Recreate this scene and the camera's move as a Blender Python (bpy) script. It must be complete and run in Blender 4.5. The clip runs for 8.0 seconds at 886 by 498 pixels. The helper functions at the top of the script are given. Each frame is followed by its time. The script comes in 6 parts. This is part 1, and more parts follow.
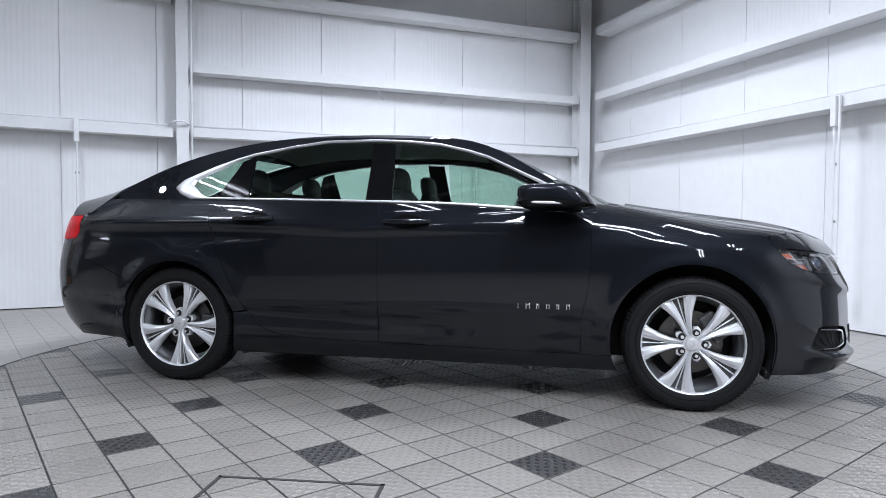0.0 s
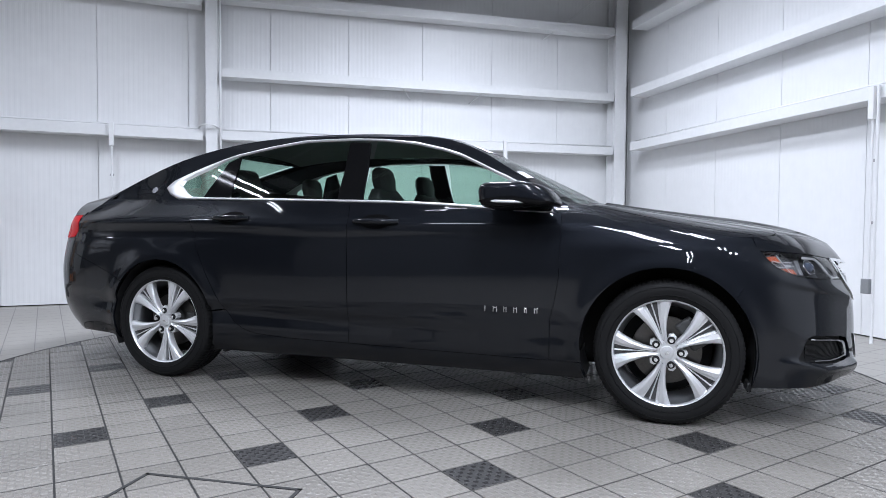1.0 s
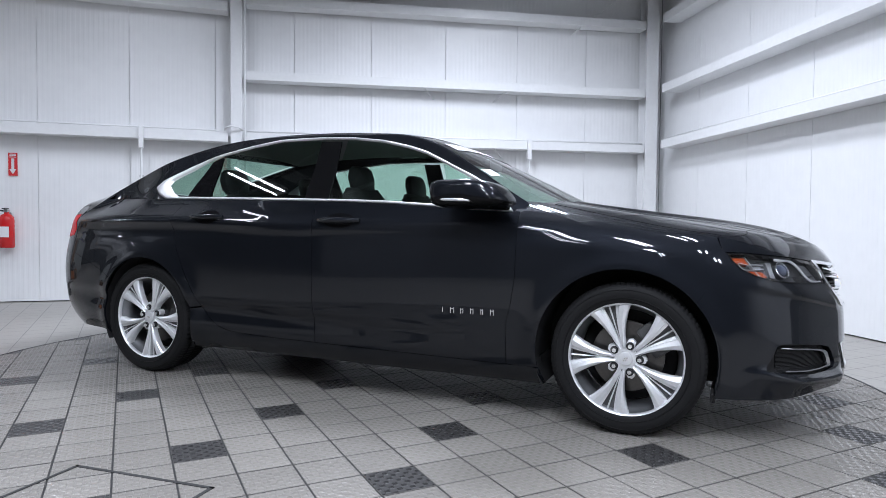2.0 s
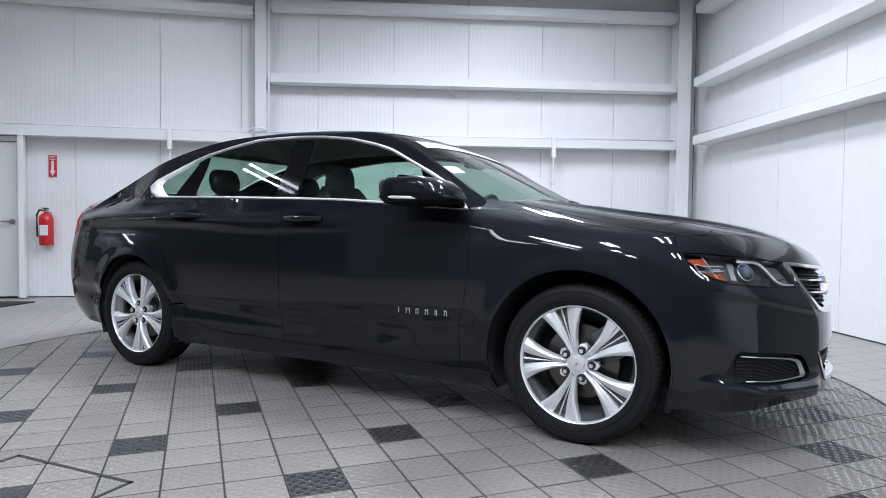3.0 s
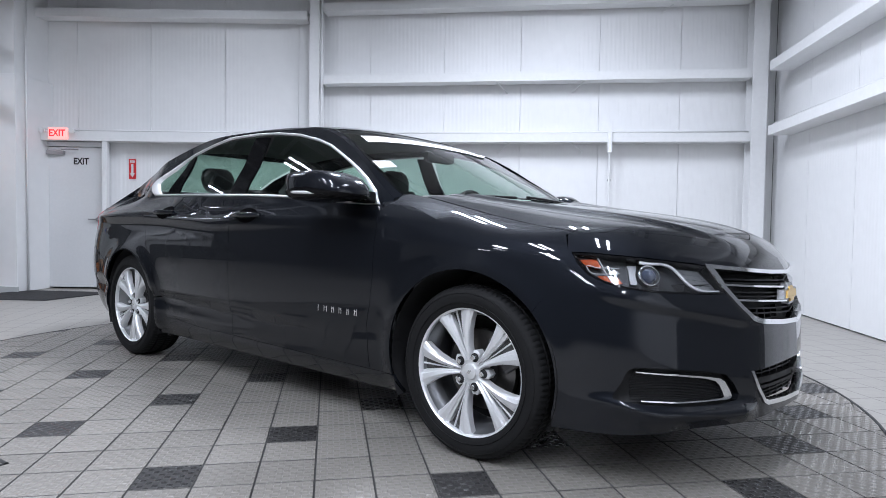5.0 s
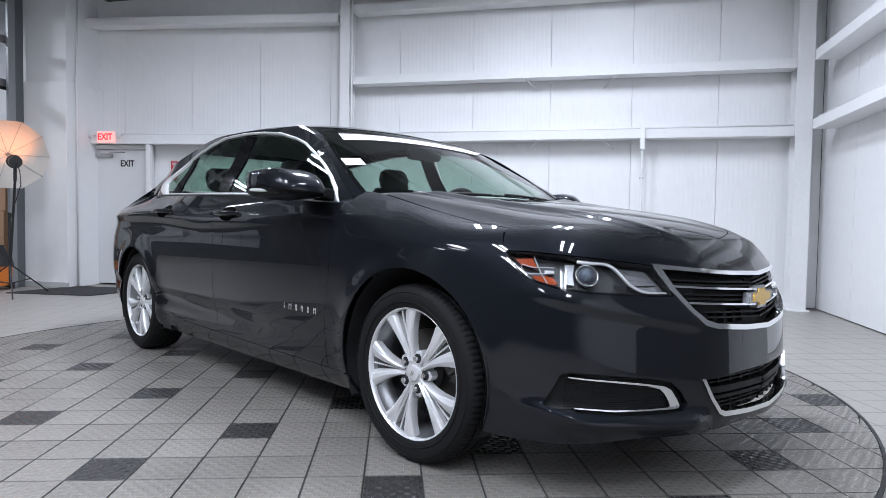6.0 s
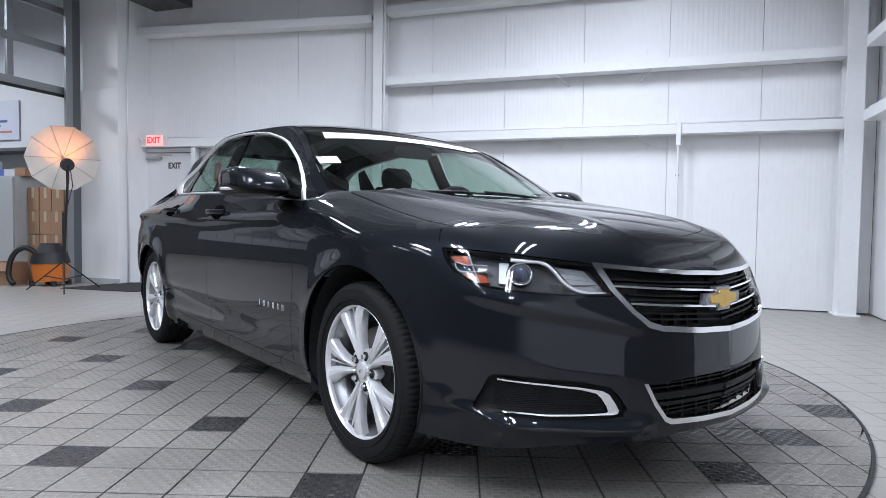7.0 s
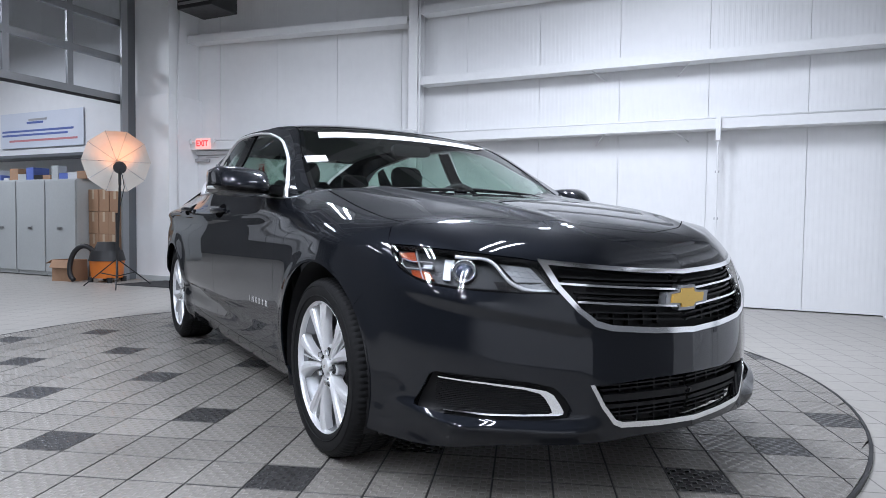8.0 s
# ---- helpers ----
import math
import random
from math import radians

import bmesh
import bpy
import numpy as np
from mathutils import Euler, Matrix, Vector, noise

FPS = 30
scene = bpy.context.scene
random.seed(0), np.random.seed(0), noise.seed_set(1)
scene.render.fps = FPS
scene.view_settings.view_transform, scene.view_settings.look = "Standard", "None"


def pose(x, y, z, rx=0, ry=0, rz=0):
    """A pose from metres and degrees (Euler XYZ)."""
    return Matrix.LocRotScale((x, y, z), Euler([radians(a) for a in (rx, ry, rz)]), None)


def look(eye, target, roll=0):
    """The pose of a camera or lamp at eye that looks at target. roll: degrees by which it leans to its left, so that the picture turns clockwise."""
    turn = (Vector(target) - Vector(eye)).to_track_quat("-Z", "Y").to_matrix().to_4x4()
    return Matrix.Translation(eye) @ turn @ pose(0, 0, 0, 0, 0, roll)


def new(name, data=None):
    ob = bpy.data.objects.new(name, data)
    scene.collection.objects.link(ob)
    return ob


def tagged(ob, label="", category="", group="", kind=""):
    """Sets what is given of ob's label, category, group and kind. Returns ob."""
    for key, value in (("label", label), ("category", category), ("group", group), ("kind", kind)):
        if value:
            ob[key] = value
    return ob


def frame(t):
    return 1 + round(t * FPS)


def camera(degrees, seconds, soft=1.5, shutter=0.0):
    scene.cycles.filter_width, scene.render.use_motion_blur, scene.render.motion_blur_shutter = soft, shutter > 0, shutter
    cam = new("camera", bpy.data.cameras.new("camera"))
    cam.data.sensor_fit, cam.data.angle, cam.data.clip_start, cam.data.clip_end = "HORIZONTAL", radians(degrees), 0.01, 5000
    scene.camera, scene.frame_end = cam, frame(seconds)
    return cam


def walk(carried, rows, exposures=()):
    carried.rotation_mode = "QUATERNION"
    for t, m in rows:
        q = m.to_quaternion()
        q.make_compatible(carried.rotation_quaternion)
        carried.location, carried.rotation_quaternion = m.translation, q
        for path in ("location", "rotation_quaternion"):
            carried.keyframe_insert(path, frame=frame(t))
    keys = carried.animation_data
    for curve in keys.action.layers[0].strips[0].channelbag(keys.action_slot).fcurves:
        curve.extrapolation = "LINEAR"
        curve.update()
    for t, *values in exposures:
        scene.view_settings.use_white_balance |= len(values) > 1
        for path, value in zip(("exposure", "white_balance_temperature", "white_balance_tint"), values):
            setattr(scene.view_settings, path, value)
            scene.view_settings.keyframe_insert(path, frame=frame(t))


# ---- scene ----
cam = camera(70.1, 8.0, soft=0.7)
PATH = [
    (0, (0.3642, 0.2943, 0.9168), -20.557, -2.172, 0.285),
    (0.5, (0.6114, 0.2558, 0.9139), -17.589, -2.108, 0.342),
    (1, (0.8649, 0.2206, 0.9113), -14.724, -2.069, 0.403),
    (1.5, (1.1203, 0.1934, 0.9091), -11.935, -2.052, 0.466),
    (2, (1.3741, 0.1772, 0.9073), -9.198, -2.052, 0.530),
    (2.5, (1.6245, 0.1741, 0.9056), -6.487, -2.064, 0.593),
    (3, (1.8704, 0.1850, 0.9041), -3.780, -2.085, 0.654),
    (3.5, (2.1114, 0.2099, 0.9028), -1.059, -2.113, 0.710),
    (4, (2.3475, 0.2480, 0.9014), 1.694, -2.144, 0.760),
    (4.5, (2.5789, 0.2978, 0.8999), 4.488, -2.176, 0.802),
    (5, (2.8058, 0.3577, 0.8984), 7.330, -2.209, 0.835),
    (5.5, (3.0278, 0.4252, 0.8966), 10.220, -2.242, 0.857),
    (6, (3.2440, 0.4981, 0.8946), 13.149, -2.274, 0.865),
    (6.5, (3.4528, 0.5740, 0.8923), 16.103, -2.305, 0.859),
    (7, (3.6511, 0.6507, 0.8895), 19.057, -2.337, 0.837),
    (7.5, (3.8346, 0.7260, 0.8862), 21.978, -2.370, 0.796),
    (8, (3.9974, 0.7986, 0.8824), 24.823, -2.407, 0.736),
]
walk(cam, [(t, pose(*eye, 90 + pitch, 0, yaw) @ pose(0, 0, 0, 0, 0, roll)) for t, eye, yaw, pitch, roll in PATH])

# ---- light ----
world = bpy.data.worlds.new("world")
scene.world = world
world.use_nodes = True
world.node_tree.nodes["Background"].inputs[0].default_value = (0.55, 0.62, 0.75, 1)
world.node_tree.nodes["Background"].inputs[1].default_value = 0.04

CEIL = 5.75
LAMP_Z, LAMP_X, LAMP_Y = 4.2, 0.34, 1.18
# places of the tube lights: x, y, watts
# the last is added, to light the unseen bay that the car doors reflect
LAMP_SPOTS = [(-1.0, 5.7, 52), (3.4, 5.9, 104), (1.9, 5.0, 165), (-3.2, 3.9, 46), (3.8, 2.5, 46), (1.7, 0.7, 112), (-0.6, 0.1, 120), (-1.5, -0.9, 30), (-3.3, -0.9, 40), (1.0, -1.6, 125), (3.8, -0.9, 75), (1.0, -4.2, 70), (4.3, -3.0, 110), (-6.4, 5.2, 140), (-10.4, 5.4, 90)]
for lx, ly, watts in LAMP_SPOTS:
    for dx in (-0.13, 0.13):
        lamp = bpy.data.lights.new("tube_light", "AREA")
        lamp.shape, lamp.size, lamp.size_y = "RECTANGLE", 0.07, LAMP_Y
        lamp.energy, lamp.color = watts / 2, (0.80, 0.86, 1.0)
        lamp.spread = radians(163)
        new("tube_light", lamp).matrix_world = pose(lx + dx, ly, LAMP_Z)


# ---- materials ----
def rgb(c):
    return (*c, 1.0) if len(c) == 3 else c


def material(name, color, rough=0.5, metal=0.0, dirt=0.08, scale=3.0, grain=60.0, bump=0.0, coat=0.0, spec=0.5, vary=0.0):
    """A surface with broad stains and fine grain over one base colour."""
    m = bpy.data.materials.new(name)
    m.use_nodes = True
    nt = m.node_tree
    b = nt.nodes["Principled BSDF"]
    b.inputs["Base Color"].default_value = rgb(color)
    b.inputs["Roughness"].default_value = rough
    b.inputs["Metallic"].default_value = metal
    b.inputs["Coat Weight"].default_value = coat
    b.inputs["Coat Roughness"].default_value = 0.02
    b.inputs["Specular IOR Level"].default_value = spec
    tex = nt.nodes.new("ShaderNodeTexCoord")
    n1 = nt.nodes.new("ShaderNodeTexNoise")
    n1.inputs["Scale"].default_value, n1.inputs["Detail"].default_value = scale, 5
    n2 = nt.nodes.new("ShaderNodeTexNoise")
    n2.inputs["Scale"].default_value, n2.inputs["Detail"].default_value = grain, 3
    nt.links.new(tex.outputs["Object"], n1.inputs["Vector"])
    nt.links.new(tex.outputs["Object"], n2.inputs["Vector"])
    add = nt.nodes.new("ShaderNodeMath")
    add.operation = "ADD"
    nt.links.new(n1.outputs["Fac"], add.inputs[0])
    nt.links.new(n2.outputs["Fac"], add.inputs[1])
    rng = nt.nodes.new("ShaderNodeMapRange")
    rng.inputs["From Min"].default_value, rng.inputs["From Max"].default_value = 0.6, 1.4
    rng.inputs["To Min"].default_value, rng.inputs["To Max"].default_value = 1 - dirt, 1 + dirt
    nt.links.new(add.outputs[0], rng.inputs["Value"])
    value = rng.outputs[0]
    if vary:
        info = nt.nodes.new("ShaderNodeObjectInfo")
        r2 = nt.nodes.new("ShaderNodeMapRange")
        r2.inputs["To Min"].default_value, r2.inputs["To Max"].default_value = 1 - vary, 1 + vary
        nt.links.new(info.outputs["Random"], r2.inputs["Value"])
        mul = nt.nodes.new("ShaderNodeMath")
        mul.operation = "MULTIPLY"
        nt.links.new(value, mul.inputs[0])
        nt.links.new(r2.outputs[0], mul.inputs[1])
        value = mul.outputs[0]
    mix = nt.nodes.new("ShaderNodeMix")
    mix.data_type, mix.blend_type = "RGBA", "MULTIPLY"
    mix.inputs["Factor"].default_value = 1.0
    mix.inputs["A"].default_value = rgb(color)
    comb = nt.nodes.new("ShaderNodeCombineColor")
    for i in range(3):
        nt.links.new(value, comb.inputs[i])
    nt.links.new(comb.outputs[0], mix.inputs["B"])
    nt.links.new(mix.outputs["Result"], b.inputs["Base Color"])
    rr = nt.nodes.new("ShaderNodeMapRange")
    rr.inputs["From Min"].default_value, rr.inputs["From Max"].default_value = 0.3, 0.7
    rr.inputs["To Min"].default_value, rr.inputs["To Max"].default_value = max(rough * 0.88, 0.0), min(rough * 1.12, 1)
    nt.links.new(n1.outputs["Fac"], rr.inputs["Value"])
    nt.links.new(rr.outputs[0], b.inputs["Roughness"])
    if bump:
        bp = nt.nodes.new("ShaderNodeBump")
        bp.inputs["Strength"].default_value, bp.inputs["Distance"].default_value = 1.0, bump
        nt.links.new(n2.outputs["Fac"], bp.inputs["Height"])
        nt.links.new(bp.outputs["Normal"], b.inputs["Normal"])
    return m


def glow(name, color, strength):
    m = bpy.data.materials.new(name)
    m.use_nodes = True
    b = m.node_tree.nodes["Principled BSDF"]
    b.inputs["Base Color"].default_value = rgb(color)
    b.inputs["Emission Color"].default_value = rgb(color)
    b.inputs["Emission Strength"].default_value = strength
    return m


PANEL = material("white_wall_panel", (0.80, 0.805, 0.81), 0.38, dirt=0.03, scale=0.7, grain=8)
STEEL_WHITE = material("white_painted_steel", (0.78, 0.785, 0.79), 0.42, dirt=0.04, scale=2, grain=20)
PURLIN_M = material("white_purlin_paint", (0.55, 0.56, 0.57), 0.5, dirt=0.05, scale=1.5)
CEILING_M = material("grey_roof_deck", (0.12, 0.125, 0.13), 0.7, dirt=0.05, scale=0.6)
# for unseen walls, dark to keep reflections in the car's paint low
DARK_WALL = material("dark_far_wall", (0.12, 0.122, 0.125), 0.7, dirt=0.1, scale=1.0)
CONCRETE = material("pale_concrete", (0.31, 0.295, 0.272), 0.42, dirt=0.10, scale=0.8, grain=35, bump=0.0004)
_nt = CONCRETE.node_tree
_tc, _mp, _bk, _mx = _nt.nodes.new("ShaderNodeTexCoord"), _nt.nodes.new("ShaderNodeMapping"), _nt.nodes.new("ShaderNodeTexBrick"), _nt.nodes.new("ShaderNodeMix")
_mp.inputs["Rotation"].default_value = (0, 0, radians(-17.5))
_bk.offset = 0.0
for _k, _v in (("Scale", 1.0), ("Brick Width", 0.2035), ("Row Height", 0.2035), ("Mortar Size", 0.004), ("Mortar Smooth", 0.3)):
    _bk.inputs[_k].default_value = _v
_mx.data_type, _mx.blend_type = "RGBA", "MIX"
_bs = _nt.nodes["Principled BSDF"]
_from = _bs.inputs["Base Color"].links[0].from_socket
_nt.links.new(_tc.outputs["Object"], _mp.inputs["Vector"])
_nt.links.new(_mp.outputs["Vector"], _bk.inputs["Vector"])
_nt.links.new(_bk.outputs["Fac"], _mx.inputs["Factor"])
_nt.links.new(_from, _mx.inputs["A"])
_mx.inputs["B"].default_value = (0.13, 0.125, 0.115, 1)
_nt.links.new(_mx.outputs["Result"], _bs.inputs["Base Color"])
GROUT = material("dark_grout", (0.022, 0.022, 0.022), 0.8, dirt=0.2, scale=4)
BLACK_RUBBER = material("black_rubber", (0.012, 0.012, 0.013), 0.55, dirt=0.2, scale=8, grain=80)


def tile_material(name, color, rough):
    """Quarry tile with small raised square studs in staggered rows."""
    m = material(name, color, rough, dirt=0.14, scale=2.2, grain=45, vary=0.10)
    nt = m.node_tree
    b = nt.nodes["Principled BSDF"]
    tex = nt.nodes.new("ShaderNodeTexCoord")
    # city-block distance on a lattice turned by 45 degrees: square studs, set like one colour of a chequerboard
    cells = nt.nodes.new("ShaderNodeTexVoronoi")
    cells.voronoi_dimensions, cells.distance = "2D", "MANHATTAN"
    cells.inputs["Scale"].default_value = 1 / 0.0342
    cells.inputs["Randomness"].default_value = 0.0
    groove = nt.nodes.new("ShaderNodeMapRange")
    groove.interpolation_type = "SMOOTHSTEP"
    groove.inputs["From Min"].default_value, groove.inputs["From Max"].default_value = 0.33, 0.56
    nt.links.new(cells.outputs["Distance"], groove.inputs["Value"])
    turn = nt.nodes.new("ShaderNodeMapping")
    turn.inputs["Rotation"].default_value = (0, 0, radians(45))
    nt.links.new(tex.outputs["Object"], turn.inputs["Vector"])
    nt.links.new(turn.outputs["Vector"], cells.inputs["Vector"])
    bp = nt.nodes.new("ShaderNodeBump")
    bp.invert = True
    bp.inputs["Strength"].default_value, bp.inputs["Distance"].default_value = 1.0, 0.0012
    nt.links.new(groove.outputs["Result"], bp.inputs["Height"])
    nt.links.new(bp.outputs["Normal"], b.inputs["Normal"])
    # grooves darkened: grime, plus painted contrast for glints on the rubbed tops
    grime_and_glint = nt.nodes.new("ShaderNodeMix")
    grime_and_glint.data_type, grime_and_glint.blend_type = "RGBA", "MULTIPLY"
    nt.links.new(groove.outputs["Result"], grime_and_glint.inputs["Factor"])
    nt.links.new(b.inputs["Base Color"].links[0].from_socket, grime_and_glint.inputs["A"])
    grime_and_glint.inputs["B"].default_value = (0.74, 0.73, 0.72, 1)
    nt.links.new(grime_and_glint.outputs["Result"], b.inputs["Base Color"])
    # studs are rubbed smooth, the floor between them stays dull
    worn = nt.nodes.new("ShaderNodeMapRange")
    worn.inputs["To Min"].default_value, worn.inputs["To Max"].default_value = rough * 0.62, rough * 1.7
    nt.links.new(groove.outputs["Result"], worn.inputs["Value"])
    nt.links.new(worn.outputs[0], b.inputs["Roughness"])
    return m


TILE_GREY = tile_material("grey_stud_tile", (0.238, 0.224, 0.203), 0.34)
TILE_DARK = tile_material("charcoal_stud_tile", (0.036, 0.035, 0.035), 0.34)
TILE_EDGE = material("grimy_tile_edge", (0.085, 0.081, 0.075), 0.7, dirt=0.2, scale=3)


# ---- mesh helpers ----
def mesh_object(name, verts, faces, mat, parent=None, smooth=False, label=""):
    me = bpy.data.meshes.new(name)
    me.from_pydata([tuple(v) for v in verts], [], faces)
    me.update()
    if smooth:
        me.polygons.foreach_set("use_smooth", [True] * len(me.polygons))
    if mat:
        me.materials.append(mat)
    ob = new(name, me)
    if parent:
        ob.parent = parent
    if label:
        ob["label"] = label
    return ob


def part(name, bm, mat, parent=None, label="", smooth=False, angle=None):
    me = bpy.data.meshes.new(name)
    bmesh.ops.recalc_face_normals(bm, faces=bm.faces)
    bm.to_mesh(me)
    bm.free()
    if smooth:
        me.polygons.foreach_set("use_smooth", [True] * len(me.polygons))
        if angle:
            me.set_sharp_from_angle(angle=radians(angle))
    if mat:
        me.materials.append(mat)
    ob = new(name, me)
    if parent:
        ob.parent = parent
    if label:
        ob["label"] = label
    return ob


def box_bm(lo, hi, bevel=0.0, bm=None):
    bm = bm or bmesh.new()
    made = bmesh.ops.create_cube(bm, size=1.0)["verts"]
    for v in made:
        v.co = Vector([lo[i] + (v.co[i] + 0.5) * (hi[i] - lo[i]) for i in range(3)])
    if bevel:
        edges = list({e for v in made for e in v.link_edges})
        bmesh.ops.bevel(bm, geom=edges, offset=bevel, segments=2, affect="EDGES", profile=0.5)
    return bm


def box(name, lo, hi, mat, parent=None, bevel=0.0, label=""):
    return part(name, box_bm(lo, hi, bevel), mat, parent, label)


def cyl_bm(p, q, r, n=16, r2=None, bm=None):
    bm = bm or bmesh.new()
    p, q = Vector(p), Vector(q)
    d = q - p
    rot = d.to_track_quat("Z", "Y").to_matrix().to_4x4()
    bmesh.ops.create_cone(bm, cap_ends=True, segments=n, radius1=r, radius2=r if r2 is None else r2, depth=d.length,
                          matrix=Matrix.Translation((p + q) / 2) @ rot)
    return bm


def cyl(name, p, q, r, mat, parent=None, n=16, r2=None, label=""):
    return part(name, cyl_bm(p, q, r, n, r2), mat, parent, label, smooth=True, angle=40)


def empty(name, m=None):
    ob = new(name)
    if m is not None:
        ob.matrix_world = m
    return ob


def polygon_prism(name, pts, z0, z1, mat, parent=None, label=""):
    n = len(pts)
    verts = [(x, y, z0) for x, y in pts] + [(x, y, z1) for x, y in pts]
    faces = [tuple(range(n))[::-1], tuple(range(n, 2 * n))] + [(i, (i + 1) % n, n + (i + 1) % n, n + i) for i in range(n)]
    return mesh_object(name, verts, faces, mat, parent, label=label)


# ---- the hall ----
WX, WY = 5.75, 8.42          # inner faces of the panels
FX, FY = 5.50, 8.20          # inner faces of the girts
COL_X = 0.12                 # column between the two bays of the back wall
BEND = 7.2                   # turn of the bay beyond that column, degrees
LX = -4.1                    # end wall with the overhead door
TCX, TCY, TR = 1.77, 4.2, 2.775   # turntable

floor = box("floor", (-12, -12, -0.2), (7, 9.2, -0.012), CONCRETE)
tagged(floor, "pale worn concrete floor of the hall", "floor", kind="structure")
bay = Matrix.Translation((COL_X, 0, 0)) @ Matrix.Translation((0, FY, 0)) @ pose(0, 0, 0, 0, 0, BEND) @ Matrix.Translation((0, -FY, 0))


def wall_with_ribs(name, length, height, label, first=0.0):
    """Insulated metal panel: flat sheets with fine vertical ribs and a lap joint every metre; x along, outside at +y."""
    ob = empty(name)
    tagged(ob, label, "wall", kind="structure")
    step = 0.965
    x, i = 0.0, 0
    while x < length:
        x1 = min(first if first and not i else x + step, length)
        verts, faces = [], []
        n = int((x1 - x) / 0.053) or 1
        prof = []
        for k in range(n):
            a = x + 0.005 + (x1 - x - 0.010) * k / n
            b = x + 0.005 + (x1 - x - 0.010) * (k + 1) / n
            c = (b - a)
            prof += [(a, 0.0), (a + 0.40 * c, 0.0), (a + 0.5 * c, 0.0008), (a + 0.9 * c, 0.0008)]
        prof = [(x + 0.0015, 0.007), (x + 0.004, 0.0)] + prof + [(x1 - 0.004, 0.0), (x1 - 0.0015, 0.007)]
        for px_, py_ in prof:
            verts += [(px_, py_, 0.0), (px_, py_, height)]
        for k in range(len(prof) - 1):
            faces.append((2 * k, 2 * k + 2, 2 * k + 3, 2 * k + 1))
        mesh_object("panel", verts, faces, PANEL, ob)
        x, i = x1, i + 1
    box("core", (0, 0.013, 0), (length, 0.12, height), PANEL, ob)
    return ob


def girt(name, length, z, parent_label, depth=0.20):
    """Z-shaped wall rail: web face towards the hall, flanges to the wall; x along, face at y = 0."""
    h = 0.105
    prof = [(0.0, z), (0.0, z + h), (depth, z + h), (depth, z + h - 0.004), (0.004, z + h - 0.004), (0.004, z + 0.004), (depth, z + 0.004), (depth, z)]
    n = len(prof)
    verts = [(0, y, zz) for y, zz in prof] + [(length, y, zz) for y, zz in prof]
    faces = [tuple(range(n)), tuple(range(2 * n - 1, n - 1, -1))] + [(i, n + i, n + (i + 1) % n, (i + 1) % n) for i in range(n)]
    ob = mesh_object(name, verts, faces, STEEL_WHITE)
    tagged(ob, parent_label, "wall rail", kind="structure")
    return ob


back_right = wall_with_ribs("wall_north", WX - COL_X, CEIL, "white ribbed metal panel wall with horizontal rails", 0.67)
back_right.matrix_world = pose(COL_X, WY, 0)
back_left = wall_with_ribs("wall_north_west", 4.2, CEIL, "white ribbed metal panel wall beside the exit door", 0.085)
back_left.matrix_world = bay @ pose(-4.2, WY, 0)
right_wall = wall_with_ribs("wall_east", 5.2, CEIL, "white ribbed metal panel wall with horizontal rails")
right_wall.matrix_world = pose(WX, WY, 0, 0, 0, -90)

GIRTS = (1.925, 2.668, 3.575)
for z in GIRTS:
    girt("wall_rail", 5.19, z, "white painted steel rail across the back wall").matrix_world = pose(COL_X + 0.10, FY, 0)
    girt("wall_rail", 4.92, z + (0.03 if z < 2 else 0.01), "white painted steel rail along the side wall", 0.245).matrix_world = pose(FX, FY - 0.28, 0, 0, 0, -90)
for z in (1.908, 3.475):
    girt("wall_rail", 4.1, z, "white painted steel rail above the exit door").matrix_world = bay @ pose(-4.2, FY, 0)


def h_column(name, m, width, depth, label):
    """Steel column: two flanges and a web."""
    ob = empty(name, m)
    tagged(ob, label, "column", kind="structure")
    box("flange", (-width / 2, 0, 0), (width / 2, 0.012, CEIL), STEEL_WHITE, ob, 0.003)
    box("flange", (-width / 2, depth - 0.012, 0), (width / 2, depth, CEIL), STEEL_WHITE, ob, 0.003)
    box("web", (-0.006, 0.012, 0), (0.006, depth - 0.012, CEIL), STEEL_WHITE, ob)
    box("base_plate", (-width / 2 - 0.03, -0.03, -0.012), (width / 2 + 0.03, depth + 0.03, 0.006), STEEL_WHITE, ob, 0.002)
    return ob


h_column("column_1", pose(COL_X, FY - 0.03, 0), 0.13, 0.20, "white painted steel column between the wall bays")
h_column("column_2", pose(FX - 0.02, FY - 0.06, 0, 0, 0, 0), 0.17, 0.22, "white painted steel column in the wall corner")

_roof = box_bm((-12, -12, CEIL), (7, 9.2, CEIL + 0.15))
_deck = len(_roof.faces)
for k in range(14):
    box_bm((-12, -11.4 + 1.5 * k, CEIL - 0.20), (7, -11.33 + 1.5 * k, CEIL), bm=_roof)
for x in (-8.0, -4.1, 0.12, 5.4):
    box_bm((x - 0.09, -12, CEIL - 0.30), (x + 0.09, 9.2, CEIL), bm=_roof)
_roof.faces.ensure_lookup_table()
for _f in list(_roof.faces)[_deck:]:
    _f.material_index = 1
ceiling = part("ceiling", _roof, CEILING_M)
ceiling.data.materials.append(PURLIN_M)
tagged(ceiling, "grey metal roof deck carried on white purlins", "ceiling", kind="structure")
# unseen: white stretch brightens, dark walls darken what the car's paint reflects
tagged(box("wall_east_south", (WX, -12, 0), (WX + 0.15, 1.1, CEIL), PANEL), "unseen white metal panel wall added for the car to reflect", "wall", kind="structure")
tagged(box("wall_east_middle", (WX, 1.1, 0), (WX + 0.15, 3.22, CEIL), DARK_WALL), "unseen plain dark wall added to close the building", "wall", kind="structure")
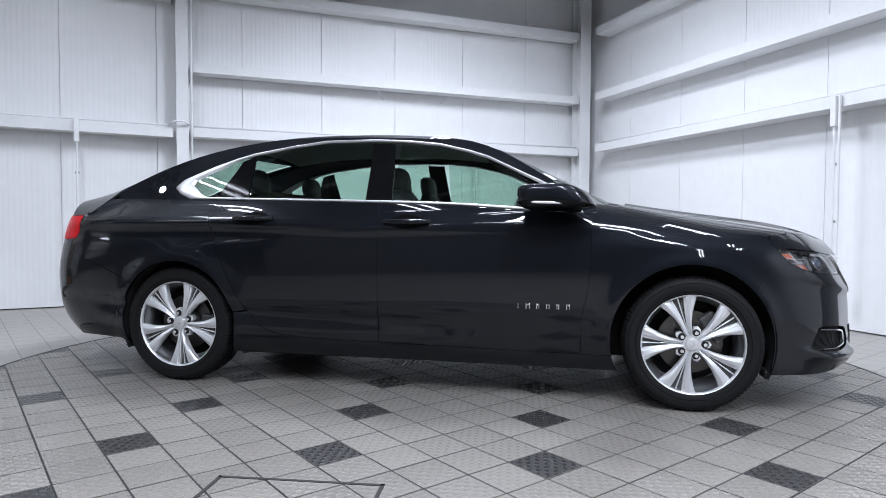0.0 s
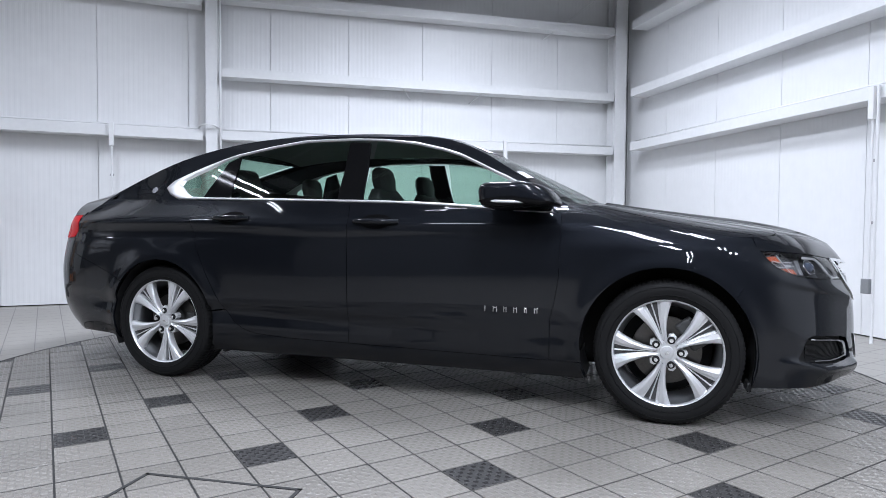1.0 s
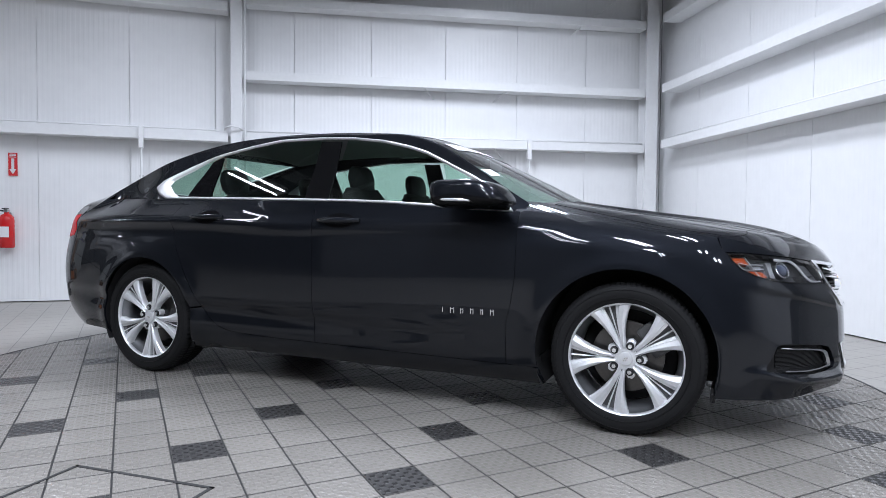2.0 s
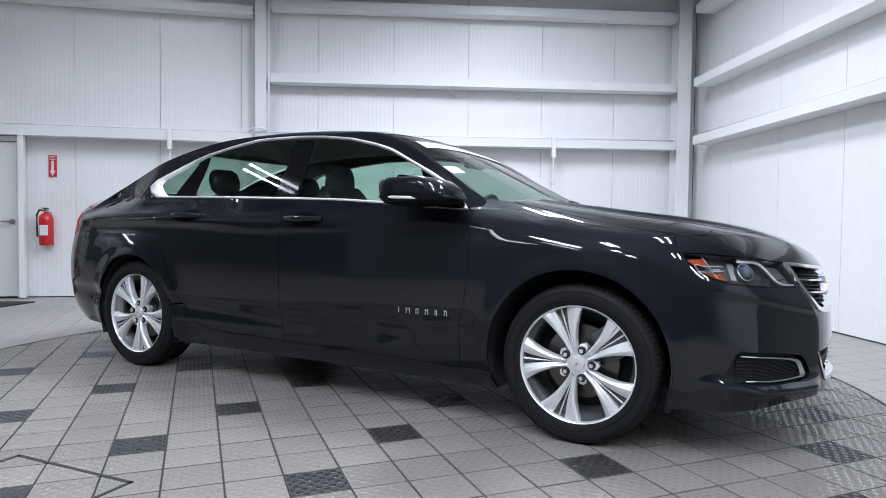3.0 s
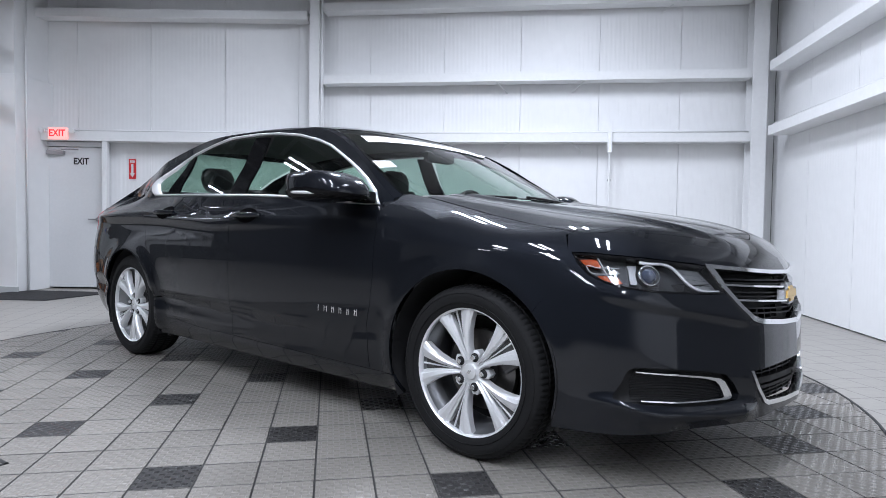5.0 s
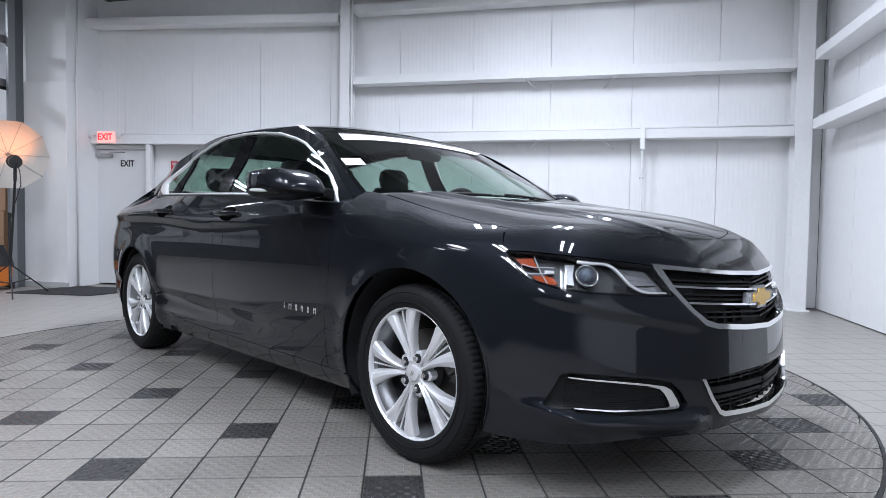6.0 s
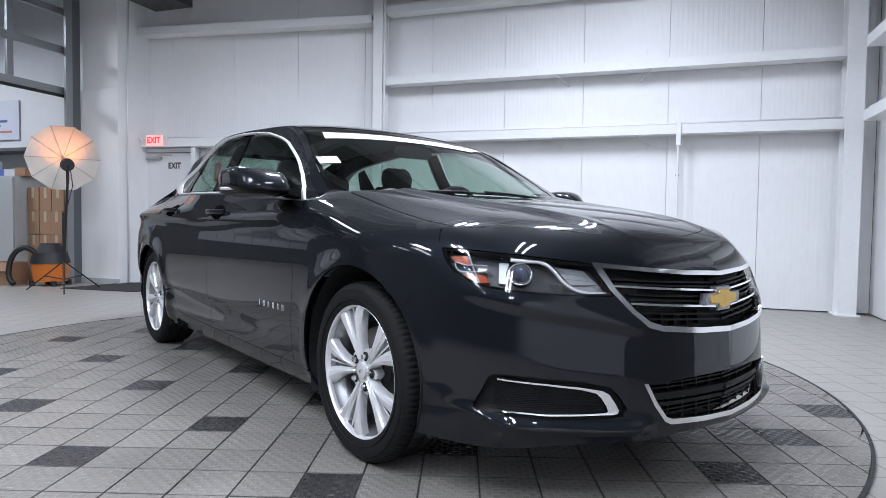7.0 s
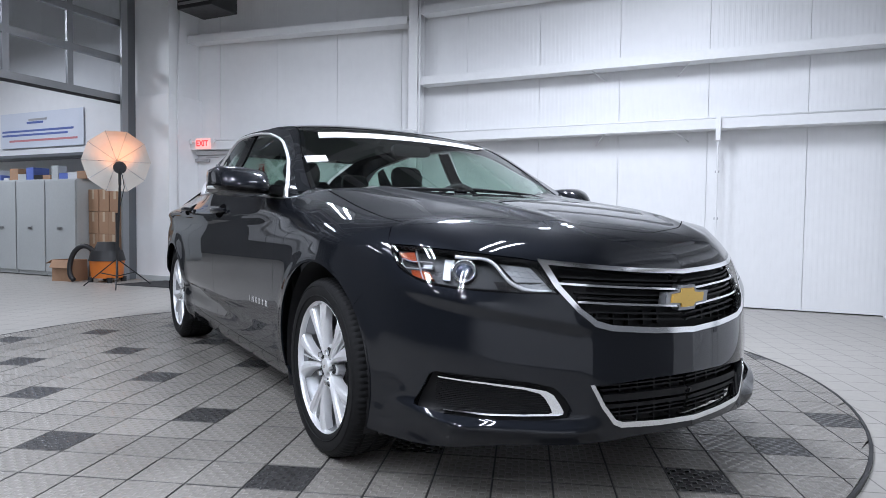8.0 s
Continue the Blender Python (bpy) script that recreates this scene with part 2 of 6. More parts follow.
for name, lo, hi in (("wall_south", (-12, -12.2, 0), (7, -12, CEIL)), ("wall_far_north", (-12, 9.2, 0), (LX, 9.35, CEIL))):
    tagged(box(name, lo, hi, DARK_WALL), "unseen plain dark wall added to close the building", "wall", kind="structure")

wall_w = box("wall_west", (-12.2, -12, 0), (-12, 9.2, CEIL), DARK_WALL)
tagged(wall_w, "unseen dark end wall with a white bay added for the car doors to reflect", "wall", kind="structure")
# white bay made up as a bright spot for the car doors to reflect
for k in range(6):
    box("panel", (-11.995, 4.2 + 0.50 * k, 0.9), (-11.95, 4.685 + 0.50 * k, CEIL), PANEL, wall_w)
for z in (1.6, 2.7, 3.8):
    box("girt", (-11.945, 4.1, z), (-11.80, 7.3, z + 0.12), STEEL_WHITE, wall_w)

# ---- the car's skin: curves and surfaces (x forward from the front axle, y out from the middle, z up) ----
class Curve:
    """Natural cubic spline, on arrays."""

    def __init__(self, pts):
        self.x, self.y = np.array([p[0] for p in pts], float), np.array([p[1] for p in pts], float)
        n, h = len(self.x), np.diff(self.x)
        a, r = np.eye(n), np.zeros(n)
        for i in range(1, n - 1):
            a[i, i - 1:i + 2] = h[i - 1], 2 * (h[i - 1] + h[i]), h[i]
            r[i] = 6 * ((self.y[i + 1] - self.y[i]) / h[i] - (self.y[i] - self.y[i - 1]) / h[i - 1])
        self.m = np.linalg.solve(a, r)

    def __call__(self, t):
        t = np.asarray(t, float)
        i = np.clip(np.searchsorted(self.x, t) - 1, 0, len(self.x) - 2)
        h = self.x[i + 1] - self.x[i]
        u = np.clip(t, self.x[0] - 0.15, self.x[-1] + 0.15)
        a, b = (self.x[i + 1] - u) / h, (u - self.x[i]) / h
        return a * self.y[i] + b * self.y[i + 1] + ((a ** 3 - a) * self.m[i] + (b ** 3 - b) * self.m[i + 1]) * h * h / 6


def ease(t, a, b):
    u = np.clip((np.asarray(t, float) - a) / (b - a), 0, 1)
    return u * u * (3 - 2 * u)


PLAN = [(0.944, 0.0), (0.928, 0.22), (0.890, 0.37), (0.855, 0.44), (0.768, 0.595), (0.66, 0.745), (0.49, 0.850), (0.27, 0.903), (0.0, 0.922), (-0.5, 0.929), (-1.2, 0.932),
        (-2.0, 0.932), (-2.837, 0.926), (-3.3, 0.899), (-3.59, 0.838), (-3.78, 0.738), (-3.90, 0.59), (-3.965, 0.38), (-3.99, 0.18), (-4.00, 0.0)]
_ext = [(PLAN[2][0], -PLAN[2][1]), (PLAN[1][0], -PLAN[1][1])] + PLAN + [(PLAN[-2][0], -PLAN[-2][1]), (PLAN[-3][0], -PLAN[-3][1])]
_q = np.concatenate([[0], np.cumsum([math.dist(_ext[i], _ext[i + 1]) for i in range(len(_ext) - 1)])])
_q -= _q[2]
PLAN_X, PLAN_Y = Curve(list(zip(_q, [p[0] for p in _ext]))), Curve(list(zip(_q, [p[1] for p in _ext])))
Q_END = float(_q[-3])
_qs = np.linspace(0, Q_END, 1200)
_px, _py = PLAN_X(_qs), PLAN_Y(_qs)


def q_of_x(x):
    """Way along the outline at a place on the flank."""
    return np.interp(-np.asarray(x, float), -_px, _qs)


SIDE_IN = Curve([(0.10, 0.15), (0.17, 0.092), (0.24, 0.046), (0.32, 0.024), (0.42, 0.013), (0.54, 0.004), (0.66, 0.0), (0.78, 0.003), (0.90, 0.016), (1.02, 0.038), (1.15, 0.072)])
CORNER_IN = Curve([(0.10, 0.016), (0.20, 0.010), (0.30, 0.005), (0.42, 0.0), (0.54, 0.001), (0.66, 0.006), (0.78, 0.014), (0.90, 0.028), (1.02, 0.050), (1.15, 0.082)])
FRONT_IN = Curve([(0.10, 0.06), (0.17, 0.012), (0.24, 0.0), (0.32, 0.001), (0.42, 0.004), (0.52, 0.010), (0.60, 0.020), (0.68, 0.037), (0.75, 0.064), (0.82, 0.115), (0.90, 0.20), (1.0, 0.34)])
REAR_IN = Curve([(0.10, 0.22), (0.20, 0.13), (0.30, 0.055), (0.40, 0.015), (0.52, 0.0), (0.64, 0.0), (0.76, 0.018), (0.86, 0.04), (0.96, 0.075), (1.06, 0.13), (1.2, 0.22)])
ARCH_F, ARCH_R = (-0.012, 0.345, 0.385), (-2.828, 0.338, 0.366)


def skin(q, z):
    """Flank, nose and tail: way along the outline, height."""
    q, z = np.asarray(q, float), np.asarray(z, float)
    e = 1e-3
    x, y = PLAN_X(q), PLAN_Y(q)
    tx, ty = PLAN_X(q + e) - PLAN_X(q - e), PLAN_Y(q + e) - PLAN_Y(q - e)
    n = np.hypot(tx, ty)
    nx, ny = ty / n, -tx / n
    wf, wr = ease(x, 0.10, 0.74), ease(-x, 3.2, 3.9)
    wc = ease(x, 0.0, 0.34)
    d = (SIDE_IN(z) * (1 - wc) + CORNER_IN(z) * wc) * (1 - wf) * (1 - wr) + FRONT_IN(z) * wf + REAR_IN(z) * wr
    flank = (1 - wf) * (1 - wr)
    rear = ease(-x, 1.7, 2.7)
    d = d - flank * (0.010 + 0.006 * ease(-x, 0.9, 1.6) + 0.006 * rear) * np.exp(-((z - 0.905 - 0.018 * (x + 1.5) - 0.055 * rear) / (0.042 - 0.008 * rear)) ** 2)
    d = d + flank * rear * 0.010 * np.exp(-((z - 0.855) / 0.045) ** 2)
    dip = 0.395 - 0.03 * (x + 1.5)
    d = d + flank * ease(x, -0.5, -2.0) * 0.019 * np.exp(-((z - dip) / np.where(z > dip, 0.034, 0.07)) ** 2)
    d = d + flank * ease(x, -0.75, -0.2) * 0.75 * np.clip(z - 0.80, 0, 1) ** 2 * 3.0
    d = d + flank * ease(-x, 2.9, 3.3) * 0.75 * np.clip(z - 0.90, 0, 1) ** 2 * 3.0
    d = d + 0.14 * ease(-x, 1.75, 2.85) * ease(-x, 3.72, 3.38) * ease(z, 0.91, 1.085)
    d = d - wf * 0.012 * np.exp(-q / 0.16)
    ridge = 0.575 + 0.105 * np.clip((q - 0.40) / 0.6, 0, 1)
    d = d - wf * 0.012 * ease(q, 0.34, 0.46) * ease(q, 1.12, 0.9) * np.exp(-((z - ridge) / np.where(z > ridge, 0.050, 0.026)) ** 2)
    lip = 0.262 + 0.012 * ease(q, 0.5, 0.75) + 0.036 * ease(q, 0.75, 1.0)
    d = d - wf * 0.034 * ease(q, 0.345, 0.46) * ease(q, 1.09, 0.80) * np.exp(-((z - lip) / np.where(z > lip, 0.021, 0.055)) ** 2)
    for cx, cz, r in (ARCH_F, ARCH_R):
        away = np.hypot(x - cx, z - cz) - r
        d = d - (0.022 if cx < -1 else 0.013) * flank * np.exp(-(away / (0.075 if cx < -1 else 0.055)) ** 2)
    return np.stack([x - nx * d, y - ny * d, z], -1)


TOP_Z = Curve([(0.98, 0.66), (0.90, 0.755), (0.80, 0.832), (0.65, 0.893), (0.45, 0.938), (0.2, 0.973), (0.0, 0.994), (-0.2, 1.013), (-0.32, 1.026)][::-1])
GLASS_Z = Curve([(-0.10, 0.925), (-0.32, 1.038), (-0.6, 1.178), (-0.85, 1.297), (-1.05, 1.385), (-1.2, 1.437), (-1.4, 1.472), (-1.7, 1.490), (-2.0, 1.492), (-2.3, 1.480), (-2.55, 1.452),
                 (-2.8, 1.405), (-3.05, 1.335), (-3.35, 1.235), (-3.6, 1.150), (-3.75, 1.112), (-3.9, 1.082), (-4.03, 1.052), (-4.15, 1.0)][::-1])


def hood_top(x, y):
    x, y = np.asarray(x, float), np.abs(np.asarray(y, float))
    z = TOP_Z(x + 0.10 * y * y * ease(x, 0.2, 0.8)) - 0.055 * y * y - 0.16 * y ** 6
    z = z + 0.052 * ease(-x, -0.30, 0.5) * ease(y, 0.15, 0.78)
    fade = ease(x, 0.95, 0.55)
    edge = 0.30 + 0.17 * (0.8 - x)
    z = z + 0.010 * fade * (ease(y, edge + 0.07, edge - 0.02) - 0.5) + 0.007 * fade * np.exp(-((y - edge) / 0.045) ** 2)
    return np.stack([x, y, z], -1)


def roof_top(x, y):
    """Windscreen, roof, rear window and boot lid."""
    x, y = np.asarray(x, float), np.abs(np.asarray(y, float))
    front = ease(x, -1.5, -0.9)
    bow = 0.04 * front + 0.22 * ease(x, -1.15, -0.40)
    z = GLASS_Z(x + bow * np.minimum(y, 0.74) ** 2) - (0.12 - 0.10 * front) * y * y - 0.20 * y ** 6 * (1 - 0.7 * front)
    z = z - 0.095 * ease(-x, 3.1, 3.5) * ease(y, 0.45, 0.85)
    return np.stack([x, y, z], -1)


BELT = Curve([(-3.5, 1.074), (-2.97, 1.066), (-2.59, 1.057), (-2.11, 1.045), (-1.63, 1.033), (-1.18, 1.018), (-0.88, 0.998), (-0.53, 0.977), (-0.3, 0.965)])


def cabin_side(x, z):
    """Glass and pillars above the waist."""
    x, z = np.asarray(x, float), np.asarray(z, float)
    zb = BELT(x)
    base = skin(q_of_x(x), zb)[..., 1] - 0.016 - 0.012 * ease(x, -0.8, -0.4)
    h = z - zb
    y = base - 0.36 * h - 0.22 * h * h - (0.028 + 0.037 * ease(x, -1.8, -1.0)) * ease(h, 0.02, 0.22)
    return np.stack([x, y, z], -1)


def meet(fa, lo, hi):
    """Zero of a falling function, on arrays, by halving."""
    lo, hi = np.array(lo, float), np.array(hi, float)
    for _ in range(40):
        mid = (lo + hi) / 2
        up = fa(mid) > 0
        lo, hi = np.where(up, mid, lo), np.where(up, hi, mid)
    return (lo + hi) / 2


def skin_top(q):
    """Height at which flank and bonnet or boot meet."""
    q = np.asarray(q, float)

    def above(z):
        p = skin(q, z)
        fz = np.where(p[..., 0] > -1.5, hood_top(p[..., 0], p[..., 1])[..., 2], roof_top(p[..., 0], p[..., 1])[..., 2])
        return fz - z
    return meet(above, np.full(q.shape, 0.5), np.full(q.shape, 1.12))


def roof_edge(x):
    """Height at which cabin side and roof meet."""
    x = np.asarray(x, float)

    def above(z):
        p = cabin_side(x, z)
        return roof_top(x, p[..., 1])[..., 2] - z
    return meet(above, np.full(x.shape, 0.93), np.full(x.shape, 1.50))


# ---- panels cut from those surfaces ----
from mathutils import geometry


def inside(pts, loop):
    """Which points lie inside a closed loop."""
    x, y = pts[:, 0], pts[:, 1]
    hit = np.zeros(len(pts), bool)
    n = len(loop)
    for i in range(n):
        (x0, y0), (x1, y1) = loop[i], loop[(i + 1) % n]
        if y0 != y1:
            hit ^= ((y0 > y) != (y1 > y)) & (x < (x1 - x0) * (y - y0) / (y1 - y0) + x0)
    return hit


def resample(loop, step):
    """Points along a closed loop at most step apart."""
    out = []
    for i in range(len(loop)):
        a, b = np.array(loop[i], float), np.array(loop[(i + 1) % len(loop)], float)
        n = max(1, int(math.ceil(np.linalg.norm(b - a) / step)))
        out += [a + (b - a) * k / n for k in range(n)]
    return np.array(out)


def grow(loop, d):
    """The loop moved outwards by d (inwards where d is below zero)."""
    p = np.array(loop, float)
    area = np.sum(p[:, 0] * np.roll(p[:, 1], -1) - p[:, 1] * np.roll(p[:, 0], -1))
    e = np.roll(p, -1, 0) - p
    n = np.stack([e[:, 1], -e[:, 0]], -1) / np.maximum(np.linalg.norm(e, axis=1)[:, None], 1e-9) * (1 if area > 0 else -1)
    m = n + np.roll(n, 1, 0)
    k = np.maximum(np.linalg.norm(m, axis=1), 1e-6)
    m = m / k[:, None]
    c = np.maximum(np.sum(m * n, 1), 0.35)
    return p + m * (d / c)[:, None]


def smooth_loop(pts, step=0.02):
    """Closed rounded curve through points."""
    p = [tuple(a) for a in pts]
    p = p[-3:] + p + p[:3]
    t = np.concatenate([[0], np.cumsum([max(math.dist(p[i], p[i + 1]), 1e-6) ** 0.7 for i in range(len(p) - 1)])])
    cx, cy = Curve(list(zip(t, [a[0] for a in p]))), Curve(list(zip(t, [a[1] for a in p])))
    n = max(24, int(sum(math.dist(p[i], p[i + 1]) for i in range(3, len(p) - 3)) / step))
    u = np.linspace(t[3], t[-3], n, endpoint=False)
    return np.stack([cx(u), cy(u)], -1)


def patch(surf, loop, holes=(), step=0.03, gap=0.0013, flange=0.012, lift=0.0, flange_hole=None, mirror=False, soft=None):
    """Vertices, normals and faces of a piece of a surface inside a loop, with its edges turned in."""
    loop = resample(grow(loop, -gap) if gap else loop, step * 0.7)
    holes = [resample(grow(h, gap) if gap else h, step * 0.7) for h in holes]
    lo, hi = loop.min(0), loop.max(0)
    gx, gy = np.meshgrid(np.arange(lo[0] + step / 2, hi[0], step), np.arange(lo[1] + step / 2, hi[1], step))
    gx[1::2] += step / 2
    grid = np.stack([gx.ravel(), gy.ravel()], -1)
    keep = inside(grid, loop)
    for h in holes:
        keep &= ~inside(grid, h)
    grid = grid[keep]
    rim = np.concatenate([loop] + holes)
    if len(grid):
        far = np.ones(len(grid), bool)
        for k in range(0, len(grid), 2000):
            g = grid[k:k + 2000]
            far[k:k + 2000] = np.min((g[:, None, 0] - rim[None, :, 0]) ** 2 + (g[:, None, 1] - rim[None, :, 1]) ** 2, 1) > (0.45 * step) ** 2
        grid = grid[far]
    pts = np.concatenate([rim, grid]) if len(grid) else rim
    edges, k = [], 0
    for l in [loop] + holes:
        edges += [(k + i, k + (i + 1) % len(l)) for i in range(len(l))]
        k += len(l)
    vs, es, fs, *_ = geometry.delaunay_2d_cdt([Vector(p) for p in pts], edges, [], 0, 1e-6)
    v2 = np.array([tuple(v) for v in vs])
    tri = np.array([f for f in fs if len(f) == 3])
    mid = v2[tri].mean(1)
    ok = inside(mid, loop)
    for h in holes:
        ok &= ~inside(mid, h)
    tri = tri[ok]
    e = 1e-3

    def place(p):
        w = surf(p[:, 0], p[:, 1])
        a = surf(p[:, 0] + e, p[:, 1]) - surf(p[:, 0] - e, p[:, 1])
        b = surf(p[:, 0], p[:, 1] + e) - surf(p[:, 0], p[:, 1] - e)
        n = np.cross(a, b)
        n /= np.maximum(np.linalg.norm(n, axis=1)[:, None], 1e-12)
        return w, n
    w, n = place(v2)
    # normals look away from the car's heart
    heart = np.array([-1.5, 0.0, 0.55])
    if np.sum(n * (w - heart)) < 0:
        n = -n
    if soft:
        n = soft(v2, w, n)
    w = w + n * lift
    verts, norms, faces = [w], [n], []
    a, b, c = w[tri[:, 0]], w[tri[:, 1]], w[tri[:, 2]]
    flip = np.sum(np.cross(b - a, c - a) * n[tri[:, 0]], 1) < 0
    tri[flip] = tri[flip][:, ::-1]
    faces += [tuple(int(i) for i in t) for t in tri]
    base = len(w)
    for li, l in enumerate([loop] + holes):
        depth = flange if li == 0 or flange_hole is None else flange_hole
        if not depth:
            continue
        lw, ln = place(l)
        if np.sum(ln * (lw - heart)) < 0:
            ln = -ln
        lw = lw + ln * lift
        t = np.roll(lw, -1, 0) - np.roll(lw, 1, 0)
        out = np.cross(t, ln)
        out /= np.maximum(np.linalg.norm(out, axis=1)[:, None], 1e-9)
        verts += [lw, lw - ln * depth]
        norms += [out, out]
        m = len(l)
        area = np.sum(l[:, 0] * np.roll(l[:, 1], -1) - l[:, 1] * np.roll(l[:, 0], -1))
        for i in range(m):
            j = (i + 1) % m
            faces.append((base + i, base + m + i, base + m + j, base + j))
        base += 2 * m
    v, nn = np.concatenate(verts), np.concatenate(norms)
    if mirror:
        v, nn = v * [1, -1, 1], nn * [1, -1, 1]
        faces = [f[::-1] for f in faces]
    return v, nn, faces


def panel(name, pieces, mat, parent, label=""):
    """One mesh from one or more patches, shaded by the surfaces' own normals."""
    verts, norms, faces = [], [], []
    k = 0
    for v, n, f in pieces:
        verts.append(v)
        norms.append(n)
        faces += [tuple(k + i for i in g) for g in f]
        k += len(v)
    v, n = np.concatenate(verts), np.concatenate(norms)
    ob = mesh_object(name, v.tolist(), faces, mat, parent, smooth=True, label=label)
    ob.data.normals_split_custom_set_from_vertices([tuple(a) for a in n])
    return ob


def wrap(q, z):
    """The skin all round: q above zero on the right-hand side."""
    q = np.asarray(q, float)
    p = skin(np.abs(q), z)
    p[..., 1] *= -np.sign(np.where(q == 0, 1, q))
    return p


def right(surf):
    def f(a, b):
        p = surf(a, b)
        p = p.copy()
        p[..., 1] *= -1
        return p
    return f


def signed(surf):
    """A top surface with y of either sign."""
    def f(x, y):
        p = surf(x, y).copy()
        p[..., 1] = y
        return p
    return f


def sweep(name, path, r, mat, parent=None, label="", n=8, closed=False, flat=1.0):
    """A rod along a line of points."""
    pts = [Vector(p) for p in path]
    verts, faces = [], []
    m = len(pts)
    up = Vector((0, 0, 1))
    for i, p in enumerate(pts):
        a = pts[(i - 1) % m] if closed or i else p
        b = pts[(i + 1) % m] if closed or i < m - 1 else p
        t = (b - a).normalized()
        s = t.cross(up)
        if s.length < 1e-3:
            s = t.cross(Vector((1, 0, 0)))
        s.normalize()
        w = s.cross(t)
        for k in range(n):
            c = 2 * math.pi * k / n
            verts.append(p + s * (r * math.cos(c)) + w * (r * flat * math.sin(c)))
    for i in range(m if closed else m - 1):
        for k in range(n):
            a, b = i * n, ((i + 1) % m) * n
            faces.append((a + k, a + (k + 1) % n, b + (k + 1) % n, b + k))
    if not closed:
        faces += [tuple(range(n))[::-1], tuple((m - 1) * n + k for k in range(n))]
    return mesh_object(name, verts, faces, mat, parent, smooth=True, label=label)


def lathe(name, prof, mat, parent=None, n=64, label="", wobble=None):
    """A ring turned round the y axis from (radius, y) points."""
    verts, faces = [], []
    m = len(prof)
    for i in range(n):
        a = 2 * math.pi * i / n
        for k, (r, y) in enumerate(prof):
            rr = r + (wobble(i, k) if wobble else 0)
            verts.append((rr * math.cos(a), y, rr * math.sin(a)))
    for i in range(n):
        for k in range(m - 1):
            a, b = i * m + k, ((i + 1) % n) * m + k
            faces.append((a, a + 1, b + 1, b))
    ob = mesh_object(name, verts, faces, mat, parent, smooth=True, label=label)
    ob.data.set_sharp_from_angle(angle=radians(35))
    return ob


def loft(name, rings, mat, parent=None, label="", closed_ends=True):
    n = len(rings[0])
    verts = [v for r in rings for v in r]
    faces = []
    for i in range(len(rings) - 1):
        for k in range(n):
            a, b = i * n, (i + 1) * n
            faces.append((a + k, a + (k + 1) % n, b + (k + 1) % n, b + k))
    if closed_ends:
        faces += [tuple(range(n))[::-1], tuple((len(rings) - 1) * n + k for k in range(n))]
    bm = bmesh.new()
    bv = [bm.verts.new(v) for v in verts]
    for f in faces:
        bm.faces.new([bv[i] for i in f])
    return part(name, bm, mat, parent, label, smooth=True, angle=50)


def rounded(w, h, r, n=5):
    """A rounded rectangle, as (a, b) points."""
    out = []
    for cx, cy, a0 in ((w / 2 - r, h / 2 - r, 0), (-w / 2 + r, h / 2 - r, 90), (-w / 2 + r, -h / 2 + r, 180), (w / 2 - r, -h / 2 + r, 270)):
        for k in range(n + 1):
            a = radians(a0 + 90 * k / n)
            out.append((cx + r * math.cos(a), cy + r * math.sin(a)))
    return out


# rounded meeting of flank and bonnet: the normals turn into each other near the edge
_eq = np.linspace(0.0, 1.62, 420)
_edge = skin(_eq, skin_top(_eq))


def unit_normal(surf, a, b):
    e = 1e-3
    n = np.cross(surf(a + e, b) - surf(a - e, b), surf(a, b + e) - surf(a, b - e))
    return n / np.maximum(np.linalg.norm(n, axis=-1)[..., None], 1e-12)


def soft_flank(p, w, n, width=0.10):
    """For pieces of the flank: lean towards the bonnet's normal at the top edge."""
    h = skin_top(np.abs(p[:, 0])) - p[:, 1]
    k = 0.5 * np.clip(1 - h / width, 0, 1) ** 1.5
    m = unit_normal(hood_top, w[:, 0], np.abs(w[:, 1]))
    m *= np.sign(m[:, 2:3])
    m[:, 1] *= np.sign(w[:, 1] + 1e-9)
    o = n * (1 - k)[:, None] + m * k[:, None]
    return o / np.linalg.norm(o, axis=1)[:, None]


def soft_bonnet(p, w, n, width=0.11):
    """For pieces of the bonnet: lean towards the flank's normal at the outer edge."""
    d2 = (np.abs(p[:, 1])[:, None] - _edge[None, :, 1]) ** 2 + (p[:, 0][:, None] - _edge[None, :, 0]) ** 2
    i = d2.argmin(1)
    k = 0.5 * np.clip(1 - np.sqrt(d2.min(1)) / width, 0, 1) ** 1.5
    m = unit_normal(skin, _eq[i], skin_top(_eq[i]) - 0.002)
    m *= np.sign(np.sum(m * (_edge[i] - np.array([-1.5, 0, 0.55])), 1))[:, None]
    m[:, 1] *= np.sign(w[:, 1] + 1e-9)
    o = n * (1 - k)[:, None] + m * k[:, None]
    return o / np.linalg.norm(o, axis=1)[:, None]


def soft_rail(p, w, n):
    """Roof rail and front pillar: rounded over towards the cabin's side."""
    k = 0.35 + 5.0 * ease(p[:, 0], -1.45, -1.05)
    m = unit_normal(cabin_side, w[:, 0], np.full(len(w), 1.2))
    m *= np.sign(m[:, 1:2])
    m[:, 1] *= np.sign(w[:, 1] + 1e-9)
    o = n + m * k[:, None]
    return o / np.linalg.norm(o, axis=1)[:, None]


def flat_pane(p, w, n):
    """Nearly flat side glass, slightly bowed."""
    h = p[:, 1] - BELT(p[:, 0])
    m = np.stack([0.05 * (p[:, 0] + 1.6), np.sign(w[:, 1]), 0.40 + 0.35 * h], -1)
    return m / np.linalg.norm(m, axis=1)[:, None]


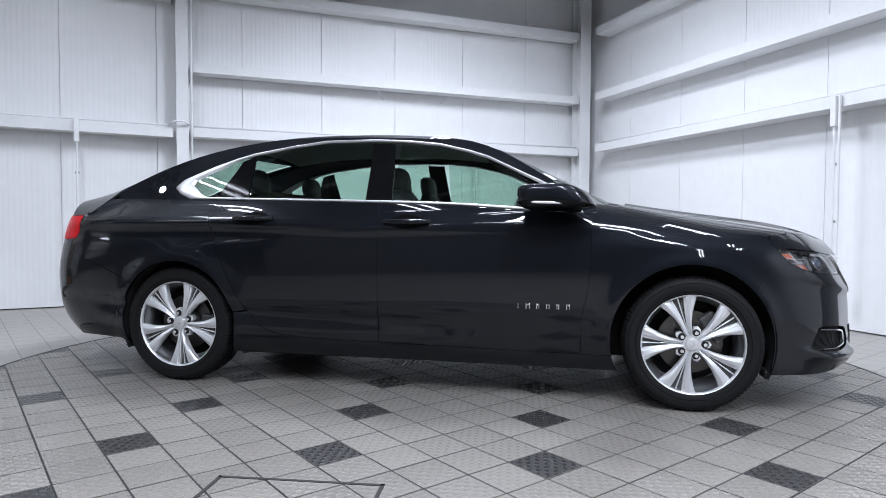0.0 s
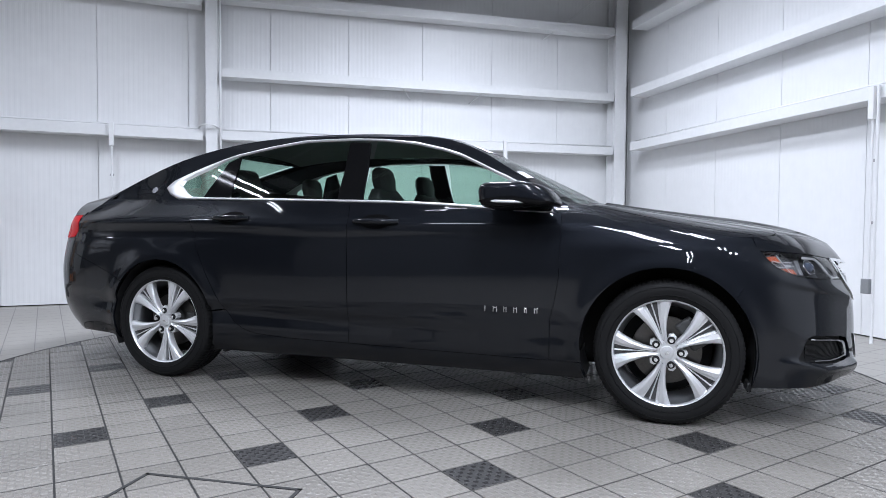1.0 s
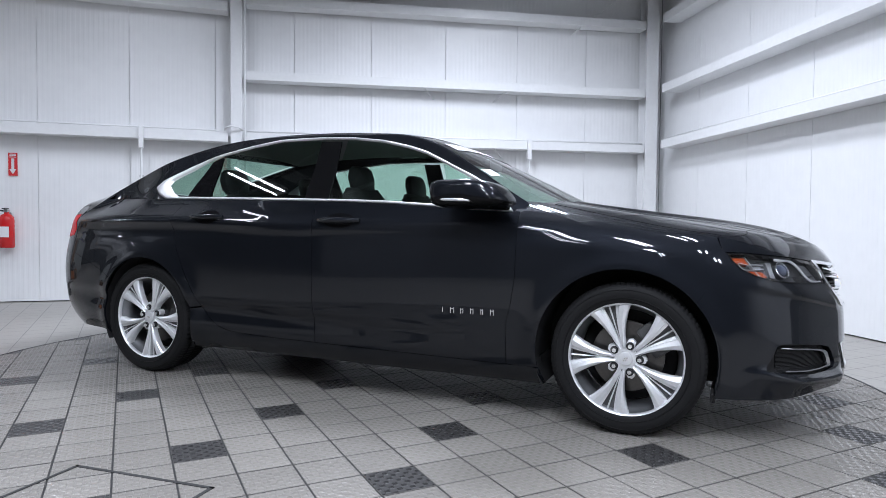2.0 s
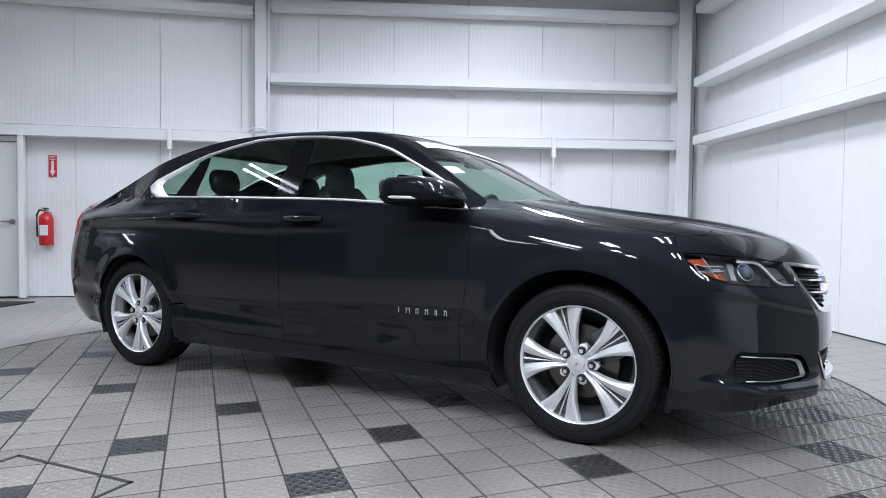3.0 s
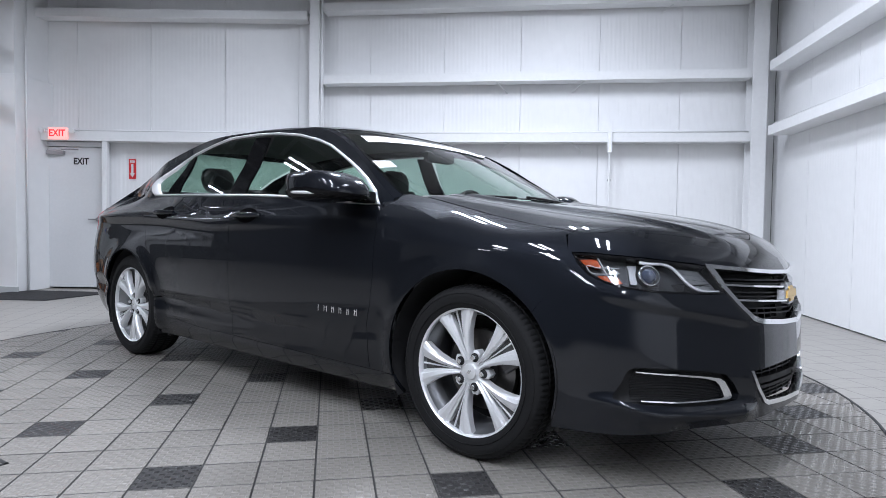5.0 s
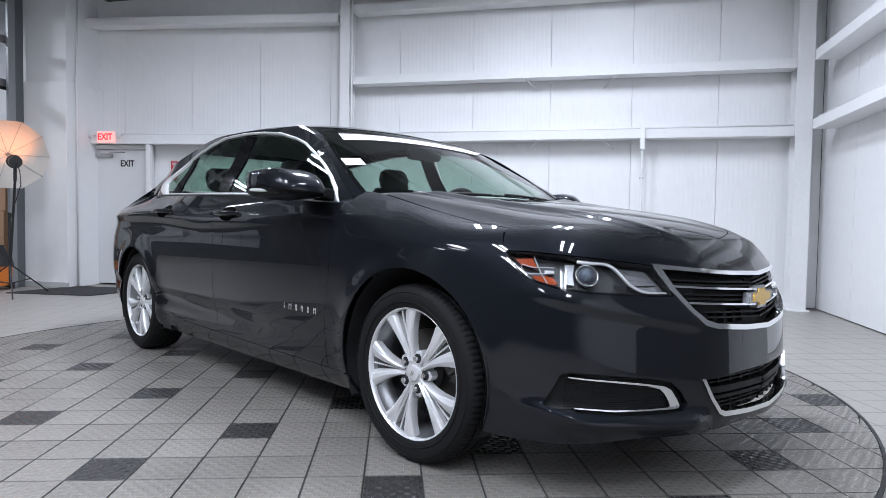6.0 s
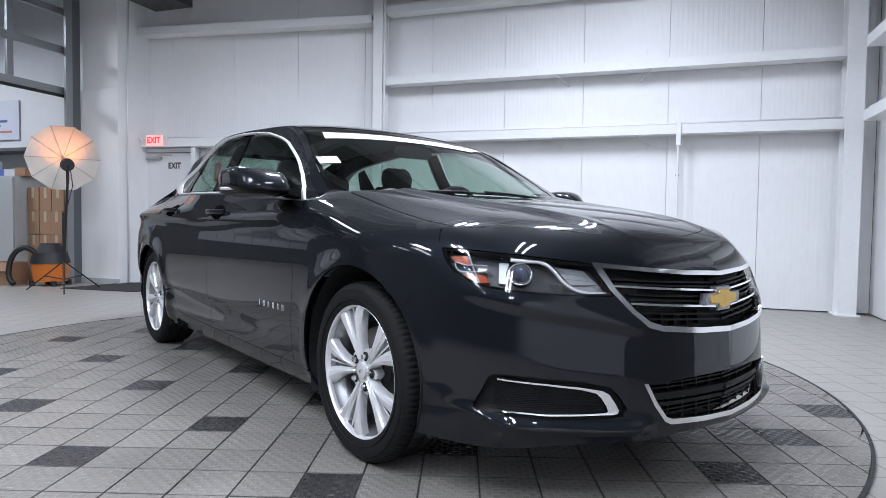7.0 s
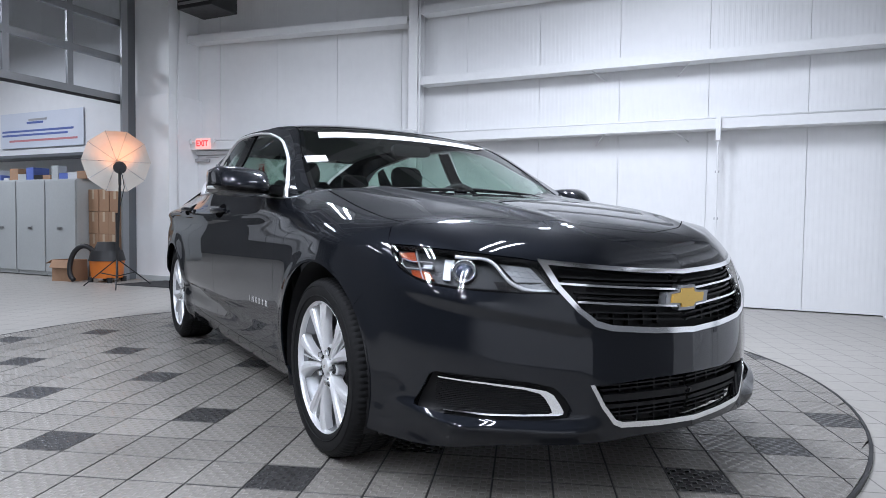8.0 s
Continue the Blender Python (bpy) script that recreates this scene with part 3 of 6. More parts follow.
# ---- the car ----
def car_paint():
    m = material("dark_grey_metallic_paint", (0.0098, 0.0112, 0.0145), 0.44, metal=0.5, dirt=0.05, scale=1.5, grain=900, coat=1.0, spec=0.0)
    m.node_tree.nodes["Principled BSDF"].inputs["Coat Roughness"].default_value = 0.014
    m.node_tree.nodes["Principled BSDF"].inputs["Coat IOR"].default_value = 1.41
    return m


def clear_glass(name, tint, ior=1.45):
    """Thin pane: tinted passage and a mirror coat that follows the angle of view."""
    m = bpy.data.materials.new(name)
    m.use_nodes = True
    nt = m.node_tree
    nt.nodes.remove(nt.nodes["Principled BSDF"])
    thru, gloss = nt.nodes.new("ShaderNodeBsdfTransparent"), nt.nodes.new("ShaderNodeBsdfGlossy")
    thru.inputs[0].default_value = rgb(tint)
    gloss.inputs["Roughness"].default_value = 0.01
    edge, mix = nt.nodes.new("ShaderNodeLayerWeight"), nt.nodes.new("ShaderNodeMixShader")
    edge.inputs["Blend"].default_value = 0.5
    power, scale_n = nt.nodes.new("ShaderNodeMath"), nt.nodes.new("ShaderNodeMath")
    power.operation, scale_n.operation = "POWER", "MULTIPLY_ADD"
    power.inputs[1].default_value = 4.0
    f0 = ((ior - 1) / (ior + 1)) ** 2 * 1.6
    scale_n.inputs[1].default_value, scale_n.inputs[2].default_value = 0.9 - f0, f0
    nt.links.new(edge.outputs["Facing"], power.inputs[0])
    nt.links.new(power.outputs[0], scale_n.inputs[0])
    nt.links.new(scale_n.outputs[0], mix.inputs[0])
    nt.links.new(thru.outputs[0], mix.inputs[1])
    nt.links.new(gloss.outputs[0], mix.inputs[2])
    nt.links.new(mix.outputs[0], nt.nodes["Material Output"].inputs[0])
    return m


PAINT = car_paint()
CHROME = material("chrome", (0.84, 0.85, 0.86), 0.13, metal=1.0, dirt=0.02, scale=3, grain=90)
BRIGHT_TRIM = material("brushed_bright_trim", (0.88, 0.885, 0.89), 0.36, metal=0.7, dirt=0.02, scale=3, grain=90)
GLOSS_BLACK = material("gloss_black_trim", (0.006, 0.006, 0.0065), 0.06, spec=0.10, dirt=0.1, scale=6)
SATIN_BLACK = material("satin_black_plastic", (0.014, 0.014, 0.015), 0.5, dirt=0.15, scale=10, grain=200)
MATT_BLACK = material("matt_black_plastic", (0.0065, 0.0065, 0.007), 0.55, spec=0.25, dirt=0.2, scale=20, grain=200)
FRIT_AND_CUP = material("black_glass_frit", (0.006, 0.006, 0.0065), 0.8, spec=0.0, dirt=0.1, scale=6)
DARK_VOID = material("underbody_black", (0.008, 0.008, 0.009), 0.8, dirt=0.2, scale=5)
WINDOW = clear_glass("green_tinted_glass", (0.58, 0.74, 0.66), 1.5)
SCREEN = clear_glass("windscreen_glass", (0.66, 0.76, 0.72), 1.5)
LAMP_GLASS = clear_glass("headlamp_cover", (0.93, 0.94, 0.95), 1.5)
ALLOY = material("machined_alloy", (0.76, 0.765, 0.775), 0.36, metal=0.6, dirt=0.05, scale=8, grain=140)
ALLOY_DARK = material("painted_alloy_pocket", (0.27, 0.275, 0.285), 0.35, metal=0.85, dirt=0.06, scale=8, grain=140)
TYRE = material("tyre_rubber", (0.007, 0.007, 0.0073), 0.72, spec=0.22, dirt=0.25, scale=9, grain=160, bump=0.0003)
DISC = material("brake_disc_steel", (0.12, 0.115, 0.11), 0.35, metal=0.9, dirt=0.15, scale=12, grain=120)
CALIPER = material("brake_caliper_iron", (0.10, 0.10, 0.10), 0.6, metal=0.4, dirt=0.2, scale=15)
LEATHER = material("black_leather", (0.018, 0.018, 0.019), 0.5, dirt=0.15, scale=6, grain=220, bump=0.0004)
CABIN_TRIM = material("charcoal_cabin_trim", (0.022, 0.022, 0.024), 0.6, dirt=0.12, scale=5, grain=180)
HEADLINER = material("pale_grey_headliner", (0.22, 0.22, 0.21), 0.9, dirt=0.06, scale=4, grain=150)
AMBER = material("amber_lens", (0.34, 0.055, 0.012), 0.15, dirt=0.05, coat=1.0)
RED_LENS = material("red_lens", (0.62, 0.004, 0.010), 0.30, dirt=0.06, spec=0.12)
REFLECTOR = material("lamp_reflector", (0.40, 0.41, 0.42), 0.45, metal=1.0, dirt=0.05)
LAMP_GREY = material("lamp_bezel_grey", (0.05, 0.052, 0.055), 0.42, metal=0.3, dirt=0.08)
GUIDE = material("light_guide_plastic", (0.36, 0.365, 0.37), 0.4, dirt=0.03)
LENS_BLUE = material("projector_lens_glass", (0.05, 0.06, 0.09), 0.03, coat=1.0, dirt=0.02)
GOLD = material("gold_badge", (0.62, 0.40, 0.10), 0.30, metal=0.6, dirt=0.05, scale=20, grain=120)
STICKER_WHITE = material("white_sticker", (0.62, 0.62, 0.63), 0.5, dirt=0.03)
STICKER_INK = material("grey_sticker_ink", (0.05, 0.055, 0.07), 0.6, dirt=0.05)

car = empty("car", pose(3.0803, 3.5091, 0, 0, 0, -32.36))
tagged(car, "dark grey metallic sedan with chrome trim and silver alloy wheels", "car")


def qx(pts):
    """(x, z) places on the flank as places on the skin."""
    return [(float(q_of_x(x)), z) for x, z in pts]


def arc(c, a0, a1, n=26, grow_r=0.0):
    """Part of a wheel arch, from one angle to another."""
    return [(c[0] + (c[2] + grow_r) * math.cos(radians(a0 + (a1 - a0) * k / n)), c[1] + (c[2] + grow_r) * math.sin(radians(a0 + (a1 - a0) * k / n))) for k in range(n + 1)]


def line(f, a, b, n=30):
    return [f(a + (b - a) * k / n) for k in range(n + 1)]


FRONT_CUT = [(-0.491, 0.985), (-0.491, 0.934), (-0.493, 0.80), (-0.496, 0.674), (-0.515, 0.55), (-0.537, 0.467), (-0.54, 0.262)]
MID_X = -1.612
REAR_CUT = [(-2.665, 1.058), (-2.64, 1.00), (-2.605, 0.88), (-2.57, 0.773), (-2.505, 0.64), (-2.436, 0.514), (-2.39, 0.43), (-2.339, 0.367), (-2.28, 0.325), (-2.218, 0.305)]
belt_pt = lambda x: (x, float(BELT(x)))
both = ((False, "right"), (True, "left"))
SEAM_A = 40.0     # angle on the front arch at which wing and bumper part
QF = 1.105        # rear tip of the headlamp
top_q = lambda q: (q, float(skin_top(q)))
LAMP_LOOP = [(1.105, 0.810), (1.02, 0.808), (0.938, 0.802), (0.80, 0.793), (0.687, 0.783), (0.60, 0.774), (0.552, 0.766), (0.53, 0.735), (0.495, 0.668),
             (0.58, 0.669), (0.704, 0.674), (0.82, 0.681), (0.91, 0.691), (0.98, 0.708), (1.04, 0.735), (1.08, 0.772)]
seam_pt = arc(ARCH_F, SEAM_A, SEAM_A, 1)[0]

# flank panels, both sides
for mirror, _ in both:
    # front wing: flank and shoulder
    q_door = float(q_of_x(-0.491))
    wing = [(q, top_q(q)[1] + 0.0006) for q in np.linspace(q_door, QF + 0.03, 40)] + [(QF + 0.012, 0.815)] + qx([(0.40, 0.76), (0.335, 0.665), seam_pt]) \
        + qx(arc(ARCH_F, SEAM_A, 192, 44)) + qx([(-0.43, 0.262)]) + qx(FRONT_CUT[::-1][:-1])
    shoulder_out = [tuple(skin(q, skin_top(q))[:2]) for q in np.linspace(QF + 0.03, q_door, 40)]
    shoulder = shoulder_out + [(-0.52, 0.86), (-0.50, 0.74), (-0.42, 0.735), (0.0, 0.765), (0.25, 0.772), (0.37, 0.765)]
    panel("front_wing", [patch(right(skin), wing, step=0.022, flange=0.008, gap=0.0006, mirror=mirror, soft=soft_flank), patch(right(hood_top), shoulder, step=0.022, gap=0.0, flange=0.008, mirror=mirror, soft=soft_bonnet)], PAINT, car)
    # doors
    front_door = qx(FRONT_CUT) + line(lambda x: (float(q_of_x(x)), 0.262 + 0.016 * (-0.54 - x)), -0.54, MID_X) + qx([belt_pt(MID_X)]) + qx([belt_pt(x) for x in np.linspace(MID_X, -0.53, 30)[1:]])
    door = panel("front_door", [patch(right(skin), front_door, step=0.03, mirror=mirror)], PAINT, car)
    rear_door = qx([(MID_X, 0.2792)]) + line(lambda x: (float(q_of_x(x)), 0.262 + 0.016 * (-0.54 - x) + 0.012 * max(0, -x - 2.0) / 0.2), MID_X, -2.19) + qx(REAR_CUT[::-1]) + qx([belt_pt(x) for x in np.linspace(-2.63, MID_X, 26)])
    door2 = panel("rear_door", [patch(right(skin), rear_door, step=0.03, mirror=mirror)], PAINT, car)
    # sill
    sill = qx([(-0.425, 0.262)]) + line(lambda x: (float(q_of_x(x)), 0.262 + 0.016 * (-0.54 - min(x, -0.54)) + 0.012 * max(0, -x - 2.0) / 0.2), -0.54, -2.19) \
        + qx([(-2.218, 0.305), (-2.28, 0.325), (-2.339, 0.367), (-2.385, 0.425)]) + qx(arc(ARCH_R, 12, -22, 8)) + qx([(-2.46, 0.185), (-0.40, 0.175)]) + qx(arc(ARCH_F, 205, 193, 4))
    panel("sill", [patch(right(skin), sill, step=0.03, mirror=mirror)], PAINT, car)
    # rear quarter: flank, then shoulder beside the boot
    top_rear = [(float(q_of_x(x)), min(float(BELT(x)), float(skin_top(q_of_x(x))))) for x in np.linspace(-2.665, -3.585, 40)]
    quarter = top_rear + qx([(-3.578, 0.985), (-3.553, 0.93), (-3.56, 0.86), (-3.585, 0.80), (-3.55, 0.72), (-3.35, 0.66)]) + qx(arc(ARCH_R, 141, 13, 40)) + qx([(-2.39, 0.43), (-2.436, 0.514), (-2.505, 0.64), (-2.57, 0.773), (-2.605, 0.88), (-2.64, 1.0)])
    panel("rear_quarter", [patch(right(skin), quarter, step=0.028, mirror=mirror)], PAINT, car)

# bonnet: top, and its front edge over the headlamps
FRONT_EDGE = [(float(q)) for q in np.linspace(QF + 0.03, -QF - 0.03, 70)]
edge_low = lambda q: skin_top(abs(q)) - 0.001
edge_xy = [(float(wrap(q, edge_low(q))[0]), float(wrap(q, edge_low(q))[1])) for q in FRONT_EDGE]
# shut line across the nose, behind the bonnet's front edge
shut_xy = [(x - 0.108 * float(ease(abs(q), 1.06, 0.62)), y) for q, (x, y) in zip(FRONT_EDGE, edge_xy)]
bonnet = shut_xy + [(0.37, 0.763), (0.25, 0.770), (0.0, 0.763), (-0.36, 0.733)] + [(-0.36 + 0.11 * (1 - (y / 0.72) ** 2), y) for y in np.linspace(0.72, -0.72, 24)] + [(-0.36, -0.733), (0.0, -0.763), (0.25, -0.770), (0.37, -0.763)]
panel("bonnet", [patch(signed(hood_top), bonnet, step=0.024, gap=0.0026, flange=0.012, soft=soft_bonnet)], PAINT, car)
nose_in = [k for k, q in enumerate(FRONT_EDGE) if abs(q) < 1.0]
panel("nose_panel", [patch(signed(hood_top), [edge_xy[k] for k in nose_in] + [shut_xy[k] for k in nose_in[::-1]], step=0.02, gap=0.0006, flange=0.010, soft=soft_bonnet)], PAINT, car)

# front bumper with its openings
GRILLE = [(0.551, 0.766), (0.40, 0.753), (0.20, 0.740), (0.0, 0.733)]
GRILLE_LOW = [(0.505, 0.69), (0.44, 0.618), (0.385, 0.575), (0.33, 0.561), (0.16, 0.546), (0.0, 0.540)]
grille_loop = [(-a, b) for a, b in GRILLE] + [(a, b) for a, b in GRILLE[::-1][1:]] + GRILLE_LOW + [(-a, b) for a, b in GRILLE_LOW[::-1][1:]]
INTAKE = [(0.392, 0.392), (0.20, 0.402), (0.0, 0.405)]
INTAKE_LOW = [(0.365, 0.33), (0.325, 0.277), (0.30, 0.266), (0.15, 0.257), (0.0, 0.254)]
intake_loop = [(-a, b) for a, b in INTAKE] + [(a, b) for a, b in INTAKE[::-1][1:]] + INTAKE_LOW + [(-a, b) for a, b in INTAKE_LOW[::-1][1:]]
FOG = [(0.945, 0.322), (0.944, 0.334), (0.919, 0.376), (0.895, 0.421), (0.87, 0.430), (0.76, 0.424), (0.60, 0.406), (0.515, 0.390), (0.48, 0.358), (0.455, 0.318), (0.468, 0.298), (0.55, 0.291), (0.70, 0.295), (0.83, 0.305), (0.91, 0.317)]
half = [(q, float(skin_top(q)) + 0.0006) for q in np.linspace(0.0, QF + 0.024, 40)] + [(QF + 0.0135, 0.815)] + qx([(0.3985, 0.76), (0.3335, 0.665), (seam_pt[0] - 0.0012, seam_pt[1])]) \
    + qx(arc(ARCH_F, SEAM_A, -14, 16)) + qx([(0.360, 0.200)]) + [(q, 0.198 + 0.022 * float(ease(q, 0.92, 0.62)) + 0.008 * float(ease(q, 0.36, 0.24))) for q in np.linspace(1.06, 0.0, 48)]
bumper_loop = half[:-1] + [(0.0, 0.228)] + [(-a, b) for a, b in half[::-1][1:-1]]
panel("front_bumper", [patch(wrap, bumper_loop, [grille_loop, intake_loop, FOG, [(-a, b) for a, b in FOG], LAMP_LOOP, [(-a, b) for a, b in LAMP_LOOP]], step=0.008, gap=0.0006, soft=soft_flank, flange=0.012, flange_hole=0.035)], PAINT, car)


def band(name, surf, loop, width, mat, parent, lift=0.004, flange=0.010, label="", mirror=False, step=0.012, inner=None):
    """A strip of trim that runs along a loop on a surface."""
    return panel(name, [patch(surf, loop, [inner if inner is not None else grow(loop, -width)], step=step, gap=0, flange=flange, lift=lift, mirror=mirror)], mat, parent, label)


def deeper(surf, d):
    """The surface sunk by d."""
    def f(a, b):
        a, b = np.asarray(a, float), np.asarray(b, float)
        e = 1e-3
        n = np.cross(surf(a + e, b) - surf(a - e, b), surf(a, b + e) - surf(a, b - e))
        n /= np.maximum(np.linalg.norm(n, axis=-1)[..., None], 1e-12)
        w = surf(a, b)
        s = np.sign(np.sum(n * (w - np.array([-1.5, 0, 0.55])), -1))[..., None]
        return w - n * s * d
    return f


# upper grille
grille = panel("grille", [patch(deeper(wrap, 0.05), grow(grille_loop, 0.004), step=0.03, gap=0, flange=0)], DARK_VOID, car, "black grille with thin chrome bars")
band("grille_frame", wrap, grow(resample(grille_loop, 0.015), 0.004), 0.0, CHROME, grille, 0.006, 0.03, "polished chrome frame",
     inner=[(-0.525, 0.7535)] + [(a * 0.955, b - 0.0105) for a, b in [(-p, q) for p, q in GRILLE][1:]] + [(a * 0.955, b - 0.0105) for a, b in GRILLE[::-1][1:-1]] + [(0.525, 0.7535), (0.489, 0.692), (0.429, 0.624), (0.380, 0.589), (0.328, 0.575), (0.16, 0.560), (0.0, 0.554), (-0.16, 0.560), (-0.328, 0.575), (-0.380, 0.589), (-0.429, 0.624), (-0.489, 0.692)])


def grille_bar(z_in, z_out, q_out, depth, h, mat, parent, name):
    loop = [(q, z_in + (z_out - z_in) * abs(q) / q_out + h / 2) for q in np.linspace(-q_out, q_out, 25)] + [(q, z_in + (z_out - z_in) * abs(q) / q_out - h / 2) for q in np.linspace(q_out, -q_out, 25)]
    return panel(name, [patch(deeper(wrap, depth), loop, step=0.02, gap=0, flange=0.03)], mat, parent)


for zi, zo, qo in ((0.674, 0.7015, 0.492), (0.620, 0.6465, 0.436)):
    grille_bar(zi, zo, qo, 0.006, 0.0068, CHROME, grille, "chrome_bar")
for zi, zo, qo in ((0.704, 0.727, 0.485), (0.690, 0.713, 0.475), (0.655, 0.678, 0.44), (0.640, 0.662, 0.43), (0.596, 0.618, 0.40), (0.578, 0.598, 0.375)):
    grille_bar(zi, zo, qo, 0.022, 0.006, MATT_BLACK, grille, "slat")
for q in np.linspace(-0.36, 0.36, 13):
    if abs(q) > 0.10:
        panel("upright", [patch(deeper(wrap, 0.03), [(q - 0.0025, 0.57), (q + 0.0025, 0.57), (q + 0.0025, 0.615), (q - 0.0025, 0.615)], step=0.02, gap=0, flange=0.02)], MATT_BLACK, grille)

# badge on the grille: a plain slanted cross
CROSS = [(-0.072, -0.017), (-0.027, -0.017), (-0.030, -0.036), (0.024, -0.036), (0.028, -0.017), (0.066, -0.017), (0.074, 0.017), (0.029, 0.017), (0.032, 0.036), (-0.022, 0.036), (-0.026, 0.017), (-0.064, 0.017)]
# chrome rim coloured dark, to hold down its reflection of the bright wall
for scale_b, x0, x1, mat, nm, lab in ((1.30, 0.895, 0.922, ALLOY_DARK, "badge_rim", ""), (0.98, 0.918, 0.9265, GOLD, "badge", "gold cross-shaped badge with a chrome rim coloured dark against glare")):
    bm = bmesh.new()
    a = [bm.verts.new((x0 - 0.10 * (z * scale_b), y * scale_b * 1.22, 0.647 + z * scale_b * 0.86)) for y, z in CROSS]
    b = [bm.verts.new((x1 - 0.10 * (z * scale_b), y * scale_b * 1.22, 0.647 + z * scale_b * 0.86)) for y, z in CROSS]
    bm.faces.new(a)
    bm.faces.new(b)
    for i in range(len(CROSS)):
        bm.faces.new((a[i], a[(i + 1) % 12], b[(i + 1) % 12], b[i]))
    bmesh.ops.bevel(bm, geom=[e for e in bm.edges if e.verts[0] in b and e.verts[1] in b], offset=0.003, segments=2, affect="EDGES")
    part(nm, bm, mat, grille, lab)

# lower intake
intake = panel("lower_intake", [patch(deeper(wrap, 0.06), grow(intake_loop, 0.004), step=0.03, gap=0, flange=0)], DARK_VOID, car, "black lower air intake")
frame_out = [(-0.402, 0.396)] + [(-a, b - 0.004) for a, b in INTAKE_LOW] + [(a, b - 0.004) for a, b in INTAKE_LOW[::-1][1:]] + [(0.402, 0.396)]
frame_in = [(0.388, 0.396)] + [(0.353, 0.332), (0.318, 0.287), (0.295, 0.279), (0.15, 0.270), (0.0, 0.267), (-0.15, 0.270), (-0.295, 0.279), (-0.318, 0.287), (-0.353, 0.332)] + [(-0.388, 0.396)]
panel("intake_trim", [patch(wrap, frame_out + frame_in, step=0.012, gap=0, flange=0.03, lift=0.006)], CHROME, intake, "chrome strip under the intake")
for zi, h, dp in ((0.345, 0.022, 0.016), (0.318, 0.012, 0.02)):
    grille_bar(zi, zi + 0.004, 0.35, dp, h, MATT_BLACK, intake, "slat")
for zi in (0.385, 0.372, 0.300, 0.286):
    grille_bar(zi, zi, 0.31 if zi < 0.3 else 0.35, 0.03, 0.005, MATT_BLACK, intake, "slat")
for q in np.linspace(-0.28, 0.28, 9):
    panel("upright", [patch(deeper(wrap, 0.032), [(q - 0.003, 0.27), (q + 0.003, 0.27), (q + 0.003, 0.40), (q - 0.003, 0.40)], step=0.03, gap=0, flange=0.02)], MATT_BLACK, intake)

# lamp pods, headlamps and trims of both sides
for mirror, _ in both:
    fog = panel("fog_recess", [patch(deeper(right(skin), 0.030), grow(FOG, 0.004), step=0.02, gap=0, flange=0, mirror=mirror)], MATT_BLACK, car, "black ribbed insert with a chrome bracket")
    for k in range(19):
        z = 0.304 + k * 0.0054
        q1 = 0.50 + 0.02 * (k < 3) + (0.0 if z < 0.33 else (z - 0.33) * 0.9)
        q0 = 0.885 - max(0, (z - 0.37)) * 0.5
        panel("rib", [patch(deeper(right(skin), 0.025), [(q1, z - 0.0016), (q0, z + 0.012 - 0.0016), (q0, z + 0.012 + 0.0016), (q1, z + 0.0016)], step=0.03, gap=0, flange=0.006, mirror=mirror)], MATT_BLACK, fog)
    hook = [(0.870, 0.4150), (0.72, 0.4025), (0.60, 0.3880), (0.535, 0.3765), (0.512, 0.364), (0.492, 0.335), (0.480, 0.313), (0.484, 0.305), (0.50, 0.302), (0.60, 0.3025), (0.72, 0.3065), (0.85, 0.3165),
            (0.85, 0.3200), (0.72, 0.3105), (0.60, 0.3070), (0.526, 0.3078), (0.516, 0.312), (0.522, 0.328), (0.538, 0.354), (0.554, 0.3685), (0.60, 0.3810), (0.72, 0.3970), (0.870, 0.4110)]
    panel("fog_trim", [patch(deeper(right(skin), 0.006), hook, step=0.012, gap=0, flange=0.014, lift=0.0, mirror=mirror)], CHROME, fog, "chrome bracket strip")

    # headlamp: housing, markers, guide, reflectors, projector, crystal corner, cover
    sk = deeper(right(skin), 0.012)
    sgn = -1 if mirror else 1

    def rod(name, pts, radius, mat, label="", flat=1.0):
        xz = np.array(pts)
        t_ = np.concatenate([[0], np.cumsum(np.linalg.norm(np.diff(xz, axis=0), axis=1))])
        cq, cz = Curve(list(zip(t_, xz[:, 0]))), Curve(list(zip(t_, xz[:, 1])))
        u_ = np.linspace(0, t_[-1], 40)
        w_ = sk(cq(u_), cz(u_))
        return sweep(name, [(p[0], sgn * p[1], p[2]) for p in w_], radius, mat, lamp, label, n=8, flat=flat)

    lamp = panel("headlamp", [patch(deeper(right(skin), 0.045), grow(LAMP_LOOP, 0.003), step=0.02, gap=0, flange=0, mirror=mirror)], LAMP_GREY, car, "clear headlamp with an amber marker")
    panel("lamp_surround", [patch(right(skin), LAMP_LOOP, [grow(LAMP_LOOP, -0.009)], step=0.012, gap=0.0012, flange=0.03, lift=-0.003, mirror=mirror)], GLOSS_BLACK, lamp)
    panel("amber_marker", [patch(deeper(right(skin), 0.020), [(1.074, 0.790), (1.010, 0.794), (0.990, 0.764), (1.046, 0.768)], step=0.012, gap=0, flange=0.02, mirror=mirror)], AMBER, lamp, "amber side marker lens")
    panel("amber_reflector", [patch(deeper(right(skin), 0.020), [(1.005, 0.737), (0.958, 0.737), (0.930, 0.733), (0.912, 0.713), (0.96, 0.708), (0.995, 0.720)], step=0.012, gap=0, flange=0.02, mirror=mirror)], AMBER, lamp)
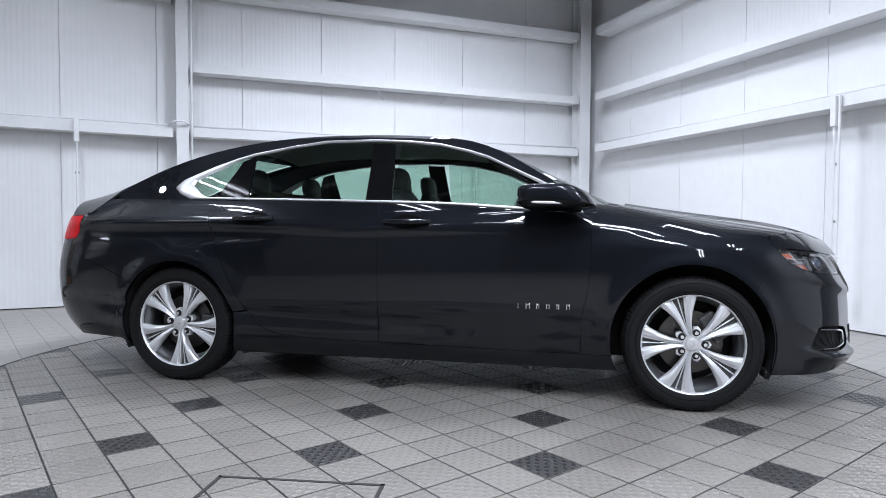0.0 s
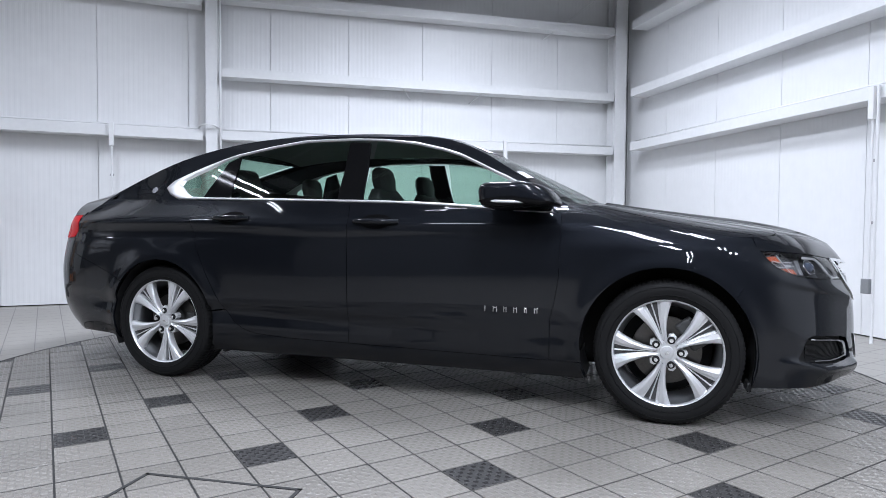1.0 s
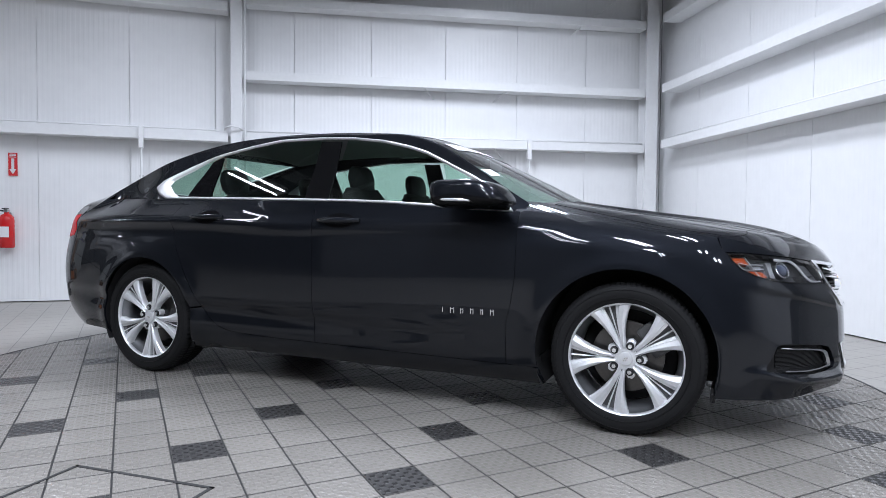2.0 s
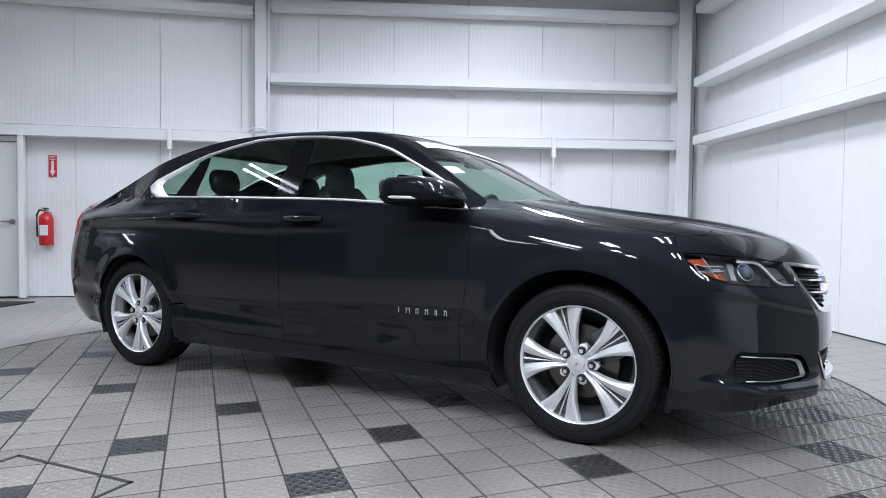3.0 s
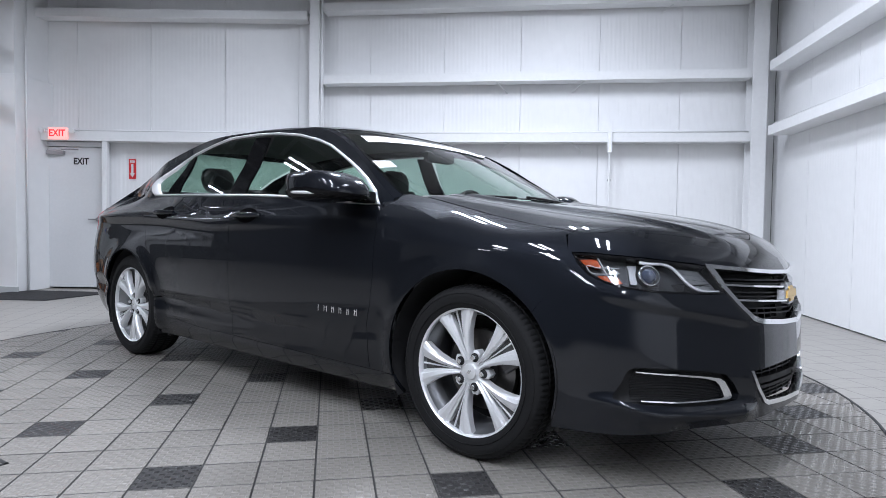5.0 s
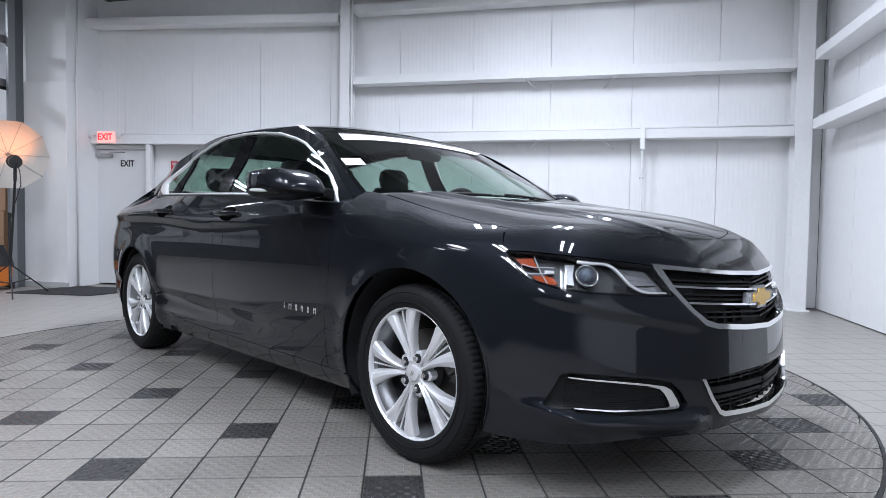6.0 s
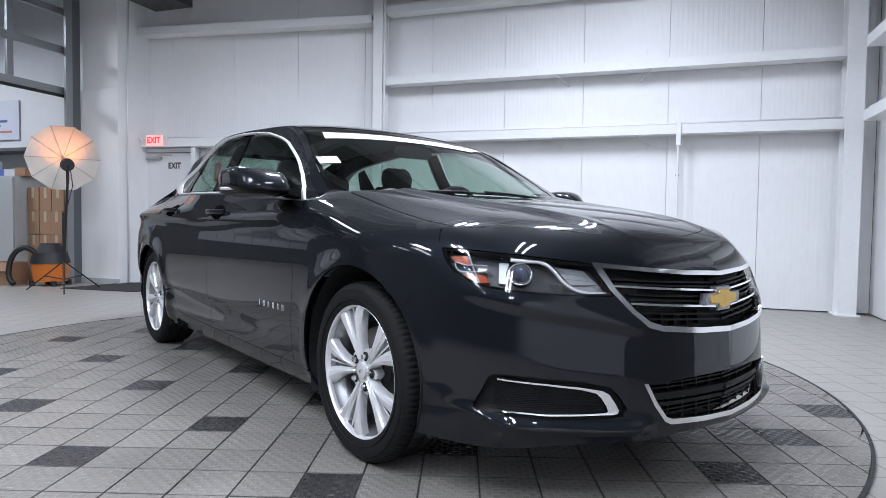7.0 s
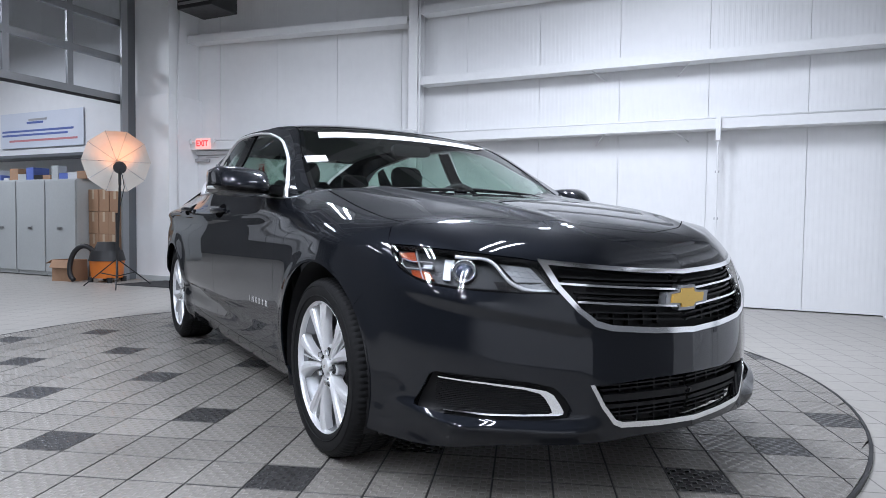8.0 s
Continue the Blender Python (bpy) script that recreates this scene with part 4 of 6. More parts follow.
    panel("divider", [patch(deeper(right(skin), 0.018), [(1.008, 0.800), (1.004, 0.800), (0.975, 0.752), (0.939, 0.702), (0.943, 0.702), (0.979, 0.752)], step=0.012, gap=0, flange=0.012, mirror=mirror)], GUIDE, lamp)
    rod("light_guide", [(0.925, 0.761), (0.978, 0.762), (1.020, 0.764), (1.046, 0.767), (1.040, 0.754), (1.027, 0.743), (1.000, 0.740), (0.970, 0.741), (0.925, 0.745)], 0.0018, GUIDE, "thin white light guide")
    panel("reflector", [patch(deeper(right(skin), 0.026), [(0.962, 0.758), (0.928, 0.758), (0.928, 0.747), (0.962, 0.745)], step=0.015, gap=0, flange=0.012, mirror=mirror)], REFLECTOR, lamp)
    panel("reflector", [patch(deeper(right(skin), 0.032), [(0.886, 0.782), (0.846, 0.782), (0.856, 0.746), (0.850, 0.714), (0.880, 0.716)], step=0.015, gap=0, flange=0.012, mirror=mirror)], REFLECTOR, lamp)
    side = 1 if mirror else -1
    c = deeper(skin, 0.030)(0.800, 0.742)
    nrm = skin(0.800, 0.742) - c
    nrm = nrm / np.linalg.norm(nrm)
    cc, nn_ = Vector((c[0], c[1] * side, c[2])), Vector((nrm[0], nrm[1] * side, nrm[2]))
    ua = nn_.cross(Vector((0, 0, 1))).normalized()
    ub = nn_.cross(ua)
    sweep("projector_ring", [tuple(cc + nn_ * 0.010 + ua * 0.036 * math.cos(k * math.pi / 20) + ub * 0.036 * math.sin(k * math.pi / 20)) for k in range(40)], 0.0028, CHROME, lamp, closed=True, n=8)
    cyl("projector_barrel", cc - nn_ * 0.02, cc + nn_ * 0.008, 0.036, LAMP_GREY, lamp, 36, 0.033)
    bm = bmesh.new()
    bmesh.ops.create_uvsphere(bm, u_segments=28, v_segments=14, radius=0.028, matrix=Matrix.Translation(cc + nn_ * 0.002))
    part("projector_lens", bm, LENS_BLUE, lamp, "dark round projector lens", smooth=True)
    rod("chrome_brow", [(0.84, 0.783), (0.771, 0.779), (0.720, 0.775), (0.694, 0.762), (0.654, 0.716), (0.626, 0.695), (0.604, 0.686), (0.515, 0.678)], 0.0046, BRIGHT_TRIM, "thin bright outline", 1.3)
    random.seed(8)
    for i in range(5):
        for j in range(4):
            u0, u1, v0, v1 = i / 5, (i + 1) / 5, j / 4, (j + 1) / 4
            at = lambda u, v: (0.674 - 0.098 * u - (0.064 + 0.004 * u) * (1 - v), 0.690 - 0.010 * u + (0.078 - 0.002 * u) * v)
            quad = [at(u0, v0), at(u1, v0), at(u1, v1), at(u0, v1)]
            a_, b_ = random.uniform(-0.06, 0.06), random.uniform(-0.06, 0.06)
            base_ = deeper(right(skin), 0.026)
            qc, zc = np.mean([p[0] for p in quad]), np.mean([p[1] for p in quad])
            tilt = lambda q, z, a_=a_, b_=b_, qc=qc, zc=zc: deeper(right(skin), 0.026)(q, z) + (deeper(right(skin), 0.016)(q, z) - deeper(right(skin), 0.026)(q, z)) * (a_ * (np.asarray(q) - qc) + b_ * (np.asarray(z) - zc))[..., None] * 100
            panel("facet", [patch(tilt, quad, step=0.03, gap=0.0004, flange=0, mirror=mirror)], REFLECTOR, lamp)
    cover = panel("cover", [patch(right(skin), grow(LAMP_LOOP, -0.002), step=0.02, gap=0.001, flange=0, lift=-0.001, mirror=mirror)], LAMP_GLASS, lamp, "clear polycarbonate cover")
    cover.visible_shadow = False

# cabin: side frame, window trim, panes
DLO = [(-2.937, 1.098), (-2.990, 1.140), (-2.945, 1.183), (-2.848, 1.228), (-2.735, 1.274), (-2.607, 1.312), (-2.484, 1.342), (-2.218, 1.380), (-1.996, 1.403), (-1.686, 1.403), (-1.50, 1.394), (-1.317, 1.373), (-1.148, 1.333), (-1.043, 1.298),
       (-0.925, 1.241), (-0.846, 1.201), (-0.767, 1.163), (-0.664, 1.108), (-0.575, 1.046), (-0.528, 0.980)]
DLO_IN = [(-2.795, 1.100), (-2.862, 1.152), (-2.848, 1.184), (-2.790, 1.214), (-2.690, 1.256), (-2.575, 1.293), (-2.462, 1.322), (-2.210, 1.358), (-1.99, 1.383), (-1.686, 1.382), (-1.50, 1.374), (-1.325, 1.352), (-1.162, 1.312), (-1.060, 1.277),
          (-0.943, 1.221), (-0.863, 1.181), (-0.785, 1.143), (-0.682, 1.087), (-0.615, 1.035), (-0.600, 1.004)]
dlo_loop = DLO + [(x, float(BELT(x)) + 0.001) for x in np.linspace(-0.58, -2.86, 30)]
DLO_IN = [p if k < 5 else (q[0] + (p[0] - q[0]) * 0.52, q[1] + (p[1] - q[1]) * 0.52) for k, (p, q) in enumerate(zip(DLO_IN, DLO))]
dlo_in = DLO_IN + [(x, float(BELT(x)) + 0.0165) for x in np.linspace(-0.645, -2.745, 30)]


def moulding(name, outer, inner, height, mat, parent, label, mirror):
    """A closed half-round strip between two loops of as many points, on the cabin's side."""
    o, i = np.array(outer, float), np.array(inner, float)
    n, fine = len(o), 5
    o = np.concatenate([o[k] + (np.roll(o, -1, 0)[k] - o[k]) * np.linspace(0, 1, fine, endpoint=False)[:, None] for k in range(n)])
    i = np.concatenate([i[k] + (np.roll(i, -1, 0)[k] - i[k]) * np.linspace(0, 1, fine, endpoint=False)[:, None] for k in range(n)])
    s = 1 if mirror else -1
    rows = []
    for t in np.linspace(0, 1, 9):
        p = o + (i - o) * t
        w = cabin_side(p[:, 0], p[:, 1])
        nm = unit_normal(cabin_side, p[:, 0], p[:, 1])
        nm *= np.sign(nm[:, 1:2])
        w = w + nm * (height * math.sqrt(max(0.0, 1 - (2 * t - 1) ** 2)) - (0.004 if t in (0.0, 1.0) else 0.0))
        rows.append(w * [1, s, 1])
    m = len(o)
    verts = [tuple(v) for row in rows for v in row]
    faces = []
    for k in range(8):
        for j in range(m):
            f = (k * m + j, k * m + (j + 1) % m, (k + 1) * m + (j + 1) % m, (k + 1) * m + j)
            faces.append(f if s < 0 else f[::-1])
    return mesh_object(name, verts, faces, mat, parent, smooth=True, label=label)


panes = {"quarter_glass": (-2.98, -2.62), "rear_door_glass": (-2.47, -1.685), "front_door_glass": (-1.56, -0.60)}
for mirror, _ in both:
    xs = np.linspace(-0.47, -3.45, 90)
    frame_loop = [(x, float(roof_edge(x))) for x in xs] + [(x, float(min(BELT(x) - 0.004, skin_top(q_of_x(x)) - 0.012))) if x < -2.9 else (x, float(BELT(x)) - 0.004) for x in np.linspace(-3.45, -0.47, 70)]
    fl = np.array(frame_loop)
    strip_in = [(-0.47, 0.764), (-0.62, 0.737), (-0.75, 0.705), (-0.85, 0.677), (-1.05, 0.614), (-1.16, 0.590), (-1.35, 0.575), (-1.7, 0.572), (-2.0, 0.565), (-2.3, 0.535), (-2.6, 0.505), (-2.9, 0.50), (-3.2, 0.485), (-3.45, 0.50)]
    rail = [tuple(cabin_side(x, roof_edge(x))[:2]) for x in xs[::-1]] + strip_in
    panel("side_frame", [patch(right(cabin_side), frame_loop, [dlo_loop], step=0.03, gap=0, flange=0.0, flange_hole=0.015, mirror=mirror), patch(right(roof_top), rail, step=0.03, gap=0.001, flange=0.008, mirror=mirror, soft=soft_rail)], PAINT, car)
    moulding("window_trim", dlo_loop, dlo_in, 0.011, BRIGHT_TRIM, car, "bright chrome strip round the side windows", mirror)
    belt_in = [(x, float(BELT(x)) + 0.022) for x in np.linspace(-0.60, -2.90, 30)]
    for nm, (xa, xb) in panes.items():
        a0, b0 = xa, xb
        lean_a, lean_b = {"quarter_glass": (0, 0.30), "rear_door_glass": (-0.12, 0.0), "front_door_glass": (0.04, 0)}[nm]
        box_l = [(a0, 0.9), (b0, 0.9), (b0 + lean_b * 0.5, 1.45), (a0 + lean_a * 0.5, 1.45)]
        g = resample(dlo_in, 0.03)
        # keep the part of the opening between the two posts
        zz = np.array([p for p in resample(grow(dlo_in, -0.001), 0.01)])
        left_x = a0 + lean_a * (zz[:, 1] - 0.9) * 0.9
        right_x = b0 + lean_b * (zz[:, 1] - 0.9) * 0.9
        clipped = np.stack([np.clip(zz[:, 0], left_x, right_x), zz[:, 1]], -1)
        clipped = clipped[np.concatenate([[True], np.linalg.norm(np.diff(clipped, axis=0), axis=1) > 1e-4])]
        pane = panel(nm, [patch(deeper(right(cabin_side), 0.006), clipped, step=0.06, gap=0, flange=0, mirror=mirror, soft=flat_pane)], WINDOW, car, "tinted side window")
        pane.visible_shadow = False
    for nm, lo, hi in (("middle_pillar", (-1.696, -1.706), (-1.545, -1.580)), ("rear_pillar", (-2.56, -2.37), (-2.42, -2.40))):
        pl = [(lo[0], 1.03), (hi[0], 1.03), (hi[1] if nm == "middle_pillar" else -2.42, 1.376 if nm == "middle_pillar" else 1.296), (lo[1] if nm == "middle_pillar" else -2.45, 1.381 if nm == "middle_pillar" else 1.290)]
        if nm == "rear_pillar":
            pl = [(-2.675, 1.064), (-2.450, 1.062), (-2.475, 1.322), (-2.56, 1.296)]
        panel(nm, [patch(deeper(right(cabin_side), 0.0015), pl, step=0.03, gap=0, flange=0.012, mirror=mirror, soft=flat_pane)], GLOSS_BLACK, car)

# roof, windscreen, rear window, boot
roof_side = [(-1.35, 0.573), (-1.7, 0.570), (-2.0, 0.563), (-2.3, 0.533), (-2.6, 0.503)]
roof_loop = [(-1.165, y) for y in np.linspace(0.588, -0.588, 22)] + [(x, -y) for x, y in roof_side] + [(-2.74 - 0.10 * (1 - (y / 0.50) ** 2), y) for y in np.linspace(-0.50, 0.50, 20)] + roof_side[::-1]
panel("roof", [patch(signed(roof_top), roof_loop, step=0.04, flange=0.02)], PAINT, car)
screen_side = [(-1.05, 0.612), (-0.85, 0.675), (-0.75, 0.703), (-0.62, 0.735), (-0.47, 0.762)]
screen_loop = [(-1.155, y) for y in np.linspace(0.588, -0.588, 20)] + [(x, -y) for x, y in screen_side] + [(-0.44 + 0.12 * (1 - (y / 0.76) ** 2), y) for y in np.linspace(-0.755, 0.755, 24)] + screen_side[::-1]


def calm(p, w, n):
    x, y = p[:, 0], np.abs(p[:, 1])
    slope = (GLASS_Z(x + 0.01) - GLASS_Z(x - 0.01)) / 0.02
    m = np.stack([-slope, 0.26 * y * np.sign(p[:, 1]), np.ones(len(x))], -1)
    return m / np.linalg.norm(m, axis=1)[:, None]


screen = panel("windscreen", [patch(signed(roof_top), screen_loop, step=0.05, gap=0.002, flange=0.0, lift=-0.002, soft=calm)], SCREEN, car, "clear windscreen with stickers")
screen.visible_shadow = False
panel("screen_border", [patch(signed(roof_top), screen_loop, [grow(screen_loop, -0.026)], step=0.025, gap=0.002, flange=0.0, lift=-0.006)], FRIT_AND_CUP, screen, "black border")
cowl_loop = [(-0.235 - 0.115 * (y / 0.72) ** 2, y) for y in np.linspace(0.74, -0.74, 24)] + [(-0.44 + 0.12 * (1 - (y / 0.74) ** 2) - 0.01, y) for y in np.linspace(-0.75, 0.75, 24)]
def cowl_top(x, y):
    p = hood_top(x, y).copy()
    p[..., 1] = y
    p[..., 2] -= 0.012
    return p
panel("cowl", [patch(cowl_top, cowl_loop, step=0.03, gap=0, flange=0.02)], SATIN_BLACK, car, "black plastic cowl below the windscreen")
for y0, y1 in ((-0.10, -0.62), (0.55, 0.02)):
    pth = []
    for k in range(12):
        y = y0 + (y1 - y0) * k / 11
        x = -0.315 - 0.10 * (y / 0.74) ** 2 - 0.012 * k / 11
        pth.append((x, y, float(roof_top(x, y)[2]) + 0.006))
    sweep("wiper", pth, 0.006, SATIN_BLACK, car, "black wiper blade")
# sun-strip banner and square sticker on the windscreen
bl = [(-1.018 - 0.03 * (1 - (y / 0.6) ** 2), y) for y in np.linspace(0.60, -0.515, 20)] + [(-0.930 - 0.03 * (1 - (y / 0.6) ** 2), y) for y in np.linspace(-0.545, 0.46, 20)]
panel("sun_strip", [patch(signed(roof_top), bl, step=0.05, gap=0, flange=0, lift=0.0015)], STICKER_WHITE, screen, "white sun strip with dark lettering bars")
for k in range(26):
    y = -0.475 + k * 0.0175
    if k in (7, 8, 13, 20):
        continue
    hgt = (0.012, 0.020, 0.014, 0.024)[k % 4]
    xm = -0.975 - 0.03 * (1 - (y / 0.6) ** 2)
    panel("ink_bar", [patch(signed(roof_top), [(xm - hgt / 2, y), (xm + hgt / 2, y), (xm + hgt / 2, y + 0.006), (xm - hgt / 2, y + 0.006)], step=0.03, gap=0, flange=0, lift=0.003)], STICKER_INK, screen)
panel("sticker", [patch(signed(roof_top), [(-0.692, -0.700), (-0.676, -0.596), (-0.735, -0.588), (-0.752, -0.692)], step=0.05, gap=0, flange=0, lift=0.0015)], STICKER_WHITE, screen, "small white sticker")
rear_glass_loop = [(-2.76 - 0.10 * (1 - (y / 0.48) ** 2), y) for y in np.linspace(0.48, -0.48, 20)] + [(-3.2, -0.463), (-3.48, -0.49)] + [(-3.55 - 0.07 * (1 - (y / 0.5) ** 2), y) for y in np.linspace(-0.50, 0.50, 20)] + [(-3.48, 0.49), (-3.2, 0.463)]
rg = panel("rear_window", [patch(signed(roof_top), rear_glass_loop, step=0.06, gap=0.002, flange=0)], WINDOW, car, "tinted rear window")
rg.visible_shadow = False
tail_q = [float(q) for q in np.linspace(float(q_of_x(-3.46)), Q_END, 26)]
boot_edge = [tuple(skin(q, skin_top(q))[:2]) for q in tail_q]
boot_loop = [(-3.56 - 0.07 * (1 - (y / 0.5) ** 2), y) for y in np.linspace(0.50, -0.50, 20)] + [(-3.453, -0.505), (-3.455, -0.60)] + [(x, -y) for x, y in boot_edge] + [(x, y) for x, y in boot_edge[::-1][1:]] + [(-3.455, 0.60), (-3.453, 0.505)]
panel("boot_lid", [patch(signed(roof_top), boot_loop, step=0.035, gap=0.0015, flange=0.01)], PAINT, car)
q_t = lambda x: float(q_of_x(x))
lamp_t = [(q_t(x), z) for x, z in ((-3.596, 0.966), (-3.572, 0.93), (-3.575, 0.87), (-3.605, 0.828), (-3.72, 0.815), (-3.84, 0.83), (-3.90, 0.86), (-3.91, 0.93), (-3.88, 0.955), (-3.75, 0.963))]
rear_half = [(q, float(skin_top(q))) for q in np.linspace(q_t(-3.587), Q_END - 0.002, 24)] + [(Q_END - 0.002, 0.20)] + [(q, 0.20 + 0.03 * ease(q_of_x(-3.9) - q, 0, 0.6)) for q in np.linspace(Q_END - 0.1, q_t(-3.25), 20)] + qx(arc(ARCH_R, 200, 141, 16)) + qx([(-3.35, 0.66), (-3.55, 0.72), (-3.585, 0.80), (-3.56, 0.86), (-3.553, 0.93)])
for mirror, _ in both:
    panel("rear_bumper", [patch(right(skin), rear_half, [lamp_t], step=0.03, gap=0.0015, flange=0.012, mirror=mirror)], PAINT, car)
    panel("tail_lamp", [patch(right(skin), lamp_t, step=0.02, gap=0.002, flange=0.03, lift=0.002, mirror=mirror)], RED_LENS, car, "red tail lamp")
    # round badge on the rear pillar
    bp = right(cabin_side)(np.array(-3.09), np.array(1.126))
    bm = bmesh.new()
    s = 1 if mirror else -1
    cb = Vector((-3.09, abs(bp[1]) * s, 1.126))
    cyl("pillar_badge", cb, cb + Vector((0, 0.006 * s, 0.003)), 0.021, CHROME, car, 24)

# inner shell, wheel wells and floor pan
pan = [(0.82, -0.36), (0.70, -0.58), (0.42, -0.72), (0.42, 0.72), (0.70, 0.58), (0.82, 0.36)]
polygon_prism("front_structure", pan, 0.235, 0.70, DARK_VOID, car)
polygon_prism("floor_pan", [(-0.40, -0.80), (-0.40, 0.80), (-2.44, 0.80), (-2.44, -0.80)], 0.17, 0.30, DARK_VOID, car)
polygon_prism("rear_structure", [(-3.22, -0.70), (-3.22, 0.70), (-3.70, 0.64), (-3.88, 0.43), (-3.88, -0.43), (-3.70, -0.64)], 0.26, 0.90, DARK_VOID, car)
polygon_prism("engine_bay", [(0.44, -0.56), (0.44, 0.56), (-0.42, 0.56), (-0.42, -0.56)], 0.20, 0.80, DARK_VOID, car)
polygon_prism("rear_floor", [(-2.40, -0.56), (-2.40, 0.56), (-3.25, 0.56), (-3.25, -0.56)], 0.26, 0.80, DARK_VOID, car)
for cx, cz, r in (ARCH_F, ARCH_R):
    for s in (-1, 1):
        verts, faces = [], []
        n = 30
        for k in range(n + 1):
            a = radians(-25 + 230 * k / n)
            for y in (0.55, 0.895):
                verts.append((cx + (r + 0.012) * math.cos(a), y * s, cz + (r + 0.012) * math.sin(a)))
        for k in range(n):
            faces.append((2 * k, 2 * k + 2, 2 * k + 3, 2 * k + 1))
        mesh_object("wheel_well", verts, faces, DARK_VOID, car, smooth=True)
for s in (-1, 1):
    for x0, x1, z in ((-2.46, -2.435, 0.165), (0.345, 0.365, 0.168)):
        box("mud_flap", (x0, min(s * 0.74, s * 0.84), z), (x1, max(s * 0.74, s * 0.84), 0.21), SATIN_BLACK, car, 0.006)
    # inner door skins
    polygon_prism("inner_door", [(-0.5, s * 0.80), (-0.5, s * 0.84), (-2.5, s * 0.84), (-2.5, s * 0.80)], 0.30, 0.965, CABIN_TRIM, car)

# cabin fittings
loft("dashboard", [[(-0.42, y, 0.70), (-0.42, y, 0.96), (-0.55, y, 1.005 - 0.02 * abs(y)), (-0.80, y, 0.985), (-0.93, y, 0.92), (-0.93, y, 0.70)] for y in np.linspace(-0.74, 0.74, 9)], CABIN_TRIM, car)
rim_line = []
for k in range(28):
    a = 2 * math.pi * k / 28
    rim_line.append((-1.02 + 0.06 * math.sin(a), 0.37 + 0.185 * math.cos(a), 0.93 + 0.175 * math.sin(a)))
wheel_s = sweep("steering_wheel", rim_line, 0.015, LEATHER, car, closed=True)
cyl("hub", (-1.0, 0.37, 0.93), (-0.90, 0.37, 0.90), 0.07, LEATHER, wheel_s, 20)
for dy, dz in ((0.17, 0), (-0.17, 0), (0, -0.16)):
    cyl("spoke", (-1.01, 0.37, 0.93), (-1.015 + dz * 0.33, 0.37 + dy, 0.93 + dz), 0.014, LEATHER, wheel_s, 10)


def seat(x, y, width, back_x, head=True):
    ob = loft("seat", [[(a, y + b * width / 2 * t, c) for a, b, c in ((x + 0.26, -1, 0.42), (x + 0.26, 1, 0.42), (x + 0.26, 1, 0.60), (x + 0.26, -1, 0.60))] for t in (0.9, 1.0)][:1]
              + [[(x - 0.28, y - width / 2, 0.42), (x - 0.28, y + width / 2, 0.42), (x - 0.28, y + width / 2, 0.56), (x - 0.28, y - width / 2, 0.56)]], LEATHER, car)
    rings = []
    for z, w, th, sh in ((0.52, 0.96, 0.13, 0.0), (0.75, 1.0, 0.15, -0.06), (0.95, 0.94, 0.13, -0.12), (1.08, 0.80, 0.10, -0.155), (1.13, 0.62, 0.06, -0.165)):
        rings.append([(x - 0.24 + sh + a * th / 2, y + b * w * width / 2, z) for a, b in ((1, -0.8), (0.6, -1), (-0.6, -1), (-1, -0.8), (-1, 0.8), (-0.6, 1), (0.6, 1), (1, 0.8))])
    loft("backrest", rings, LEATHER, ob)
    if head:
        for hy in ([y] if width < 0.8 else [y - 0.42, y + 0.42]):
            rings = []
            for z, w, th in ((1.10, 0.08, 0.05), (1.13, 0.105, 0.08), (1.19, 0.115, 0.09), (1.24, 0.10, 0.08), (1.262, 0.07, 0.05)):
                rings.append([(x - 0.40 - (z - 1.1) * 0.15 + a * th / 2, hy + b * w, z) for a, b in ((1, -0.7), (0.5, -1), (-0.5, -1), (-1, -0.7), (-1, 0.7), (-0.5, 1), (0.5, 1), (1, 0.7))])
            loft("headrest", rings, LEATHER, ob)
    return ob


seat(-1.22, 0.38, 0.50, 0)
seat(-1.22, -0.38, 0.50, 0)
seat(-2.16, 0.0, 1.30, 0)
polygon_prism("parcel_shelf", [(-2.52, -0.62), (-2.52, 0.62), (-3.30, 0.58), (-3.30, -0.58)], 0.985, 1.0, CABIN_TRIM, car)
def liner_top(x, y):
    p = roof_top(x, y).copy()
    p[..., 1] = y
    p[..., 2] -= 0.03
    return p
panel("headliner", [patch(liner_top, [(-1.20, 0.55), (-1.20, -0.55), (-2.2, -0.52), (-2.7, -0.46), (-2.7, 0.46), (-2.2, 0.52)], step=0.10, gap=0, flange=0)], HEADLINER, car)
mir = loft("inside_mirror", [[(-0.93 + t, y, z) for y, z in rounded(0.24, 0.065, 0.03)] for t in (0.0, 0.03)], SATIN_BLACK, car)
mir.location = (0, 0, 1.285)

